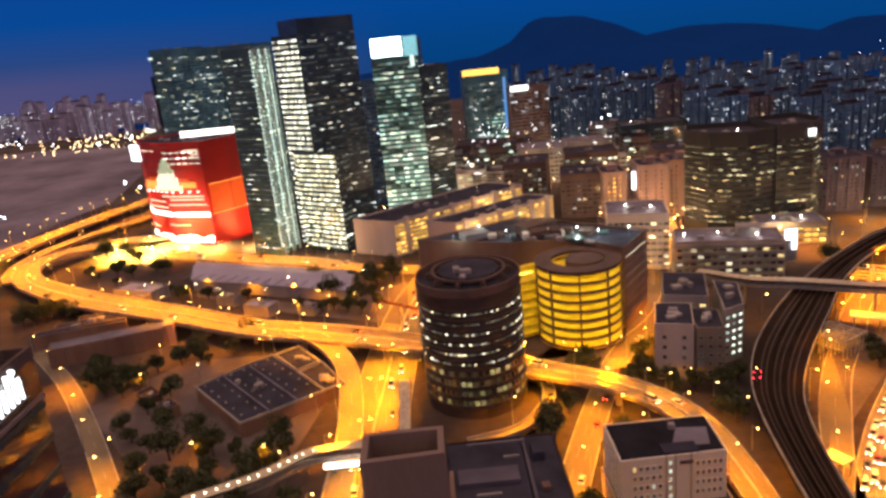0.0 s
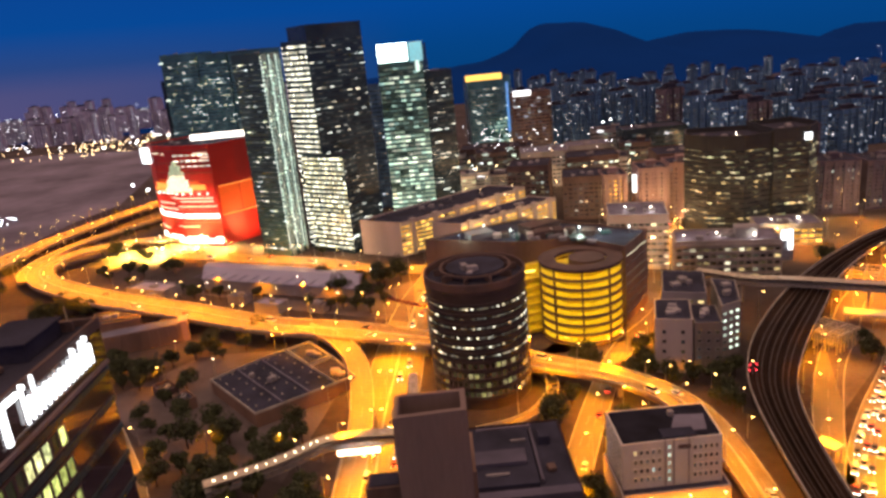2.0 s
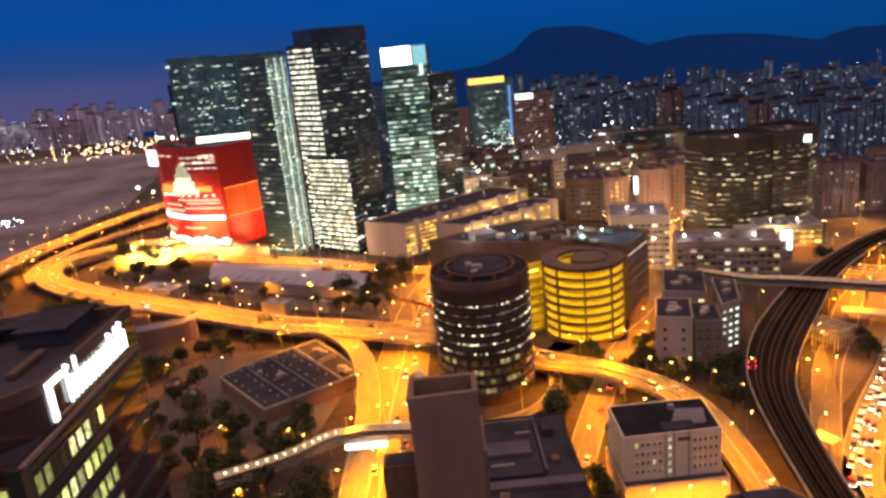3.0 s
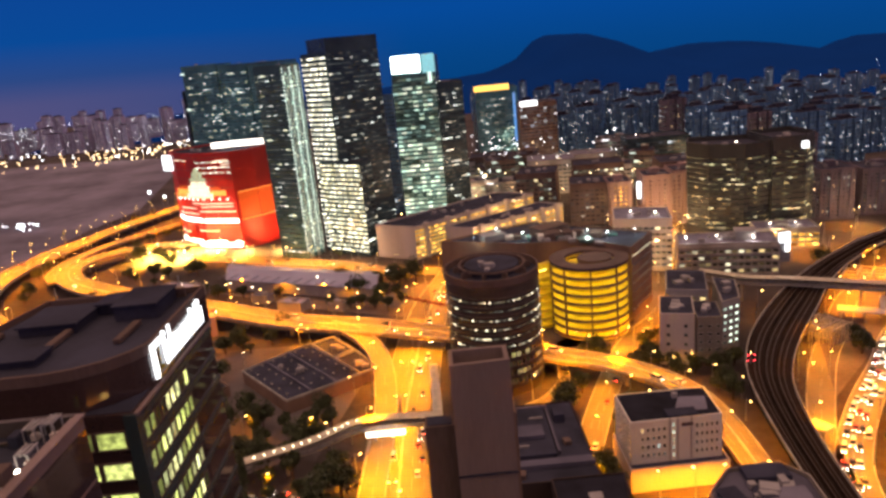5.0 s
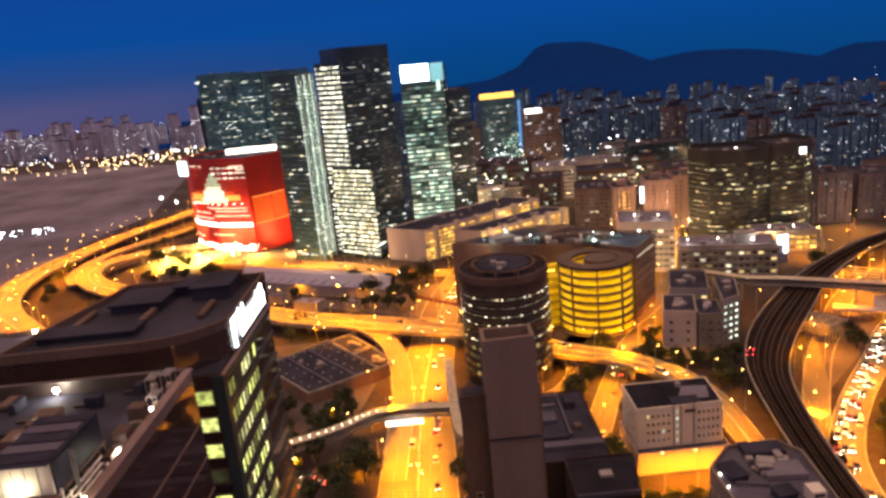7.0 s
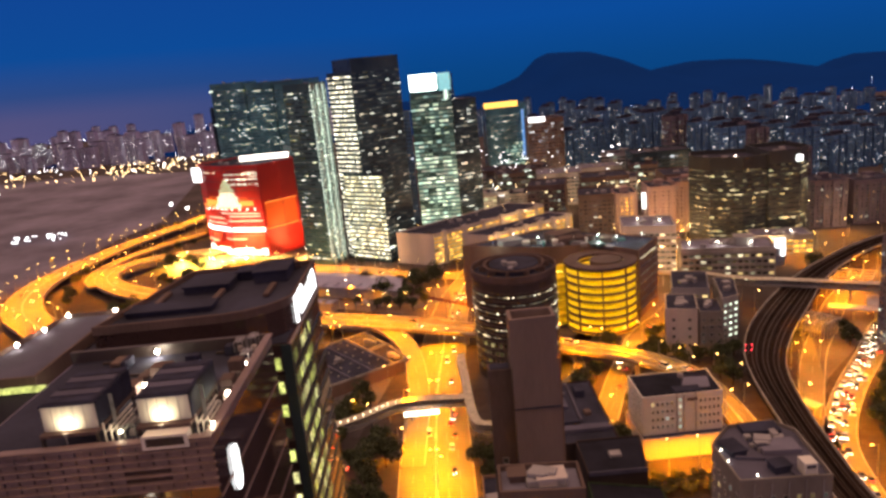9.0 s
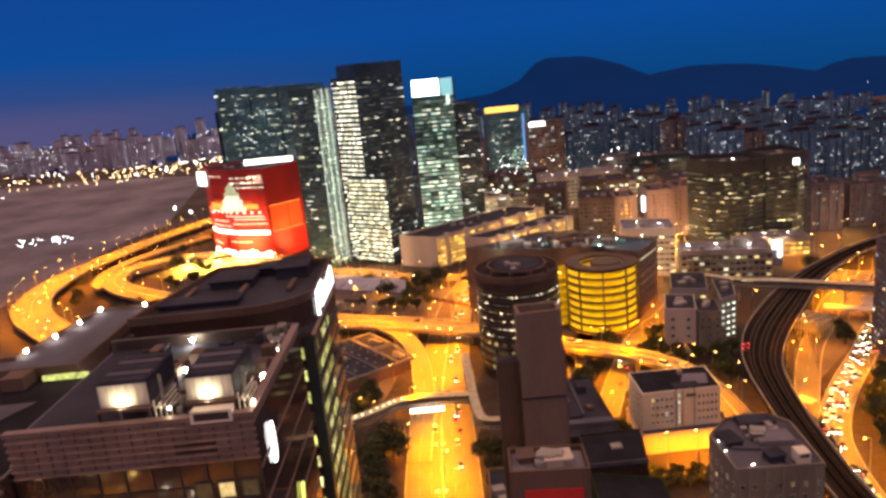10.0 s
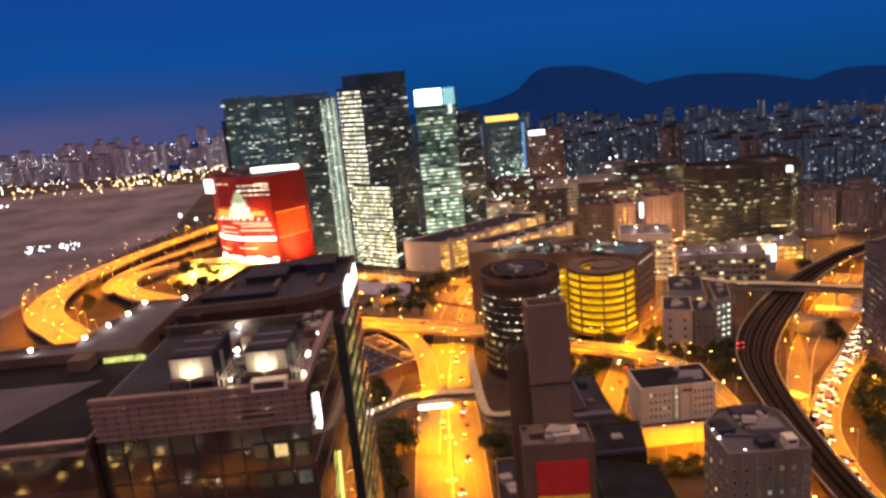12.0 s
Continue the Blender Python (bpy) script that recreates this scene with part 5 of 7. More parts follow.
b = block("school_block", "long two-storey brown school block with a pale roof", [(-189, 316), (-186, 306), (-136, 321), (-139, 331)], 0, 9, "brown_wall", roof="roof_light", sheets=[(0, 22, 2, 0.62, 0.5, "w_school", 1, 2.2)], group="school blocks", clutter=0, parapet=0.5)
for k in range(12):
    q = Vector((-186, 306)).lerp(Vector((-136, 321)), (k + 0.5) / 12)
    part("pilaster", box(bmesh.new(), q.x - 0.35, q.x + 0.35, q.y - 0.7, q.y + 0.3, 0, 8.6, 17), "brown_wall", b)
part("gable_wall", box(bmesh.new(), -138.5, -134.5, 321.4, 331.4, 0, 10.4, 17), "pink_wall", b, "pinkish end wall")
for k, (x0, x1, y0) in enumerate(((-206, -164, 331), (-200, -158, 340), (-192, -152, 349))):
    block("school_block", "low classroom block with a long dark flat roof", [(x0, y0), (x1, y0 + 10), (x1 - 2, y0 + 16), (x0 - 2, y0 + 6)], 0, 7, "brown_wall", roof="roof", group="school blocks", clutter=2, seed=70 + k, parapet=0.4)

# ---- the near blocks ----
# glass office block with the big lit sign
gp = [(-78, 46), (-48, 46), (-48, 75.8), (-71.6, 75.8)]
b = block("glass_office", "brown glass office block with a dark flat roof", gp, 0, 95.6, "curtain_brown", roof="roof", clutter=0, parapet=0)
cp = [(-78.2, 45.8), (-58, 46.2), (-54.5, 47.0), (-51.5, 48.6), (-49.3, 50.8), (-47.8, 53.4), (-47.8, 76), (-71.8, 76)]
part("crown", prism(bmesh.new(), cp, 95.7, 100.4), "curtain_brown", b)
part("crown_roof", prism(bmesh.new(), inset(cp, 0.5), 100.404, 100.55), "roof", b)
part("parapet", ring_wall(bmesh.new(), inset(cp, -0.06), 0.45, 100.0, 101.4), "dark_concrete", b)
part("ledge", box(bmesh.new(), -48.0, -47.5, 46.0, 75.8, 95.2, 95.6), "panel_brown", b)
window_parts(list(pane_cells((-57.2, 46), (-49.3, 46), 49.0, 94.3, 2, 11, 0.96, 0.62)), "o_office", b, "dark_concrete")
window_parts(list(pane_cells((-48, 47.5), (-48, 63.5), 49.0, 94.3, 9, 11, 0.94, 0.6)), "o_office", b, "dark_concrete")
part("corner_column", box(bmesh.new(), -49.2, -47.6, 45.6, 47.2, 0, 95.5), "curtain", b)
for k in range(12):
    z = 49 + k * 4.12
    part("floor_band", box(bmesh.new(), -48.0, -47.75, 47.2, 75.8, z - 0.4, z + 0.4), "curtain", b)
plant_room(b, -65, 66, 8, 8, 100.6, 1.2, "roof")
plant_room(b, -54, 69, 6, 8, 100.6, 2.0, "roof")
plant_room(b, -59, 71, 4, 5, 100.6, 1.4, "roof_blue")
plant_room(b, -68, 53, 14, 4, 100.6, 0.7, "roof")
for x in (-70, -64, -51):
    part("aerial", box(bmesh.new(), x - 0.06, x + 0.06, 74.8, 74.92, 100.6, 103.6), "galv", b)
part("roof_upstand", box(bmesh.new(), -70.5, -50, 73.8, 74.4, 100.6, 101.9), "dark_concrete", b)
for x in (-72, -62, -53):
    part("roof_duct", box(bmesh.new(), x - 0.5, x + 0.5, 56, 63, 100.6, 101.3, 0, 0.1), "dark_concrete", b)
block("link_wing", "narrow dark flat roof between terrace and glass block", [(-82.1, 46), (-78.3, 46), (-72, 75.6), (-82.1, 66)], 0, 96.4, "curtain_brown", roof="roof", clutter=1, seed=7, parapet=0.4)
# the sign: a bracket-shaped mark and a row of slanting bars
s = thing("roof_edge_sign", (-47.4, 63, 97), "large white illuminated sign along the roof edge", "sign")
bm = box(bmesh.new(), -47.7, -47.3, 53.0, 53.7, 96.6, 101.0)
box(bm, -47.7, -47.3, 53.7, 56.4, 100.4, 101.0)
part("mark", bm, "sign_white", s)
rng = random.Random(5)
y = 56.9
for k in range(15):
    w = 0.24 + rng.random() * 0.12
    h = (4.3 if k in (0, 2) else 3.7 if k in (10, 12, 13) else 2.5) + rng.random() * 0.3
    part("letter_bar", box(bmesh.new(), -47.7, -47.3, y, y + w, 96.9, 96.9 + h, 0, 0.08), "sign_white", s)
    if k % 3 != 2:
        part("letter_bar", box(bmesh.new(), -47.68, -47.34, y + w, y + w + 0.42, 96.9 + h - 0.75, 96.9 + h - 0.25), "sign_white", s)
    y += w + 0.76
part("frame_rail", box(bmesh.new(), -47.95, -47.72, 52.6, 73.4, 96.4, 96.6), "galv", s)

# plant block in front of it
ap = [(-76, 6), (-47.6, 6), (-47.6, 35), (-76, 35)]
b = block("plant_block", "brown office block with roof plant behind a louvre screen", ap, 0, 99.9, "curtain_brown", roof="roof", clutter=0, parapet=0)
for r in range(7):
    z = 95.7 + r * 0.9
    for c in range(18):
        x0 = -76 + c * 1.58
        if r < 6 and not (12 <= c <= 14 and r in (1, 2)):
            bm = box(bmesh.new(), x0 + 0.1, x0 + 1.48, 5.74, 5.92, z + 0.16, z + 0.8)
            part("screen_panel", bm, "panel_brown", b)
    part("screen_rail", box(bmesh.new(), -76.1, -47.5, 5.58, 5.98, z - 0.09, z + 0.09), "rail_metal", b)
part("coping", box(bmesh.new(), -76.2, -47.4, 5.5, 6.6, 101.2, 101.5, 0, 0.06), "panel_brown", b)
part("coping", box(bmesh.new(), -48.4, -47.3, 6.6, 35.1, 101.2, 101.5, 0, 0.06), "panel_brown", b)
part("side_screen", box(bmesh.new(), -48.1, -47.62, 6.0, 35, 99.9, 101.2), "panel_brown", b)
part("rear_wall", box(bmesh.new(), -76, -48.2, 34.3, 35, 99.9, 101.6), "band_dark", b)
for k in range(10):
    z = 60 + k * 3.6
    part("floor_band", box(bmesh.new(), -76.05, -47.55, 5.86, 5.98, z - 0.12, z + 0.12), "band_dark", b)
for c in range(10):
    x = -76 + c * 3.15
    part("mullion", box(bmesh.new(), x - 0.07, x + 0.07, 5.84, 5.98, 40, 95.5), "band_dark", b)
for k in range(8):
    z = 62 + k * 4.6
    part("side_band", box(bmesh.new(), -47.6, -47.48, 6, 35, z - 0.1, z + 0.1), "panel_brown", b)
window_parts(list(pane_cells((-56, 5.84), (-47.8, 5.84), 56, 94, 3, 9, 0.8, 0.55)), "o_res", b, "curtain")
for x, w in ((-62.6, 2.85), (-52.6, 2.7)):
    u = thing("cooling_tower", (x, 12, 100.00), "boxy rooftop cooling unit lit white from the front", "cooling unit", "rooftop cooling units")
    casing = part("casing", box(bmesh.new(), x - w, x + w, 7.7, 16.6, 102.6, 105.4, 0, 0.1), "cooler_metal", u, "pale metal casing")
    for k in range(1, 5):
        part("casing_seam", box(bmesh.new(), x - w + k * w * 0.4 - 0.03, x - w + k * w * 0.4 + 0.03, 7.66, 7.7, 102.75, 105.3), "grey_wall", casing)
    part("side_louvre", box(bmesh.new(), x + w, x + w + 0.12, 7.9, 16.5, 102.65, 105.35), "roof_blue", casing)
    deck = part("top_deck", box(bmesh.new(), x - w - 0.1, x + w + 0.1, 7.6, 16.7, 105.4, 105.6, 0, 0.05), "roof_blue", u, "dark bluish top deck")
    for k in range(5):
        part("deck_grille", box(bmesh.new(), x - w + 0.2, x + w - 0.2, 8.0 + k * 1.75, 9.3 + k * 1.75, 105.6, 105.68 + 0.05 * (k % 2)), "roof_terrace" if k % 2 else "roof_blue", deck)
    part("skid", box(bmesh.new(), x - w - 0.2, x + w + 0.2, 6.9, 16.8, 102.2, 102.6, 0, 0.04), "dark_concrete", u)
    for lx in (-w, w):
        for ly in (7.2, 12, 16.4):
            part("leg", box(bmesh.new(), x + lx - 0.15, x + lx + 0.15, ly - 0.15, ly + 0.15, 100.00, 102.2), "dark_steel", u)
    for k in range(4):
        part("pipe", box(bmesh.new(), x + w + 0.25 + k * 0.42, x + w + 0.45 + k * 0.42, 8.0 + k * 0.5, 15.2 - k, 101.6 - 0.2 * k, 101.82 - 0.2 * k, 0, 0.05), "white_wall", u, "white lagged pipe")
        part("riser", box(bmesh.new(), x + w + 0.25 + k * 0.42, x + w + 0.43 + k * 0.42, 8.0 + k * 0.5, 8.2 + k * 0.5, 100.1, 102.9 - 0.5 * k, 0, 0.04), "white_wall", u, "white lagged pipe")
    part("ladder", box(bmesh.new(), x + w + 0.4, x + w + 0.8, 10.2, 10.3, 100.00, 105.2), "galv", u)
    l = thing("roof_floodlight", (x - 0.2, 6.95, 100.0), "small white floodlight aimed at the cooling unit", "floodlight", "roof floodlights")
    part("stand", box(bmesh.new(), x - 0.25, x - 0.15, 6.75, 6.85, 100.0, 102.5), "galv", l)
    part("head", box(bmesh.new(), x - 0.45, x + 0.05, 6.7, 6.88, 102.5, 102.68), "galv", l)
    d = lamp_data("SPOT", "roof_bulb", 480, (1.0, 0.84, 0.55), 0.2)
    d.spot_size, d.spot_blend = radians(150), 0.9
    lb = new("bulb", d)
    lb.matrix_world = look((x - 0.2, 6.6, 102.9), (x - 0.2, 7.7, 103.5))
    l = thing("roof_floodlight", (x + w + 1.9, 8.4, 100.0), "small white floodlight among the pipes", "floodlight", "roof floodlights")
    part("stand", box(bmesh.new(), x + w + 1.85, x + w + 1.95, 8.35, 8.45, 100.0, 101.5), "galv", l)
    part("head", box(bmesh.new(), x + w + 1.78, x + w + 2.02, 8.2, 8.5, 101.5, 101.7), "lantern_white", l)
    lb = new("bulb", lamp_data("POINT", "pipe_bulb", 90, (1.0, 0.84, 0.55), 0.15))
    lb.location = (x + w + 1.9, 8.0, 101.9)
u = thing("vent_box", (-52.2, 6.0, 100), "low white framed vent box with a dark louvre", "vent")
part("body", box(bmesh.new(), -54.4, -49.8, 5.42, 6.8, 100.7, 102.2), "white_wall", u)
for z in (100.7, 101.95):
    part("frame", box(bmesh.new(), -54.5, -49.7, 5.3, 5.42, z, z + 0.28), "white_wall", u)
for x in (-54.5, -50.1):
    part("frame", box(bmesh.new(), x, x + 0.4, 5.3, 5.42, 100.98, 101.95), "white_wall", u)
for k in range(4):
    part("louvre", box(bmesh.new(), -54.1, -50.1, 5.33, 5.42, 101.0 + k * 0.24, 101.2 + k * 0.24), "band_dark", u)
# pipes and small plant along the side of the roof
for k, (x, y, w, d_, h) in enumerate(((-49.6, 20, 1.6, 2.2, 1.8), (-49.8, 16.5, 1.4, 1.4, 1.2), (-49.5, 24, 1.8, 1.6, 2.4), (-57.8, 15, 1.0, 3.0, 1.5), (-67, 20, 3, 3, 1.6), (-59, 24, 2.5, 2, 2.6))):
    u = thing("roof_unit", (x, y, 100.00), "small grey rooftop machine with pipes", "machine", "small rooftop machines")
    part("casing", box(bmesh.new(), x - w / 2, x + w / 2, y - d_ / 2, y + d_ / 2, 100.10, 100.10 + h, 0, 0.08), "dark_concrete", u)
    part("duct", box(bmesh.new(), x - w / 3, x + w / 3, y - d_ / 2 - 0.6, y - d_ / 2, 100.02, 100.40 + h * 0.3), "galv", u)


for k, (x, y, h) in enumerate(((-49.6, 33.0, 2.0), (-51.6, 33.2, 1.5), (-49.4, 28.0, 1.7), (-49.7, 12.5, 1.3), (-57.6, 10.5, 1.6), (-57.2, 12.8, 2.2))):
    u = thing("pipe_rack", (x, y, 100.0), "pale steel pipe rack on the plant roof", "pipe rack", "rooftop pipe racks")
    for dx in (-0.6, 0.6):
        for dy in (-0.8, 0.8):
            part("post", box(bmesh.new(), x + dx - 0.06, x + dx + 0.06, y + dy - 0.06, y + dy + 0.06, 100.0, 100.0 + h), "grey_wall", u)
    for j in range(3):
        part("pipe", box(bmesh.new(), x - 0.5 + j * 0.45, x - 0.25 + j * 0.45, y - 1.1, y + 1.1, 100.0 + h, 100.25 + h, 0, 0.06), "galv" if j % 2 else "grey_wall", u)
    part("valve_box", box(bmesh.new(), x - 0.35, x + 0.35, y - 0.3, y + 0.4, 100.02, 100.7, 0, 0.05), "pale_wall", u)
rng = random.Random(64)
for k in range(16):
    x, y = rng.uniform(-74, -50), rng.uniform(17, 33)
    w, d_, h = rng.uniform(0.6, 2.2), rng.uniform(0.6, 3.0), rng.uniform(0.4, 1.5)
    u = thing("roof_unit", (x, y, 100.0), "small dark rooftop machine on a low frame", "machine", "small rooftop machines")
    part("casing", box(bmesh.new(), x - w / 2, x + w / 2, y - d_ / 2, y + d_ / 2, 100.10, 100.10 + h, 0, 0.06), rng.choice(("roof", "dark_concrete", "roof_blue")), u)
    part("duct", box(bmesh.new(), x - w / 2 - 1.5, x - w / 2, y - 0.15, y + 0.15, 100.15, 100.45), "dark_steel", u)


def mast_lamp(x, y, z, h=2.5, power=0, warm=False, r=0.34):
    m = thing("mast_lamp", (x, y, z), "short mast with a bright globe lamp", "lamp", "roof lamps")
    part("mast", box(bmesh.new(), x - 0.07, x + 0.07, y - 0.07, y + 0.07, z, z + h), "galv", m)
    bm = bmesh.new()
    bmesh.ops.create_uvsphere(bm, u_segments=10, v_segments=6, radius=r, matrix=Matrix.Translation((x, y, z + h + 0.2)))
    part("globe", bm, "lantern" if warm else "lantern_white", m)
    if power:
        lb = new("bulb", lamp_data("POINT", "mast_bulb", power, (1.0, 0.6, 0.2) if warm else (1.0, 0.9, 0.7), 0.4))
        lb.location = (x, y - 0.45, z + h + 0.2)


for x, y, z, pw in ((-63.4, 33.6, 98.7, 800), (-60.6, 21.8, 98.7, 420), (-48.9, 17.2, 98.7, 350), (-48.9, 25.6, 98.7, 450), (-91.2, 63.4, 97.6, 150), (-91.8, 56.2, 97.6, 150), (-92.8, 49.4, 97.6, 150), (-94.4, 43, 97.6, 130), (-82.8, 64, 97.6, 200), (-78.4, 33.8, 96.4, 260), (-102, 38.6, 97.6, 200)):
    mast_lamp(x, y, z + (1.3 if z > 98 else 0), 0.7, pw)
# lower terraces west of it
b = block("terrace_wing", "lower office wing with a dull lavender roof terrace", [(-140, 35.2), (-82.3, 35.2), (-82.3, 65), (-92, 65), (-95.6, 41.5), (-140, 38)], 0, 97.5, "dark_concrete", roof="roof_terrace", clutter=0, parapet=0.8)
b = block("front_wing", "office wing with a dark sunken roof and pale copings", [(-140, 4), (-76.3, 4), (-76.3, 35), (-140, 35)], 0, 96.2, "curtain_brown", roof="roof_tar", clutter=0, parapet=0.6)
part("coping", box(bmesh.new(), -140, -76.4, 3.4, 4.3, 96.85, 97.1), "rail_metal", b)
part("coping", box(bmesh.new(), -140, -76.4, 3.2, 4.0, 95.2, 95.5), "rail_metal", b)
part("roof_patch", prism(bmesh.new(), [(-135, 8), (-92, 8), (-84, 26), (-135, 26)], 96.35, 96.5), "roof_terrace", b)
part("skylight", box(bmesh.new(), -87, -80, 33.4, 33.9, 96.6, 97.4), "o_office", b)
part("stair_hut", box(bmesh.new(), -92, -88.5, 31, 34.5, 96.4, 98.4), "dark_concrete", b)
for k in range(7):
    z = 68 + k * 3.6
    part("floor_band", box(bmesh.new(), -140, -76.3, 3.75, 3.98, z - 0.25, z + 0.25), "dark_concrete", b)
# upright lit logo on the side wall
s = thing("upright_sign", (-47.4, 11.4, 94), "upright white lit sign on the side wall", "sign")
part("panel", prism(bmesh.new(), [(-47.5, 10.6), (-47.2, 10.6), (-47.2, 12.3), (-47.5, 12.3)], 92.6, 96.2), "sign_white", s)
bm = box(bmesh.new(), -47.5, -47.2, 10.9, 12.0, 91.9, 92.58)
part("panel", bm, "sign_white", s)
part("panel", box(bmesh.new(), -47.5, -47.2, 10.9, 12.0, 96.22, 97.0), "sign_white", s)
s = thing("lit_fin", (-47.3, 20, 70), "slanting yellow lit glass fin on the side wall", "sign")
bm = bmesh.new()
q = [bm.verts.new(v) for v in ((-47.5, 14, 60), (-47.5, 17, 60), (-47.5, 22.6, 82), (-47.5, 21.8, 82), (-47.1, 14, 60), (-47.1, 17, 60), (-47.1, 22.6, 82), (-47.1, 21.8, 82))]
for f in ((0, 1, 2, 3), (7, 6, 5, 4), (0, 4, 5, 1), (1, 5, 6, 2), (2, 6, 7, 3), (3, 7, 4, 0)):
    bm.faces.new([q[i] for i in f])
part("panel", bm, "fin_glow", s)

# slender concrete tower
b = thing("slab_tower", (-6.5, 73, 0), "slender blank concrete tower with a sunken roof", "building")
tp = [(-11, 65.6), (-2, 66.1), (-2, 71.6), (-11, 71.6)]
part("wall", prism(bmesh.new(), tp, 0, 84.6), "slab_wall", b)
part("parapet", ring_wall(bmesh.new(), tp, 0.7, 84.6, 88.6), "slab_wall", b)
part("roof", prism(bmesh.new(), inset(tp, 0.72), 84.62, 84.8), "roof", b)
part("water_tank", box(bmesh.new(), -8.2, -6.6, 68, 70, 84.8, 86.4, 0, 0.1), "grey_wall", b)
part("water_tank", box(bmesh.new(), -5.2, -3.6, 68, 69.6, 84.8, 86.0, 0, 0.1), "grey_wall", b)
part("rear_block", box(bmesh.new(), -11, -2.05, 71.62, 76, 0, 78), "dark_concrete", b)
part("rear_roof", box(bmesh.new(), -10.6, -2.4, 72, 75.6, 78.004, 78.15), "roof", b)
part("side_block", box(bmesh.new(), -15.6, -11.02, 67.8, 71.2, 0, 77.8), "dark_concrete", b)
part("side_roof", box(bmesh.new(), -15.2, -11.4, 68.2, 70.8, 77.804, 77.95), "roof", b)
part("edge_pilaster", box(bmesh.new(), -1.98, -1.5, 66.6, 76, 0, 79.6), "brown_wall", b)
for z in (70, 55, 40):
    part("joint", box(bmesh.new(), -11.05, -1.95, 65.45, 65.75, z, z + 0.25), "roof", b)
window_parts(list(pane_cells((-15.6, 67.36), (-11.4, 67.36), 30, 60, 1, 9, 0.3, 0.4)), "o_white", b)
# building with the red banner
b = block("banner_building", "narrow building with red and amber banner sheets", [(-17, 32), (-4.5, 31), (-4.2, 38.4), (-16.7, 39.4)], 0, 73.5, "dark_concrete", clutter=5, seed=77, roof="roof_light")
part("banner", box(bmesh.new(), -15.0, -5.8, 31.0, 31.3, 64.6, 71.2, -4), "red_sheet", b, "dark red banner")
part("banner", box(bmesh.new(), -15.0, -5.8, 30.98, 31.28, 61.6, 64.4, -4), "yellow_paint", b, "amber banner")
plant_room(b, -9, 35, 4, 3, 73.6, 1.2, "pale_wall")
plant_room(b, -14, 36.5, 2.4, 2.4, 73.6, 1.0, "dark_concrete")
b = block("net_building", "dark building wrapped in green scaffold net", [(10, 90), (29, 89), (29.5, 106), (11, 111.5)], 0, 22.5, "green_sheet", clutter=0, seed=78, parapet=0.4, roof="roof_tar")
for k in range(9):
    x = 10.5 + k * 2.5
    part("scaffold_pole", box(bmesh.new(), x - 0.06, x + 0.06, 88.6, 88.8, 0, 23), "green_sheet", b)
b = block("rear_annex", "dark flat annex roof behind the netted building", [(11.5, 112.5), (28, 112.5), (30.5, 130), (11.5, 130)], 0, 24.4, "near_black_wall", clutter=1, seed=79, parapet=0.5, roof="roof_tar")
part("coping", box(bmesh.new(), 11.8, 27.8, 112.1, 112.45, 23.9, 25.2), "roof_terrace", b)
b = block("low_hall", "long low dark building with roof plant and pale copings", [(-5, 130.4), (25, 130.4), (24.6, 172), (-5, 172)], 0, 23.4, "near_black_wall", clutter=0, parapet=0.5)
part("upper_roof", box(bmesh.new(), -4, 15, 141, 167, 23.55, 25.2), "roof", b)
part("raised_strip", box(bmesh.new(), -2, 13, 149, 155, 25.21, 26.4), "roof_terrace", b)
part("coping", box(bmesh.new(), 15.6, 16.4, 143, 170, 23.55, 24.7), "roof_terrace", b)
part("coping", box(bmesh.new(), -4.6, 24.4, 136.5, 139.5, 23.55, 24.9), "roof_terrace", b)
part("coping", box(bmesh.new(), 1, 16, 167.4, 168.0, 23.55, 25.4), "roof_light", b)
part("stair_hut", box(bmesh.new(), 17.5, 20.5, 160, 165, 23.55, 26.0), "roof", b)
part("duct", box(bmesh.new(), 2, 8, 145, 145.6, 25.21, 25.8), "grey_wall", b)
part("duct", box(bmesh.new(), 10, 14, 160, 160.5, 25.21, 25.8), "grey_wall", b)
part("vent_housing", box(bmesh.new(), 18, 20, 147, 149.5, 23.55, 24.8, 8, 0.1), "dark_concrete", b)
part("vent_housing", box(bmesh.new(), 3, 5.5, 132.5, 135, 23.55, 25.0, -8, 0.1), "dark_concrete", b)
b = block("low_hall", "low dark building beside the wide road", [(-19, 84), (-11.5, 84), (-9, 132), (-17, 132)], 0, 14, "brown_wall", clutter=4, seed=81)
b = block("low_hall", "dark narrow warehouse with a flat roof", [(4, 52), (9, 50), (9, 100), (4, 100)], 0, 20, "dark_concrete", clutter=2, seed=82)

# white building on the yellow-lit podium
wp = [(39.5, 158), (67, 158.6), (68, 176), (39.5, 176)]
b = block("white_building", "white rendered five-storey building with a dark roof", wp, 8, 14, "white_wall", clutter=0, parapet=0.25, roof="roof_tar")
a_, c_ = Vector(wp[0]), Vector(wp[1])
for f0, f1 in ((0.10, 0.40), (0.70, 0.97)):
    window_parts(list(pane_cells(a_.lerp(c_, f0), a_.lerp(c_, f1), 9.4, 20.6, 5 if f0 < 0.5 else 5, 4, 0.6, 0.5)), "o_white", b, "white_wall")
window_parts(list(pane_cells(a_.lerp(c_, 0.445), a_.lerp(c_, 0.495), 9.0, 21.4, 1, 5, 0.7, 0.5)), "o_stair", b, "white_wall")
window_parts(list(pane_cells(wp[3], wp[0], 9, 21.2, 5, 5, 0.6, 0.45)), "o_white", b, "white_wall")
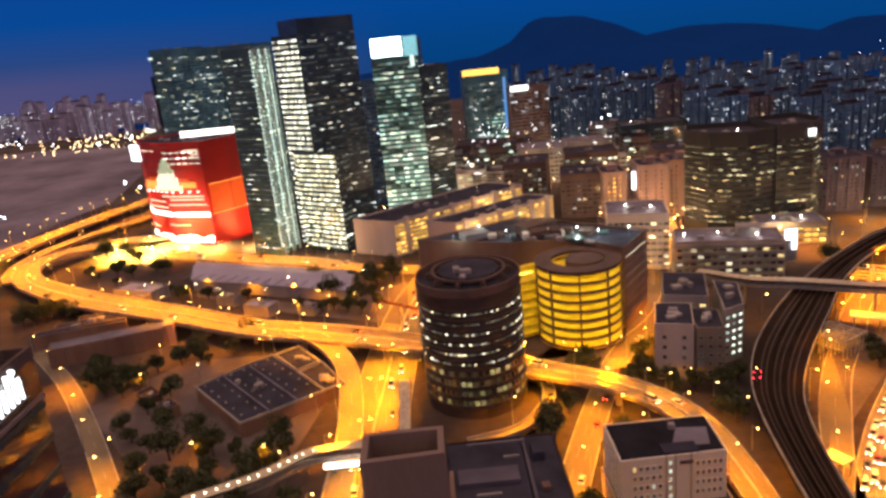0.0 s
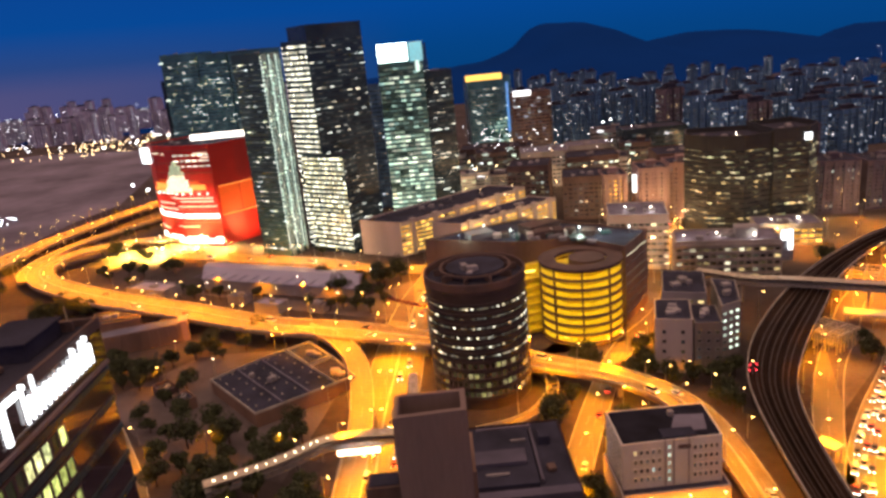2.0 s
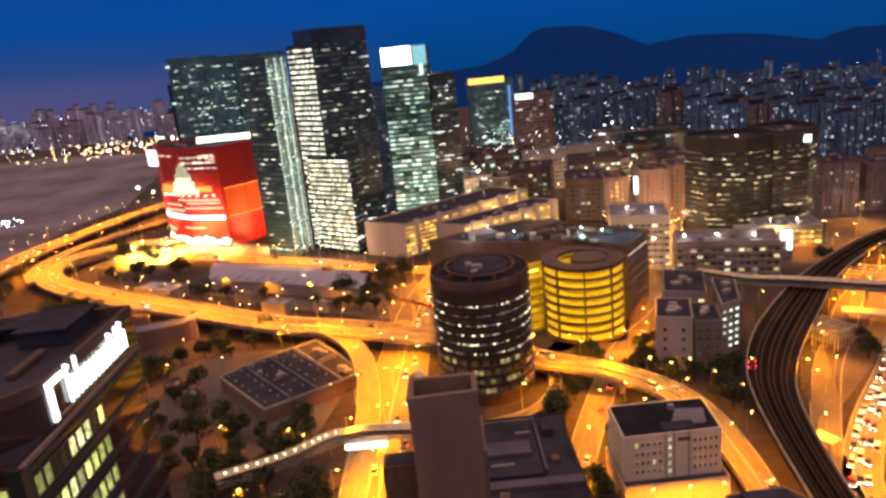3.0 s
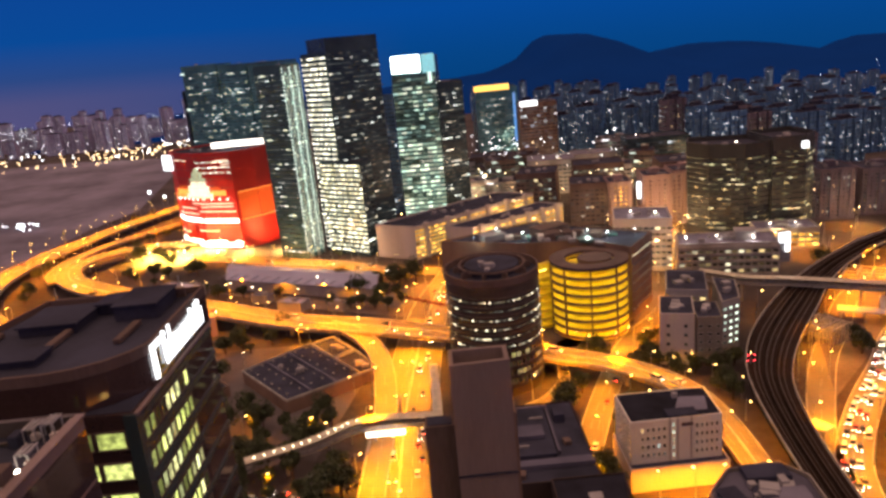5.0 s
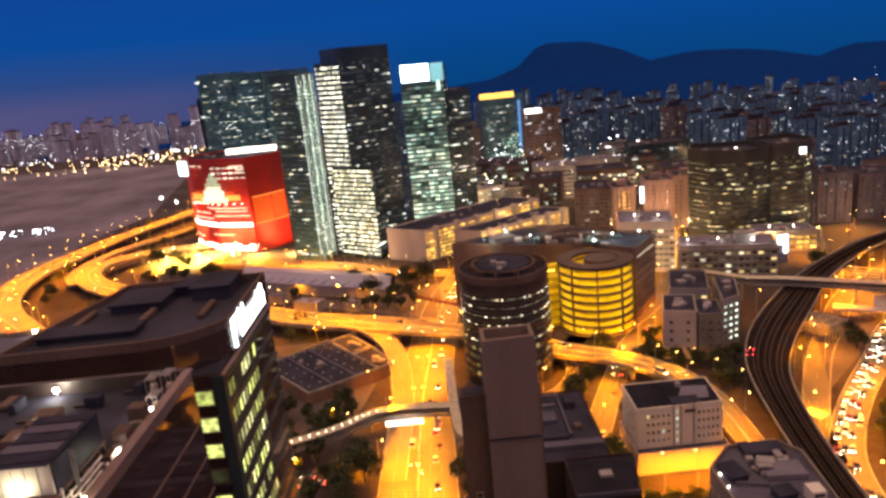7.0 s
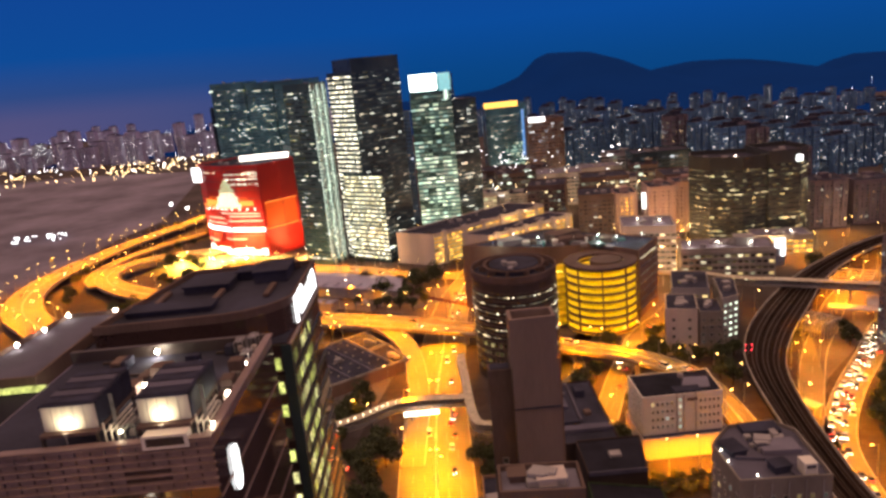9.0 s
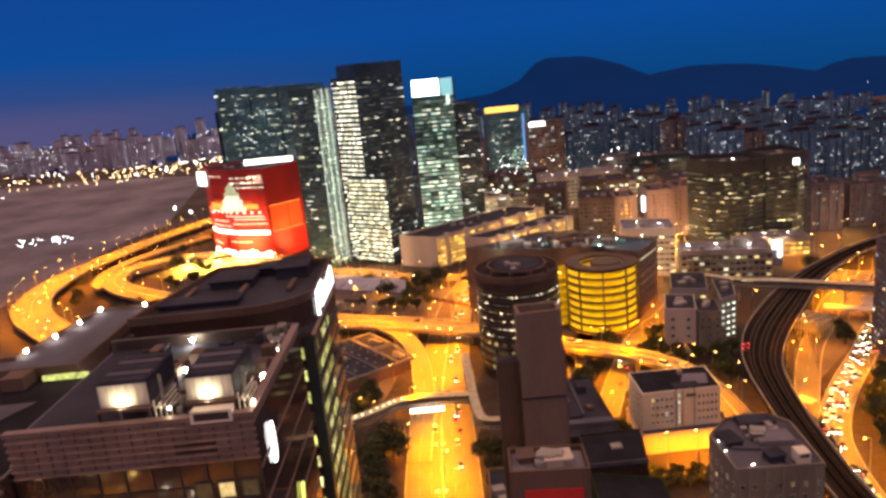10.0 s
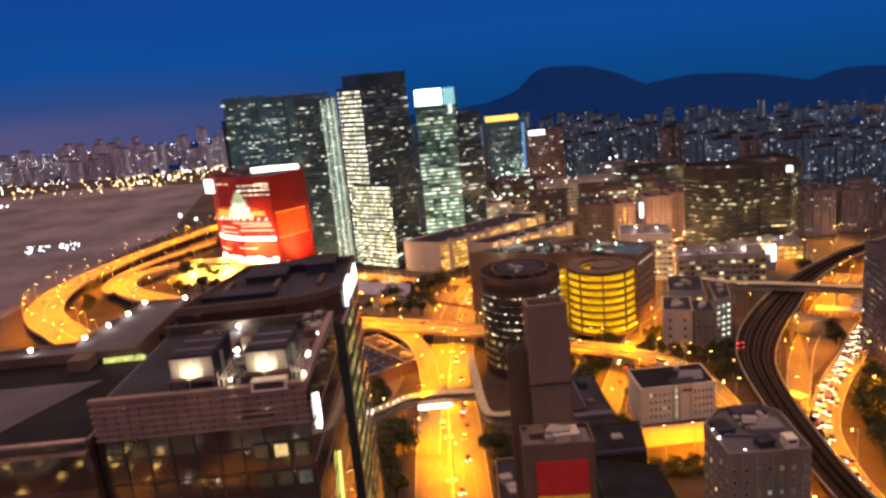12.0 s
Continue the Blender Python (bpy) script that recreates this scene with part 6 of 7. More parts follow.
for f in (0.43, 0.515, 0.665):
    q = a_.lerp(c_, f)
    part("pilaster", box(bmesh.new(), q.x - 0.18, q.x + 0.18, q.y - 0.35, q.y, 8, 22.4), "concrete", b)
part("name_panel", box(bmesh.new(), 54.8, 58.2, 157.9, 158.2, 19.6, 20.6), "dark_concrete", b)
part("roof_patch", prism(bmesh.new(), [(54, 162), (64, 162), (66, 170), (58, 171)], 22.14, 22.2), "roof_light", b)
part("roof_step", box(bmesh.new(), 51, 60, 158.8, 163, 22.13, 22.9), "roof", b)
part("water_tank", box(bmesh.new(), 56, 57.6, 170, 171.6, 22.2, 23.8, 0, 0.1), "grey_wall", b)
b = block("podium", "blank podium wall washed in yellow street light", [(38.8, 155.6), (68.6, 156.2), (69, 177), (38.8, 177)], 0, 7.9, "pale_wall", clutter=0, parapet=0)
# lamps added to wash the podium wall; no lanterns are seen here
for x in (44, 54, 63):
    copy_thing(LAMP_LIT, Matrix.Translation((x, 144.5, 1.0)) @ Matrix.Rotation(radians(90), 4, "Z"))

# housing block at the rail line
rp = [(41, 84), (62, 83), (64, 104), (60, 110), (48, 109), (41, 101)]
b = block("housing_block", "grey housing block with a cluttered roof", rp, 0, 36.5, "housing_wall", roof="roof_terrace", clutter=6, seed=90)
roof_clutter(b, inset(rp, 1.5), 36.63, 4, 191, (0.8, 2.0), "grey_wall", (0.6, 1.4))
roof_clutter(b, inset(rp, 1.5), 36.63, 5, 192, (1.2, 4.0), "roof", (0.6, 1.6))
for e, bays in ((5, 5), (0, 7)):
    window_parts(list(pane_cells(rp[e], rp[(e + 1) % 6], 3, 34, bays, 9, 0.4, 0.4)), "o_res", b, "concrete")
part("lift_house", box(bmesh.new(), 50.5, 60, 103.5, 108.6, 36.6, 38.1, -3, 0.08), "roof", b)
part("roof_slab", box(bmesh.new(), 51.5, 60.5, 94, 100, 36.6, 38.0, -4, 0.08), "roof_light", b, "pale grey raised slab")
part("stair_hut", box(bmesh.new(), 56.2, 59.3, 84.4, 88, 36.6, 39.8, 0, 0.06), "white_wall", b, "small white stair hut")
part("hut_window", box(bmesh.new(), 56.7, 58.8, 84.3, 84.4, 38.6, 39.3), "roof", b)
plant_room(b, 45, 98, 4, 6, 36.6, 1.3, "roof", 10)
plant_room(b, 52, 88, 4, 3.5, 36.6, 1.8, "roof", 8)
part("duct", box(bmesh.new(), 44, 51, 93, 93.8, 36.63, 37.4, -14, 0.08), "roof_terrace", b)
part("duct", box(bmesh.new(), 53.6, 54.4, 84.5, 92, 36.63, 37.3, 6, 0.08), "roof_terrace", b)
for x, z in ((44, 4), (48, 4), (52, 4), (56, 4), (60, 4)):
    part("drain_pipe", box(bmesh.new(), x - 0.1, x + 0.1, 82.9, 83.2, z, 36.4), "grey_wall", b)
mast_lamp(42.2, 98, 36.6, 0.3, 25, r=0.18)
mast_lamp(42.0, 93, 36.6, 0.3, 25, r=0.18)
mast_lamp(46, 86, 36.6, 0.3, 25, r=0.18)
b = block("east_tower", "tall mauve housing tower beside the arterial road", [(159, 206), (185, 200), (191, 226), (165, 232)], 0, 48, "far_wall_warm", sheets=[(0, 9, 14, 0.35, 0.4, "w_far2", 2, 2), (3, 8, 14, 0.35, 0.4, "w_far2", 2, 2)], clutter=3, seed=91)

# ---- bridges and small structures ----
def covered_bridge(name, label, pts, w, post_every, lights=True):
    line = smooth_line([(*p, w) for p in pts], 3.0)
    f = thing(name, (pts[0][0], pts[0][1], 0), label, "footbridge")
    raw_part("deck", *strip(line, -1, 1, -0.6, 0, True), "concrete", f)
    for sd in (-1, 1):
        raw_part("railing", *edge_strip(line, sd, -0.12, 0, 0.004, 1.15), "galv", f)
    raw_part("canopy", *strip(line, -1.1, 1.1, 2.9, 3.1, True), "steel", f)
    if lights:
        for sd in (-0.75, 0.75):
            for i in range(1, len(line) - 1):
                q = line[i]
                if q.x > -46:
                    continue
                part("canopy_light", box(bmesh.new(), q.x - 0.22, q.x + 0.22, q.y - 0.16, q.y + 0.16, q.z + 3.1, q.z + 3.4), "bridge_light", f)
            break
    far = 0
    ss = list(sides(line))
    for (q, s_), (q2, _) in zip(ss, ss[1:]):
        far += (q2 - q).length
        for sd in (-1, 1):
            p0 = (q.x + s_.x * sd * (w / 2 - 0.1), q.y + s_.y * sd * (w / 2 - 0.1))
            if int(far) % 6 < 3:
                part("post", box(bmesh.new(), p0[0] - 0.07, p0[0] + 0.07, p0[1] - 0.07, p0[1] + 0.07, q.z, q.z + 2.9), "galv", f)
        if far > post_every:
            far = 0
            part("pier", box(bmesh.new(), q.x - 0.5, q.x + 0.5, q.y - 0.5, q.y + 0.5, 0, q.z - 0.6, 0, 0.08), "concrete", f)
    return f


f = covered_bridge("footbridge", "covered footbridge across the wide road with a lit banner", [(-82, 178, 7), (-62, 187, 7), (-50, 196, 7), (-44, 198, 7), (-34, 198.6, 7), (-19, 197, 7)], 4.0, 15)
part("lit_banner", box(bmesh.new(), -44, -30, 195.3, 195.6, 4.4, 6.3), "band_white", f, "bright lit banner on the bridge side")
f = covered_bridge("footbridge", "zigzag footbridge stair along the wide road", [(-19.5, 240, 6.8), (-18.5, 215, 6.9), (-18, 195, 6.9), (-16.5, 178, 6.9), (-13, 174, 6.9), (-6, 173.5, 6.9)], 3.2, 18, False)
f = covered_bridge("footbridge", "brown covered footbridge over the railway", [(118, 316, 10), (136, 299, 10), (152, 292, 10), (182, 276, 10), (216, 258, 10), (250, 240, 10)], 4.5, 24, False)


def steel_frame(cx, cy, w, d, h, turn, nx, ny):
    s = thing("steel_gantry", (cx, cy, 0), "open steel frame of pale painted beams", "steel frame", "steel gantries")
    m = Matrix.Translation((cx, cy, 0)) @ Matrix.Rotation(radians(turn), 4, "Z")
    for i in range(nx + 1):
        for j in range(ny + 1):
            p = m @ Vector((-w / 2 + w * i / nx, -d / 2 + d * j / ny, 0))
            part("post", box(bmesh.new(), p.x - 0.22, p.x + 0.22, p.y - 0.22, p.y + 0.22, 0, h, turn), "steel", s)
    for j in range(ny + 1):
        for z in (h * 0.55, h):
            p = m @ Vector((0, -d / 2 + d * j / ny, 0))
            part("beam", box(bmesh.new(), p.x - w / 2 - 0.3, p.x + w / 2 + 0.3, p.y - 0.25, p.y + 0.25, z - 0.3, z + 0.2, turn), "steel", s)
    for i in range(nx + 1):
        p = m @ Vector((-w / 2 + w * i / nx, 0, 0))
        part("cross_beam", box(bmesh.new(), p.x - 0.2, p.x + 0.2, p.y - d / 2, p.y + d / 2, h + 0.2, h + 0.6, turn), "steel", s)


steel_frame(147, 249, 14, 15, 7, -60, 3, 6)
steel_frame(196, 308, 24, 16, 7, -38, 4, 3)
for x, y, w, d_, tn in ((172, 262, 22, 7, -30), (186, 268, 7, 16, -30), (105, 174, 7, 5, -60)):
    c = thing("canopy", (x, y, 0), "flat yellow-lit canopy on columns", "canopy", "lit canopies")
    part("roof", box(bmesh.new(), x - w / 2, x + w / 2, y - d_ / 2, y + d_ / 2, 5.2, 5.8, tn, 0.1), "pale_wall", c)
    m = Matrix.Translation((x, y, 0)) @ Matrix.Rotation(radians(tn), 4, "Z")
    for sx in (-0.42, 0, 0.42):
        for sy in (-0.4, 0.4):
            p = m @ Vector((sx * w, sy * d_, 0))
            part("column", box(bmesh.new(), p.x - 0.2, p.x + 0.2, p.y - 0.2, p.y + 0.2, 0, 5.2), "concrete", c)
for x, y in ((168, 270), (190, 300), (206, 312), (130, 214), (220, 322), (186, 286), (240, 330), (150, 205), (135, 170), (128, 150)):
    copy_thing(LAMP_LIT if y > 255 else LAMP_YARD, Matrix.Translation((x, y, 0)) @ Matrix.Rotation(x, 4, "Z"))
# the tower crane's red jib lies beyond the flyover
c = thing("crane_jib", (-22, 318, 0), "dark red lattice crane jib lying beside the flyover", "crane")
for o in (-0.8, 0.8):
    part("chord", box(bmesh.new(), -37 + o, -9 + o, 318.6, 319, 9, 9.4, -42), "crane_red", c)
for k in range(11):
    q = Vector((-33.4, 328.2)).lerp(Vector((-12.6, 309.4)), k / 10)
    part("lattice", box(bmesh.new(), q.x - 1.0, q.x + 1.0, q.y - 0.12, q.y + 0.12, 9.4, 10.2, 30 if k % 2 else -70), "crane_red", c)
part("trestle", box(bmesh.new(), -23.5, -22.5, 318, 319, 0, 9), "steel", c)
# red tail lamps of a train on the viaduct; mast and backboard are added
s = thing("rail_signal", (101.2, 216.5, 8), "four red train tail lamps on an added mast", "signal")
part("mast", box(bmesh.new(), 101.1, 101.3, 216.4, 216.6, 8, 12), "galv", s)
part("backboard", box(bmesh.new(), 99.8, 102.6, 216.62, 216.75, 9.0, 12.2), "dark_steel", s)
for dx in (-1.2, 1.2):
    for dz in (0, 2.2):
        bm = bmesh.new()
        bmesh.ops.create_uvsphere(bm, u_segments=8, v_segments=5, radius=0.26, matrix=Matrix.Translation((101.2 + dx, 216.3, 9.4 + dz)))
        part("lamp", bm, "train_tail_red", s)
# rails
t = thing("rail_track", (107, 215, 8), "steel rails laid along the viaduct", "railway track", kind="structure")
for o in (-0.62, -0.40, -0.10, 0.12, 0.42, 0.62):
    raw_part("rail", *strip(RAIL, o - 0.02, o + 0.02, 0.01, 0.18, True), "dark_steel", t)
raw_part("noise_wall", *strip(RAIL, -0.26, -0.22, 0.01, 1.3, True), "rail_deck", t)
raw_part("noise_wall", *strip(RAIL, 0.26, 0.30, 0.01, 1.3, True), "rail_deck", t)

# ---- trees ----
def tree(name, r, h, seed, leaves=1100):
    """A tapered trunk with limbs and a crown of small leaf clumps in uneven lobes."""
    rng = random.Random(seed)
    t = thing(name, (0, 0, 0), "dark leafy street tree with an uneven crown", "tree", "trees")
    bm = bmesh.new()
    bmesh.ops.create_cone(bm, cap_ends=True, segments=7, radius1=0.35, radius2=0.16, depth=h * 0.6, matrix=Matrix.Translation((0, 0, h * 0.3)))
    for k in range(5):
        a = k * 1.26 + rng.random()
        e = Vector((math.cos(a) * r * 0.55, math.sin(a) * r * 0.55, h * 0.72))
        s_ = Vector((0, 0, h * 0.38))
        d = e - s_
        bmesh.ops.create_cone(bm, cap_ends=True, segments=5, radius1=0.14, radius2=0.05, depth=d.length,
                              matrix=Matrix.Translation((s_ + e) / 2) @ d.to_track_quat("Z", "Y").to_matrix().to_4x4())
    part("trunk", bm, "bark", t)
    lobes = [(Vector((rng.uniform(-0.5, 0.5) * r, rng.uniform(-0.5, 0.5) * r, h * rng.uniform(0.5, 0.85))), r * rng.uniform(0.35, 0.6)) for _ in range(8)]
    verts, faces = [], []
    for _ in range(leaves):
        c, lr = rng.choice(lobes)
        v = Vector((rng.gauss(0, 1), rng.gauss(0, 1), rng.gauss(0, 0.8))).normalized() * lr * rng.uniform(0.6, 1.05)
        p = c + v
        q = Vector((rng.gauss(0, 1), rng.gauss(0, 1), rng.gauss(0, 1))).normalized()
        w = q.orthogonal().normalized() * rng.uniform(0.25, 0.55)
        u = q.cross(w).normalized() * rng.uniform(0.25, 0.5)
        k = len(verts)
        verts += [tuple(p - w), tuple(p + u), tuple(p + w), tuple(p - u)]
        faces.append((k, k + 1, k + 2, k + 3))
    raw_part("crown", verts, faces, "leaf", t, kind="stuff")
    return t


TREES = [tree("tree", 4.5, 9, 1), tree("tree", 6, 11, 2, 1500), tree("tree", 3.2, 7, 3, 800)]
for t_, p in zip(TREES, ((-114, 299), (-96, 315), (-104, 312))):
    t_.location = (*p, 0)
SPOTS = [(-52, 182), (-56, 174), (-50, 166), (-58, 160), (-54, 150), (-62, 168), (-66, 156), (-60, 142), (-52, 138), (-68, 180), (-74, 170), (-70, 144), (-56, 128), (-64, 120), (-78, 158), (-84, 172), (-88, 184), (-52, 116), (-15, 142), (-13, 152), (-16, 160), (-12, 136), (132, 176), (128, 180), (134, 186), (140, 170), (136, 150), (142, 160), (146, 168), (152, 232), (156, 238), (148, 244), (-118, 304), (-110, 293), (-122, 296), (-90, 318), (-84, 312), (-76, 311), (-100, 302), (-112, 244), (-108, 236), (-120, 252), (-116, 262), (-96, 232), (-92, 224), (-86, 216), (-101, 216),
         (-110, 208), (-116, 214), (-98, 200), (-90, 196), (-104, 194), (-84, 204), (-72, 205), (-66, 214), (-72, 196), (-120, 232), (-62, 222), (-58, 212), (-118, 198), (-126, 240), (-80, 190),
         (-75, 394), (-60, 372), (-52, 378), (-45, 386), (-38, 376), (-48, 368), (-62, 362), (-29, 380), (-44, 336), (-52, 340), (-58, 345), (-36, 345), (-40, 356), (-50, 354), (-66, 346), (-78, 350), (-111, 405 - 30), (-133, 380), (-163, 400), (-150, 385),
         (-200, 440), (-212, 446), (-190, 450), (-222, 440), (-232, 450), (-205, 425), (-180, 440), (-215, 460), (-240, 384), (-232, 392), (-226, 380), (-216, 378), (-206, 372), (-222, 398 - 26),
         (-66, 424), (-74, 428), (-84, 450), (-92, 452), (-56, 428), (-40, 418), (-120, 462), (-130, 470),
         (44, 250), (42, 240), (38, 228), (46, 244), (40, 218), (44, 208), (64, 236), (60, 240), (56, 240), (62, 228), (84, 228), (90, 226), (96, 228), (102, 232), (104, 238), (76, 230), (70, 236), (73, 246),
         (90, 205), (86, 212), (92, 216), (84, 190), (87, 178), (150, 240), (146, 232), (154, 244), (160, 246), (142, 226), (130, 196), (126, 204), (118, 188), (134, 168), (130, 160), (126, 152), (138, 176), (142, 184), (124, 142), (132, 150), (118, 130), (122, 136), (116, 120), (126, 128), (136, 160), (128, 168),
         (112, 110), (118, 112), (170, 300), (178, 314), (188, 330), (196, 342), (70, 300), (108, 320), (112, 330), (-300, 640), (-290, 655), (-215, 640), (-205, 620), (-240, 600), (-250, 580), (-258, 560), (-262, 545), (-290, 430), (-300, 445), (-306, 470), (-308, 490), (-285, 415)]
SPOTS += [(136, 211), (141, 216), (133, 206), (119, 186), (121, 192), (138, 207), (-241, 497), (-231, 506), (-214, 514), (-201, 506), (-221, 489), (-246, 508), (-190, 496), (-209, 478), (120, 152), (123, 160), (118, 143), (116, 134), (114, 126), (127, 166), (131, 173), (136, 181), (143, 189), (149, 197), (122, 170), (128, 178), (112, 118), (124, 150), (130, 164)]
rng = random.Random(8)
SPOTS += [(q.x + sd * o.x * k, q.y + sd * o.y * k) for q, o in list(sides(EAST))[8:30] for sd in (-1, 1) for k in (8.5 + 4 * rng.random(),) if rng.random() < 0.75]
SPOTS += [(q.x + rng.uniform(8.5, 17), q.y + rng.uniform(-2, 2)) for q in KWUN[14:34] for _ in range(2)] + [(q.x - rng.uniform(8.5, 11), q.y + rng.uniform(-2, 2)) for q in KWUN[20:34] if rng.random() < 0.5]
SPOTS += [(-58 - 66 * rng.random(), 160 + 62 * rng.random()) for _ in range(20)] + [(-128 - 34 * rng.random(), 268 + 36 * rng.random()) for _ in range(14)] + [(-236 + 40 * rng.random(), 366 + 14 * rng.random()) for _ in range(8)]
LINES = [(q.x, q.y, q.w / 2 + 2.5) for ln in (KWUN, SIDE, MAIN, EAST, OLD, NORTH, RAIL) for q in ln]
LINES += [(74, 196, 9), (77.5, 176, 9), (66, 213, 9), (58, 221, 9), (50, 229, 9), (40, 236, 9), (77.5, 186, 9), (70, 205, 9), (7.5, 243, 22), (9, 157, 20), (53, 167, 18), (56, 287, 20)]
for x, y in SPOTS:
    if any(abs(x - a) < w and abs(y - c) < w for a, c, w in LINES):
        continue
    k = rng.uniform(0.75, 1.25)
    copy_thing(rng.choice(TREES), Matrix.Translation((x + rng.uniform(-1, 1), y + rng.uniform(-1, 1), 0)) @ Matrix.Rotation(rng.uniform(0, 6), 4, "Z") @ Matrix.Diagonal((k, k, k * rng.uniform(0.85, 1.15), 1)))

for k in range(15):
    copy_thing(TREES[2], Matrix.Translation((34 + 2.2 * k, 134.5 + 2.6 * (k % 3), 0)) @ Matrix.Rotation(k * 2.1, 4, "Z") @ Matrix.Diagonal((0.8, 0.8, 0.52 + 0.1 * (k % 3), 1)))

# ---- lamps in yards and streets ----
for x, y, lit in ((-86, 300, 1), (-80, 296, 0), (-53, 240, 0), (-66, 205, 1), (-58, 200, 0), (-92, 212, 1), (-120, 222, 0), (-132, 300, 1), (-104, 330, 1), (-118, 344, 1), (-130, 352, 0), (-70, 356, 1), (-58, 360, 1),
                  (-46, 345, 1), (-34, 350, 1), (-85, 370, 1), (-110, 378, 1), (-140, 395, 1), (-160, 398, 0), (-195, 408, 1), (-190, 470, 1), (-205, 485, 1), (-230, 490, 1), (-240, 505, 1), (-215, 515, 1), (-195, 505, 1),
                  (74, 228, 0), (88, 220, 0), (93, 205, 0), (88, 190, 0), (46, 262, 1), (80, 270, 1), (60, 255, 1), (84, 232, 1), (104, 224, 1), (-150, 480, 1), (-160, 495, 1), (-130, 490, 1), (-185, 512, 1), (-235, 470, 1)):
    copy_thing((LAMP_PLAZA if y > 484 else LAMP_LIT if y > 462 else LAMP_YARD) if lit else LAMP, Matrix.Translation((x, y, -4.0)) @ Matrix.Rotation(x * 1.7, 4, "Z"))
for x, y in ((-62, 345), (-96, 360), (-126, 372), (-142, 388), (-106, 272), (-50, 200), (106, 262), (103, 270), (-175, 395), (-44, 380)):
    copy_thing(LAMP_WHITE, Matrix.Translation((x, y, -3)) @ Matrix.Rotation(y, 4, "Z"))

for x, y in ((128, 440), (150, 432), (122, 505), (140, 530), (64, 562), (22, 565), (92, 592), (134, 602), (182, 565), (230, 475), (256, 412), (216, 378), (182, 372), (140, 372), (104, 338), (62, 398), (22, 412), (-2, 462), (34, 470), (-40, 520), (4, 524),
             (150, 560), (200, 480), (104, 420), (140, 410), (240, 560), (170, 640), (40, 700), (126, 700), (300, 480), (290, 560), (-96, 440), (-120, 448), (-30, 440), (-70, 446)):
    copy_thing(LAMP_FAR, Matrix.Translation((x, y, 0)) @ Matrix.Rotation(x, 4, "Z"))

# lamps added to throw orange light on the viaduct deck and canopy
for x, y in ((133, 282), (205, 352), (137, 242), (118, 214), (109, 168)):
    copy_thing(LAMP_YARD, Matrix.Translation((x, y, 0)) @ Matrix.Rotation(radians(-40), 4, "Z"))
# lamps added to lift the dark ground, not set where lamps are seen
for x, y in ((60, 202), (55, 216), (32, 140), (31, 120), (4, 126), (-128, 272)):
    copy_thing(LAMP_YARD, Matrix.Translation((x, y, -3)) @ Matrix.Rotation(x, 4, "Z"))
for x, y in ((216, 328), (240, 344), (266, 362), (292, 376), (252, 318), (282, 338), (312, 356), (226, 366), (262, 386), (302, 402), (250, 404), (200, 362)):
    copy_thing(LAMP_LIT, Matrix.Translation((x, y, 0)) @ Matrix.Rotation(y, 4, "Z"))
# white lamps on roofs and decks
for x, y, z in ((186, 384, 12.2), (200, 381, 12.2), (120, 340, 21.2), (136, 338, 21.2), (152, 330, 21.2), (100, 375, 30.2), (112, 368, 30.2), (178, 415, 58.2), (30, 590, 20.2), (170, 612, 41.2)):
    mast_lamp(x, y, z, 2.2, 900)

# ---- vehicles ----
def car(name, label, paint, L=4.4, W=1.8, H=1.45, tall=0.0):
    c = thing(name, (0, 0, 0), label, "car" if not tall else "van", "vehicles on the roads")
    bm = bmesh.new()
    box(bm, -W / 2, W / 2, -L / 2, L / 2, 0.3, 0.85 + tall * 0.5, 0, 0.12)
    y0, y1 = (-L * 0.34, L * 0.22) if not tall else (-L * 0.47, L * 0.36)
    box(bm, -W * 0.37, W * 0.37, y0 + 0.42, y1 - 0.72, H + tall, H + tall + 0.04)
    n = len(bm.faces)
    for sx in (-1, 1):
        for sy in (-0.31, 0.31):
            bmesh.ops.create_cone(bm, cap_ends=True, segments=10, radius1=0.32, radius2=0.32, depth=0.22, matrix=Matrix.Translation((sx * (W / 2 - 0.1), sy * L, 0.32)) @ Matrix.Rotation(radians(90), 4, "Y"))
    bm.faces.ensure_lookup_table()
    for f in bm.faces[n:]:
        f.material_index = 1
    body = part("body", bm, paint, c)
    body.data.materials.append(M["tyre"])
    bm = bmesh.new()
    lo = [bm.verts.new(v) for v in ((-W * 0.46, y0, 0.85 + tall * 0.5), (W * 0.46, y0, 0.85 + tall * 0.5), (W * 0.46, y1, 0.85 + tall * 0.5), (-W * 0.46, y1, 0.85 + tall * 0.5))]
    hi = [bm.verts.new(v) for v in ((-W * 0.38, y0 + 0.4, H + tall), (W * 0.38, y0 + 0.4, H + tall), (W * 0.38, y1 - 0.7, H + tall), (-W * 0.38, y1 - 0.7, H + tall))]
    bm.faces.new(hi)
    for i in range(4):
        bm.faces.new((lo[i], lo[(i + 1) % 4], hi[(i + 1) % 4], hi[i]))
    part("cabin", bm, "glass", c)
    for sx in (-1, 1):
        part("headlight", box(bmesh.new(), sx * W * 0.34 - 0.17, sx * W * 0.34 + 0.17, L / 2 - 0.05, L / 2 + 0.06, 0.52, 0.74, 0, 0.04), "head", body)
        part("tail_light", box(bmesh.new(), sx * W * 0.36 - 0.22, sx * W * 0.36 + 0.22, -L / 2 - 0.05, -L / 2 + 0.05, 0.55, 0.8, 0, 0.03), "tail", body)
    return c


M["car_white"] = surface("white_car_paint", (0.6, 0.6, 0.6), 0.3, scale=0.4, vary=0.1, bump=0)
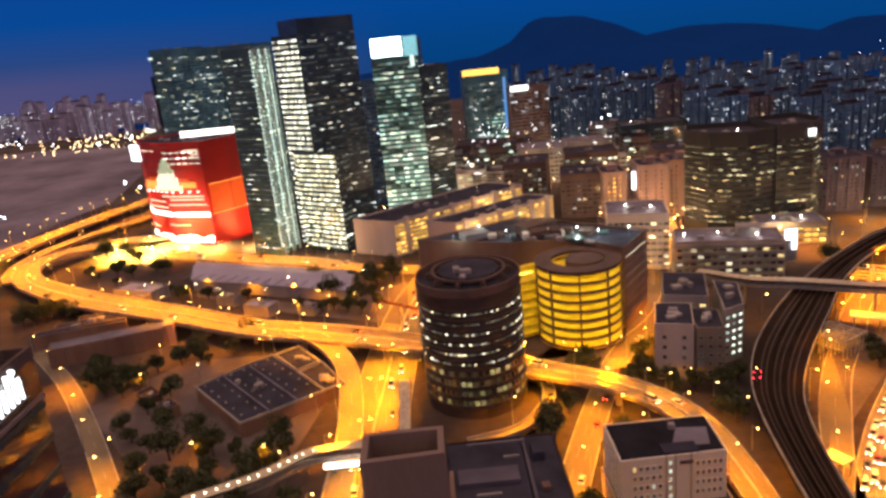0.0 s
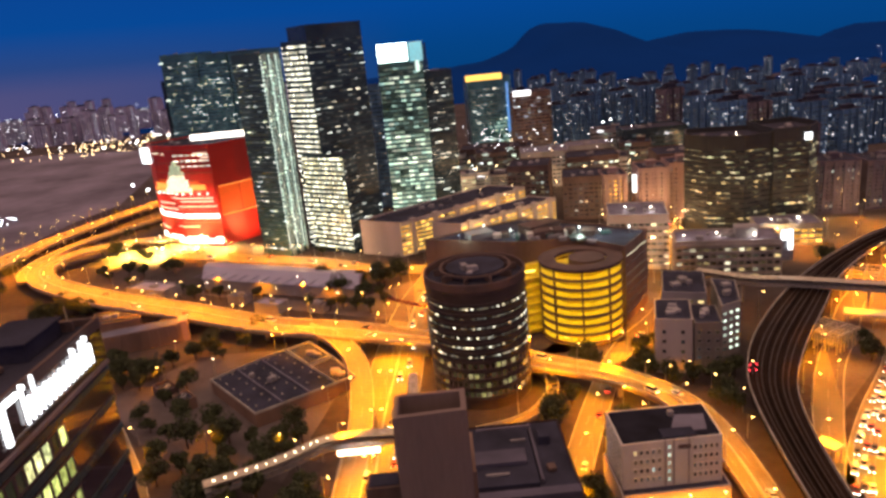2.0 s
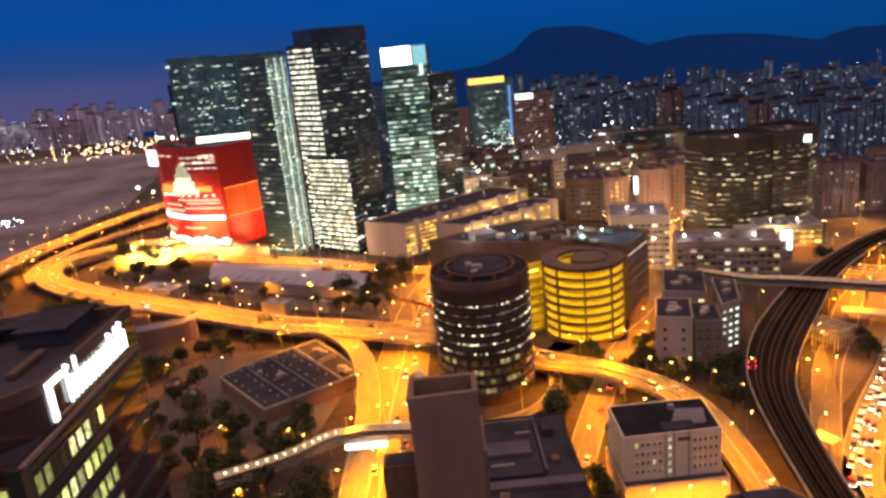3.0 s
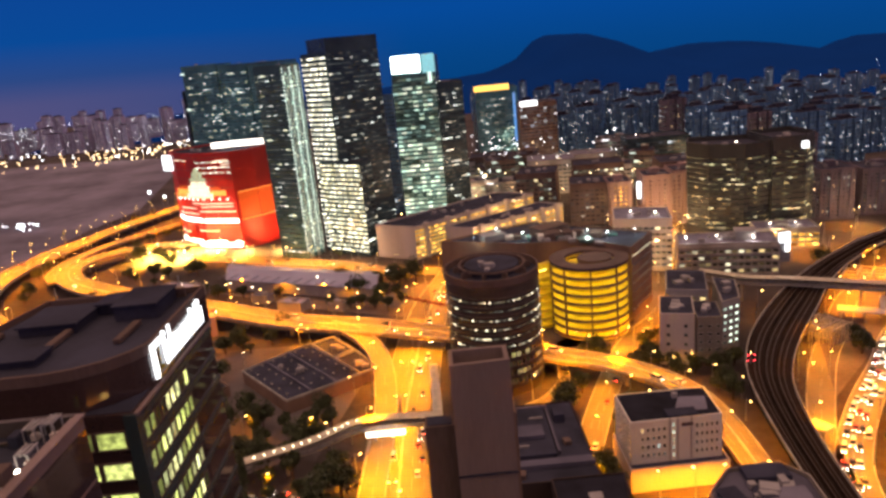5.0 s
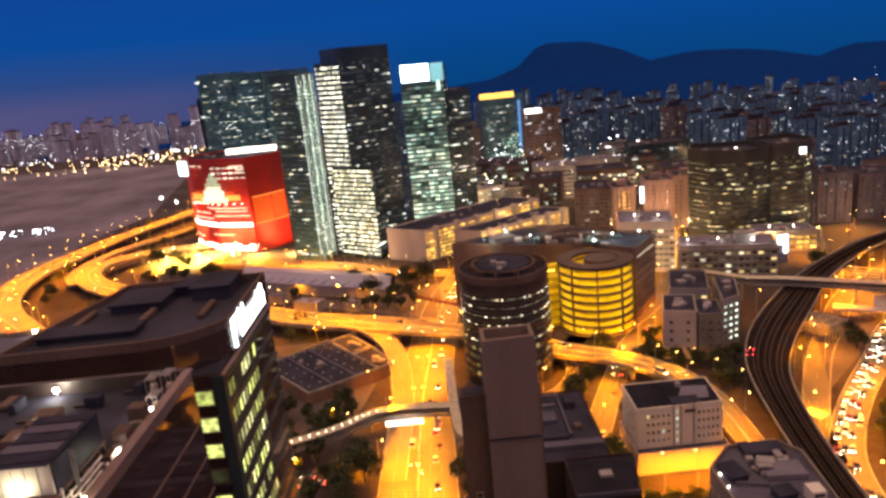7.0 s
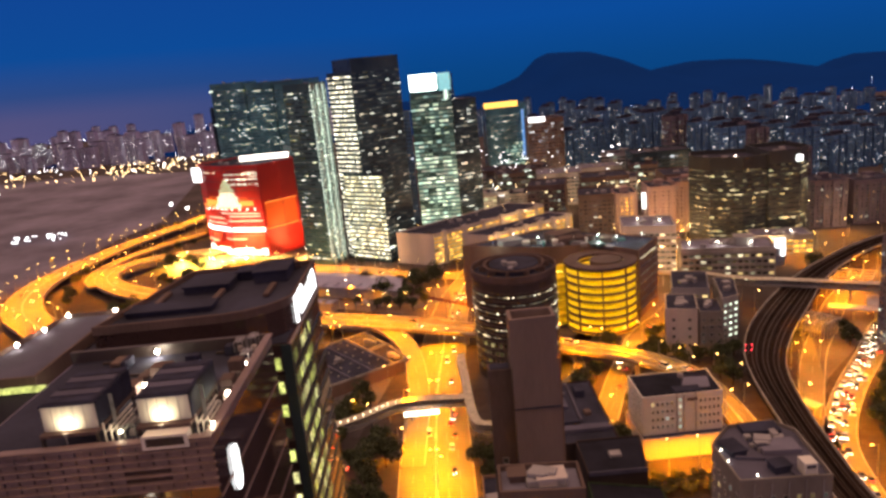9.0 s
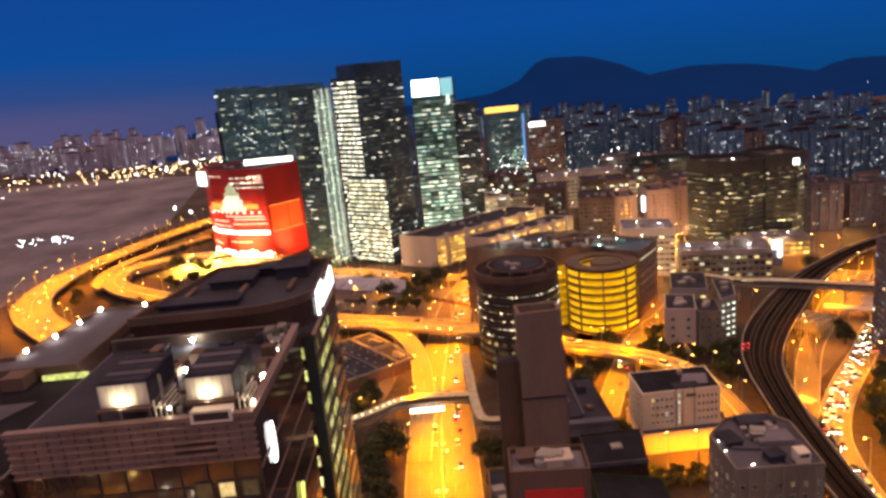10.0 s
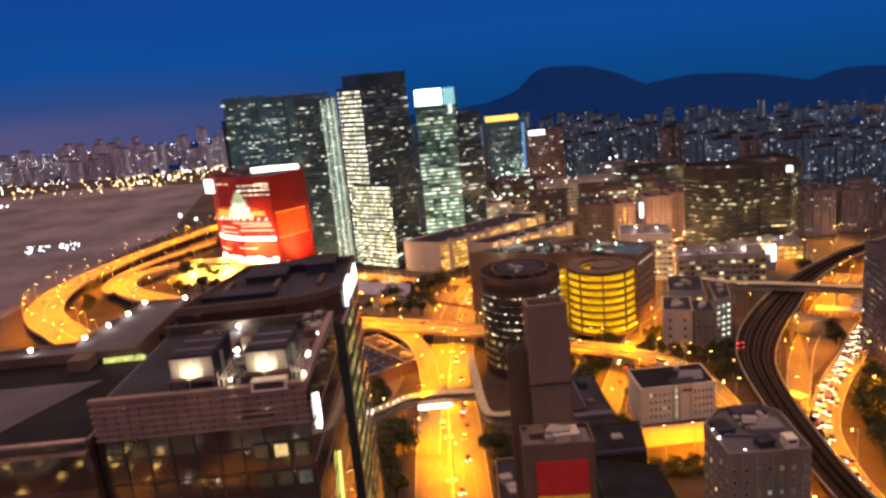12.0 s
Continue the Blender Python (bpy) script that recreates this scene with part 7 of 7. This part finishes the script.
M["car_dark"] = surface("dark_car_paint", (0.05, 0.05, 0.06), 0.3, scale=0.4, vary=0.1, bump=0)
M["car_red"] = surface("red_car_paint", (0.4, 0.03, 0.03), 0.3, scale=0.4, vary=0.1, bump=0)
CARS = [car("car", "white saloon car with its lights on", "car_white"), car("car", "dark saloon car with its lights on", "car_dark"), car("taxi", "red taxi with a pale roof and its lights on", "car_red"), car("van", "white delivery van with its lights on", "car_white", 5.2, 1.9, 1.5, 0.7)]
for k, c in enumerate(CARS):
    c.location = (-26 + 1.5 * (k % 2), 176 + 9 * k, 0.02)


def traffic(line, off, spacing, seed, jitter=0.5, back=False, z=0.02):
    """Cars standing in one lane: off is the lane's share of the half width."""
    rng = random.Random(seed)
    far, want = 0.0, spacing * rng.random()
    ss = list(sides(line))
    for (q, s), (q2, _) in zip(ss, ss[1:]):
        d = (q2 - q)
        far += d.length
        if far > want:
            far, want = 0.0, spacing * rng.uniform(1 - jitter, 1 + jitter)
            a = math.atan2(d.y, d.x) - math.pi / 2 + (math.pi if back else 0)
            o = off * q.w / 2
            copy_thing(rng.choice(CARS), Matrix.Translation((q.x + s.x * o, q.y + s.y * o, q.z + z)) @ Matrix.Rotation(a, 4, "Z"))


traffic(smooth_line([tuple(q) for q in KWUN[24:-3:6]], 2.0), 0.55, 7.5, 1, 0.2)
traffic(smooth_line([tuple(q) for q in KWUN[24:-3:6]], 2.0), 0.1, 9, 2, 0.3)
traffic(smooth_line([tuple(q) for q in KWUN[24:-3:6]], 2.0), -0.3, 10, 31, 0.3)
traffic(KWUN, -0.7, 40, 3, 0.5, True)
traffic(EAST, 0.45, 24, 4, 0.4)
traffic(EAST, -0.4, 80, 5, 0.5, True)
traffic(FLY, 0.45, 75, 6, 0.5)
traffic(FLY, -0.45, 90, 7, 0.5, True)
traffic(MAIN, 0.5, 30, 8, 0.6, True)
traffic(MAIN, 0.25, 48, 81, 0.6, True)
traffic(MAIN, -0.2, 80, 9, 0.5)
traffic(NORTH, 0.4, 36, 10, 0.4)
traffic(NORTH, -0.4, 70, 11, 0.4, True)
traffic(WEST, 0.4, 26, 12, 0.6, True)
traffic(WEST, -0.4, 60, 13, 0.5)

for k, (x, y, a) in enumerate(((-80, 170, 70), (-74, 168, 75), (-87, 171, 65), (-70, 172, 80), (-66, 168, 78), (-93, 173, 70))):
    copy_thing(CARS[(3, 0, 3, 1, 0, 3)[k]], Matrix.Translation((x, y, 0.07)) @ Matrix.Rotation(radians(a), 4, "Z"))
copy_thing(LAMP_YARD, Matrix.Translation((-76, 174, -5)))
copy_thing(LAMP_YARD, Matrix.Translation((-58, 176, -6)))

# ---- unseen streets behind the start of the flight, for the glass to mirror ----
SOUTH = road("road_south", "lit cross street south of the office blocks", [(-260, -140, 0, 14), (-140, -150, 0, 14), (-40, -158, 0, 14), (80, -160, 0, 14), (220, -150, 0, 14)], "asphalt", False, 4)
lamps_along(SOUTH, 40, 1, 0.3, 1, 10)

# ---- far city ----
def far_tower(name, w, d, h, wall, mat, seed, floors, wings):
    """A distant housing slab: narrow wings with deep recesses between them, windows on every wing."""
    b = thing(name, (0, 0, 0), "distant housing tower with scattered lit windows", "building", "distant towers")
    pitch, cells = w / wings, []
    pts = []
    for k in range(wings):
        x = -w / 2 + k * pitch
        y = -d / 2 + (0.08 * d if k % 2 else 0)
        pts += [(x + pitch * 0.04, -d * 0.28), (x + pitch * 0.04, y), (x + pitch * 0.74, y), (x + pitch * 0.74, -d * 0.28)]
        cells += list(pane_cells((x + pitch * 0.08, y), (x + pitch * 0.70, y), 3, h - 2, 2, floors, 0.42, 0.36))
    pts += [(w / 2, d / 2), (-w / 2, d / 2)]
    part("wall", prism(bmesh.new(), pts, 0, h), wall, b)
    bm = prism(bmesh.new(), inset(rect(0, 0.06 * d, w, d * 0.8), 0.3), h + 0.004, h + 0.4)
    box(bm, -w * 0.2, w * 0.25, -d * 0.1, d * 0.3, h + 0.4, h + 2.4)
    box(bm, -w * 0.4, -w * 0.28, -d * 0.1, d * 0.2, h + 0.4, h + 1.4)
    part("roof", bm, "roof", b)
    cells += list(pane_cells((-w / 2, d / 2), (-w / 2, -d * 0.28), 3, h - 2, 3, floors, 0.4, 0.4))
    window_sheet("glazing", cells, mat, b, 0.3)
    if seed % 2:
        x = -w / 2 + pitch * (wings // 2 + 0.87)
        part("stair_light", box(bmesh.new(), x - 0.22, x + 0.22, -d * 0.28 - 0.4, -d * 0.28 + 0.1, h * 0.12, h * 0.93), "stair_light", b)
    return b


FAR = [far_tower("housing_tower", 17, 16, 44, "hazed_far_wall", "w_far", 1, 17, 4), far_tower("housing_tower", 24, 14, 38, "hazed_far_wall", "w_far", 2, 14, 6), far_tower("housing_tower", 14, 16, 50, "hazed_far_wall", "w_far", 3, 19, 3),
       far_tower("housing_tower", 22, 16, 32, "far_wall_warm", "w_far2", 4, 12, 5), far_tower("housing_tower", 13, 14, 48, "hazed_far_wall", "w_far", 5, 19, 3)]
SHORE = [far_tower("shore_tower", 22, 18, 62, "hazed_shore_wall", "w_shore", 11, 20, 4), far_tower("shore_tower", 30, 16, 50, "hazed_shore_wall", "w_shore", 12, 16, 5), far_tower("shore_tower", 18, 18, 76, "hazed_shore_wall", "w_shore", 13, 25, 3)]
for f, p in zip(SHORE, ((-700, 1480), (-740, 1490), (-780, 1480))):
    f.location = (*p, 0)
for k, (f, p) in enumerate(zip(FAR, ((300, 720), (340, 700), (360, 800), (420, 690), (380, 860)))):
    f.location = (*p, 0)
rng = random.Random(21)
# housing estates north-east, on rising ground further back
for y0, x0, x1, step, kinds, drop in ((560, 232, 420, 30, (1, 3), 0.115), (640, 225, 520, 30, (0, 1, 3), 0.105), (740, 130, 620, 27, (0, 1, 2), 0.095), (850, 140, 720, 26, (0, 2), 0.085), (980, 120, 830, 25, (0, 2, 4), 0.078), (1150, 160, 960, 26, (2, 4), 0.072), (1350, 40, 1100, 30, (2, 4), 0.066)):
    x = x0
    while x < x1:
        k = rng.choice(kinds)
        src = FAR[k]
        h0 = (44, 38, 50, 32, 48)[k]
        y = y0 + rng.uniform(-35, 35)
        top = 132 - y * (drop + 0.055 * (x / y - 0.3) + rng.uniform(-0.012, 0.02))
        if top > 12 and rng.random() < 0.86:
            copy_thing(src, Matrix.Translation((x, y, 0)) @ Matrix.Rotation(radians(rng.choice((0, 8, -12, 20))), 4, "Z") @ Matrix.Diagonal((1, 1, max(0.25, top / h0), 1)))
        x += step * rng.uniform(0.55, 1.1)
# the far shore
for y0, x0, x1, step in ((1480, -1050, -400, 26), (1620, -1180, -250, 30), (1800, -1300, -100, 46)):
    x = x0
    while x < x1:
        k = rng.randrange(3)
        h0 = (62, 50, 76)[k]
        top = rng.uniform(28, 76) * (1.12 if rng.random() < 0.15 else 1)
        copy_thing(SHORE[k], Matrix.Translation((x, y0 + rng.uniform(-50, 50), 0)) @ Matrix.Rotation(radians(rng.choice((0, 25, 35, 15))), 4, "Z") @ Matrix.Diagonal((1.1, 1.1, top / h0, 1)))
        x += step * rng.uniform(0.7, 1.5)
# blocks between the towers and the estates
def works_block(w, d, h, wall, mat, seed, at):
    b = block("works_block", "flat-roofed works block with lit office windows", rect(at[0], at[1], w, d), 0, h, wall, sheets=[(0, int(w / 4), 7, 0.85, 0.42, mat, 2, 2), (3, int(d / 4), 7, 0.8, 0.4, mat, 2, 2), (1, int(d / 4), 7, 0.8, 0.4, mat, 2, 2)], group="works blocks", clutter=2, seed=seed)
    plant_room(b, at[0] + w * 0.2, at[1], w * 0.25, d * 0.3, h + 0.13, 3, wall)
    bm = box(bmesh.new(), at[0] - w * 0.3, at[0] - w * 0.12, at[1] - d / 2 - 0.6, at[1] - d / 2 - 0.2, h - 1.3, h - 0.3)
    part("lit_sign", bm, "sign_white" if seed % 2 else "stripe", b)
    return b


WORKS = [works_block(34, 24, 30, "grey_wall", "w_mid", 301, (8, 640)), works_block(26, 28, 34, "dark_concrete", "w_mid", 302, (46, 612)), works_block(40, 20, 24, "pale_wall", "w_teal", 303, (128, 586))]


def place_works(src, x, y, turn, k):
    return copy_thing(src, Matrix.Translation((x, y, 0)) @ Matrix.Rotation(turn, 4, "Z") @ Matrix.Diagonal((1, 1, k, 1)))


for i in range(20):
    x, y = rng.uniform(-20, 235), rng.uniform(560, 720)
    if 20 < x < 130 and y > 690:
        continue
    src = WORKS[i % 3]
    place_works(src, x, y, radians(rng.choice((0, 10, -15))), rng.uniform(0.6, 1.05))


# blocks to the south, unseen, added for the glass fronts to reflect
for i in range(12):
    x, y = -250 + i * 19, (-205, -235, -180)[i % 3]
    place_works(WORKS[i % 3], x, y, math.pi, 0.5 + 0.1 * (i % 4))
for i in range(16):
    x, y = rng.uniform(-280, 260), rng.uniform(-440, -270)
    if -60 < x < 0:
        continue
    copy_thing(FAR[rng.randrange(4)], Matrix.Translation((x, y, 0)) @ Matrix.Rotation(math.pi, 4, "Z") @ Matrix.Diagonal((1.1, 1.1, rng.uniform(0.4, 0.9), 1)))


def light_field(name, label, spots, material, r):
    """Lamps too far off to tell apart, as small globes."""
    verts, faces = [], []
    for x, y, z, k in spots:
        q = len(verts)
        s = r * k
        verts += [(x + s, y, z), (x - s, y, z), (x, y + s, z), (x, y - s, z), (x, y, z + s), (x, y, z - s)]
        for a, b_, c in ((0, 2, 4), (2, 1, 4), (1, 3, 4), (3, 0, 4), (2, 0, 5), (1, 2, 5), (3, 1, 5), (0, 3, 5)):
            faces.append((q + a, q + b_, q + c))
    me = bpy.data.meshes.new(name)
    me.from_pydata(verts, [], faces)
    me.materials.append(M[material])
    return tagged(new(name, me), label, "distant lamps", kind="stuff")


rng = random.Random(31)
shore = [(cx + rng.gauss(0, sp), rng.uniform(1130, 1430), 8, rng.uniform(0.25, 0.9) ** 1.3) for cx, sp, n in ((-930, 34, 60), (-800, 26, 40), (-700, 60, 40), (-620, 22, 60), (-540, 26, 80), (-470, 18, 40)) for _ in range(n)]
light_field("shore_lamps_warm", "rows of warm lamps along the far shore", [(x, y, z, k) for x, y, z, k in shore if rng.random() < 0.6], "sky_dot_warm", 1.8)
light_field("shore_lamps_cool", "white lamps along the far shore", [(rng.uniform(-1000, -430), rng.gauss(1330, 60), 10, rng.uniform(0.3, 1.1)) for _ in range(60)] + [(rng.uniform(-1150, -330), rng.gauss(1520, 80), rng.uniform(10, 62), rng.uniform(0.22, 0.5)) for _ in range(420)], "sky_dot_cool", 1.8)
light_field("runway_lamps", "a few pale lamps on the dark open land", [(rng.uniform(-480, -412), rng.uniform(655, 690), 3, rng.uniform(0.4, 1)) for _ in range(26)] + [(-342, 785, 8, 1.6), (-310, 745, 8, 1.3), (-735, 1085, 6, 1.4), (-722, 1080, 6, 1.2)], "sky_dot_cool", 1.2)
light_field("city_lamps_warm", "warm street lamps between distant blocks", [(rng.uniform(-20, 330), rng.uniform(470, 720), rng.uniform(6, 34), rng.uniform(0.4, 1.2)) for _ in range(170)], "sky_dot_warm", 0.6)
light_field("city_lamps_cool", "white roof lamps on distant blocks", [(rng.uniform(0, 160), rng.uniform(560, 780), rng.uniform(24, 42), rng.uniform(0.4, 1.3)) for _ in range(90)], "sky_dot_cool", 0.5)
light_field("estate_lamps", "stadium lamps among the distant estates", [(443, 820, 45, 1.6), (449, 820, 45, 1.6), (356, 640, 31, 1.5), (362, 640, 31, 1.5), (196, 745, 30, 2.6), (176, 742, 32, 2), (184, 742, 34, 2)] + [(rng.uniform(170, 700), rng.uniform(640, 1100), rng.uniform(20, 60), rng.uniform(0.4, 0.9)) for _ in range(90)], "sky_dot_cool", 0.55)
# unseen lamps behind the viewpoint, added as sparkles in the mirrored glass
south = [(rng.uniform(-240, 60), rng.uniform(-260, -100), rng.uniform(3, 26), rng.uniform(0.5, 1.4)) for _ in range(170)]
light_field("south_lamps_warm", "warm street and window lamps of the southern blocks", south[:110], "lantern", 0.8)
light_field("south_lamps_cool", "white lamps of the southern blocks", south[110:], "lantern_white", 0.8)
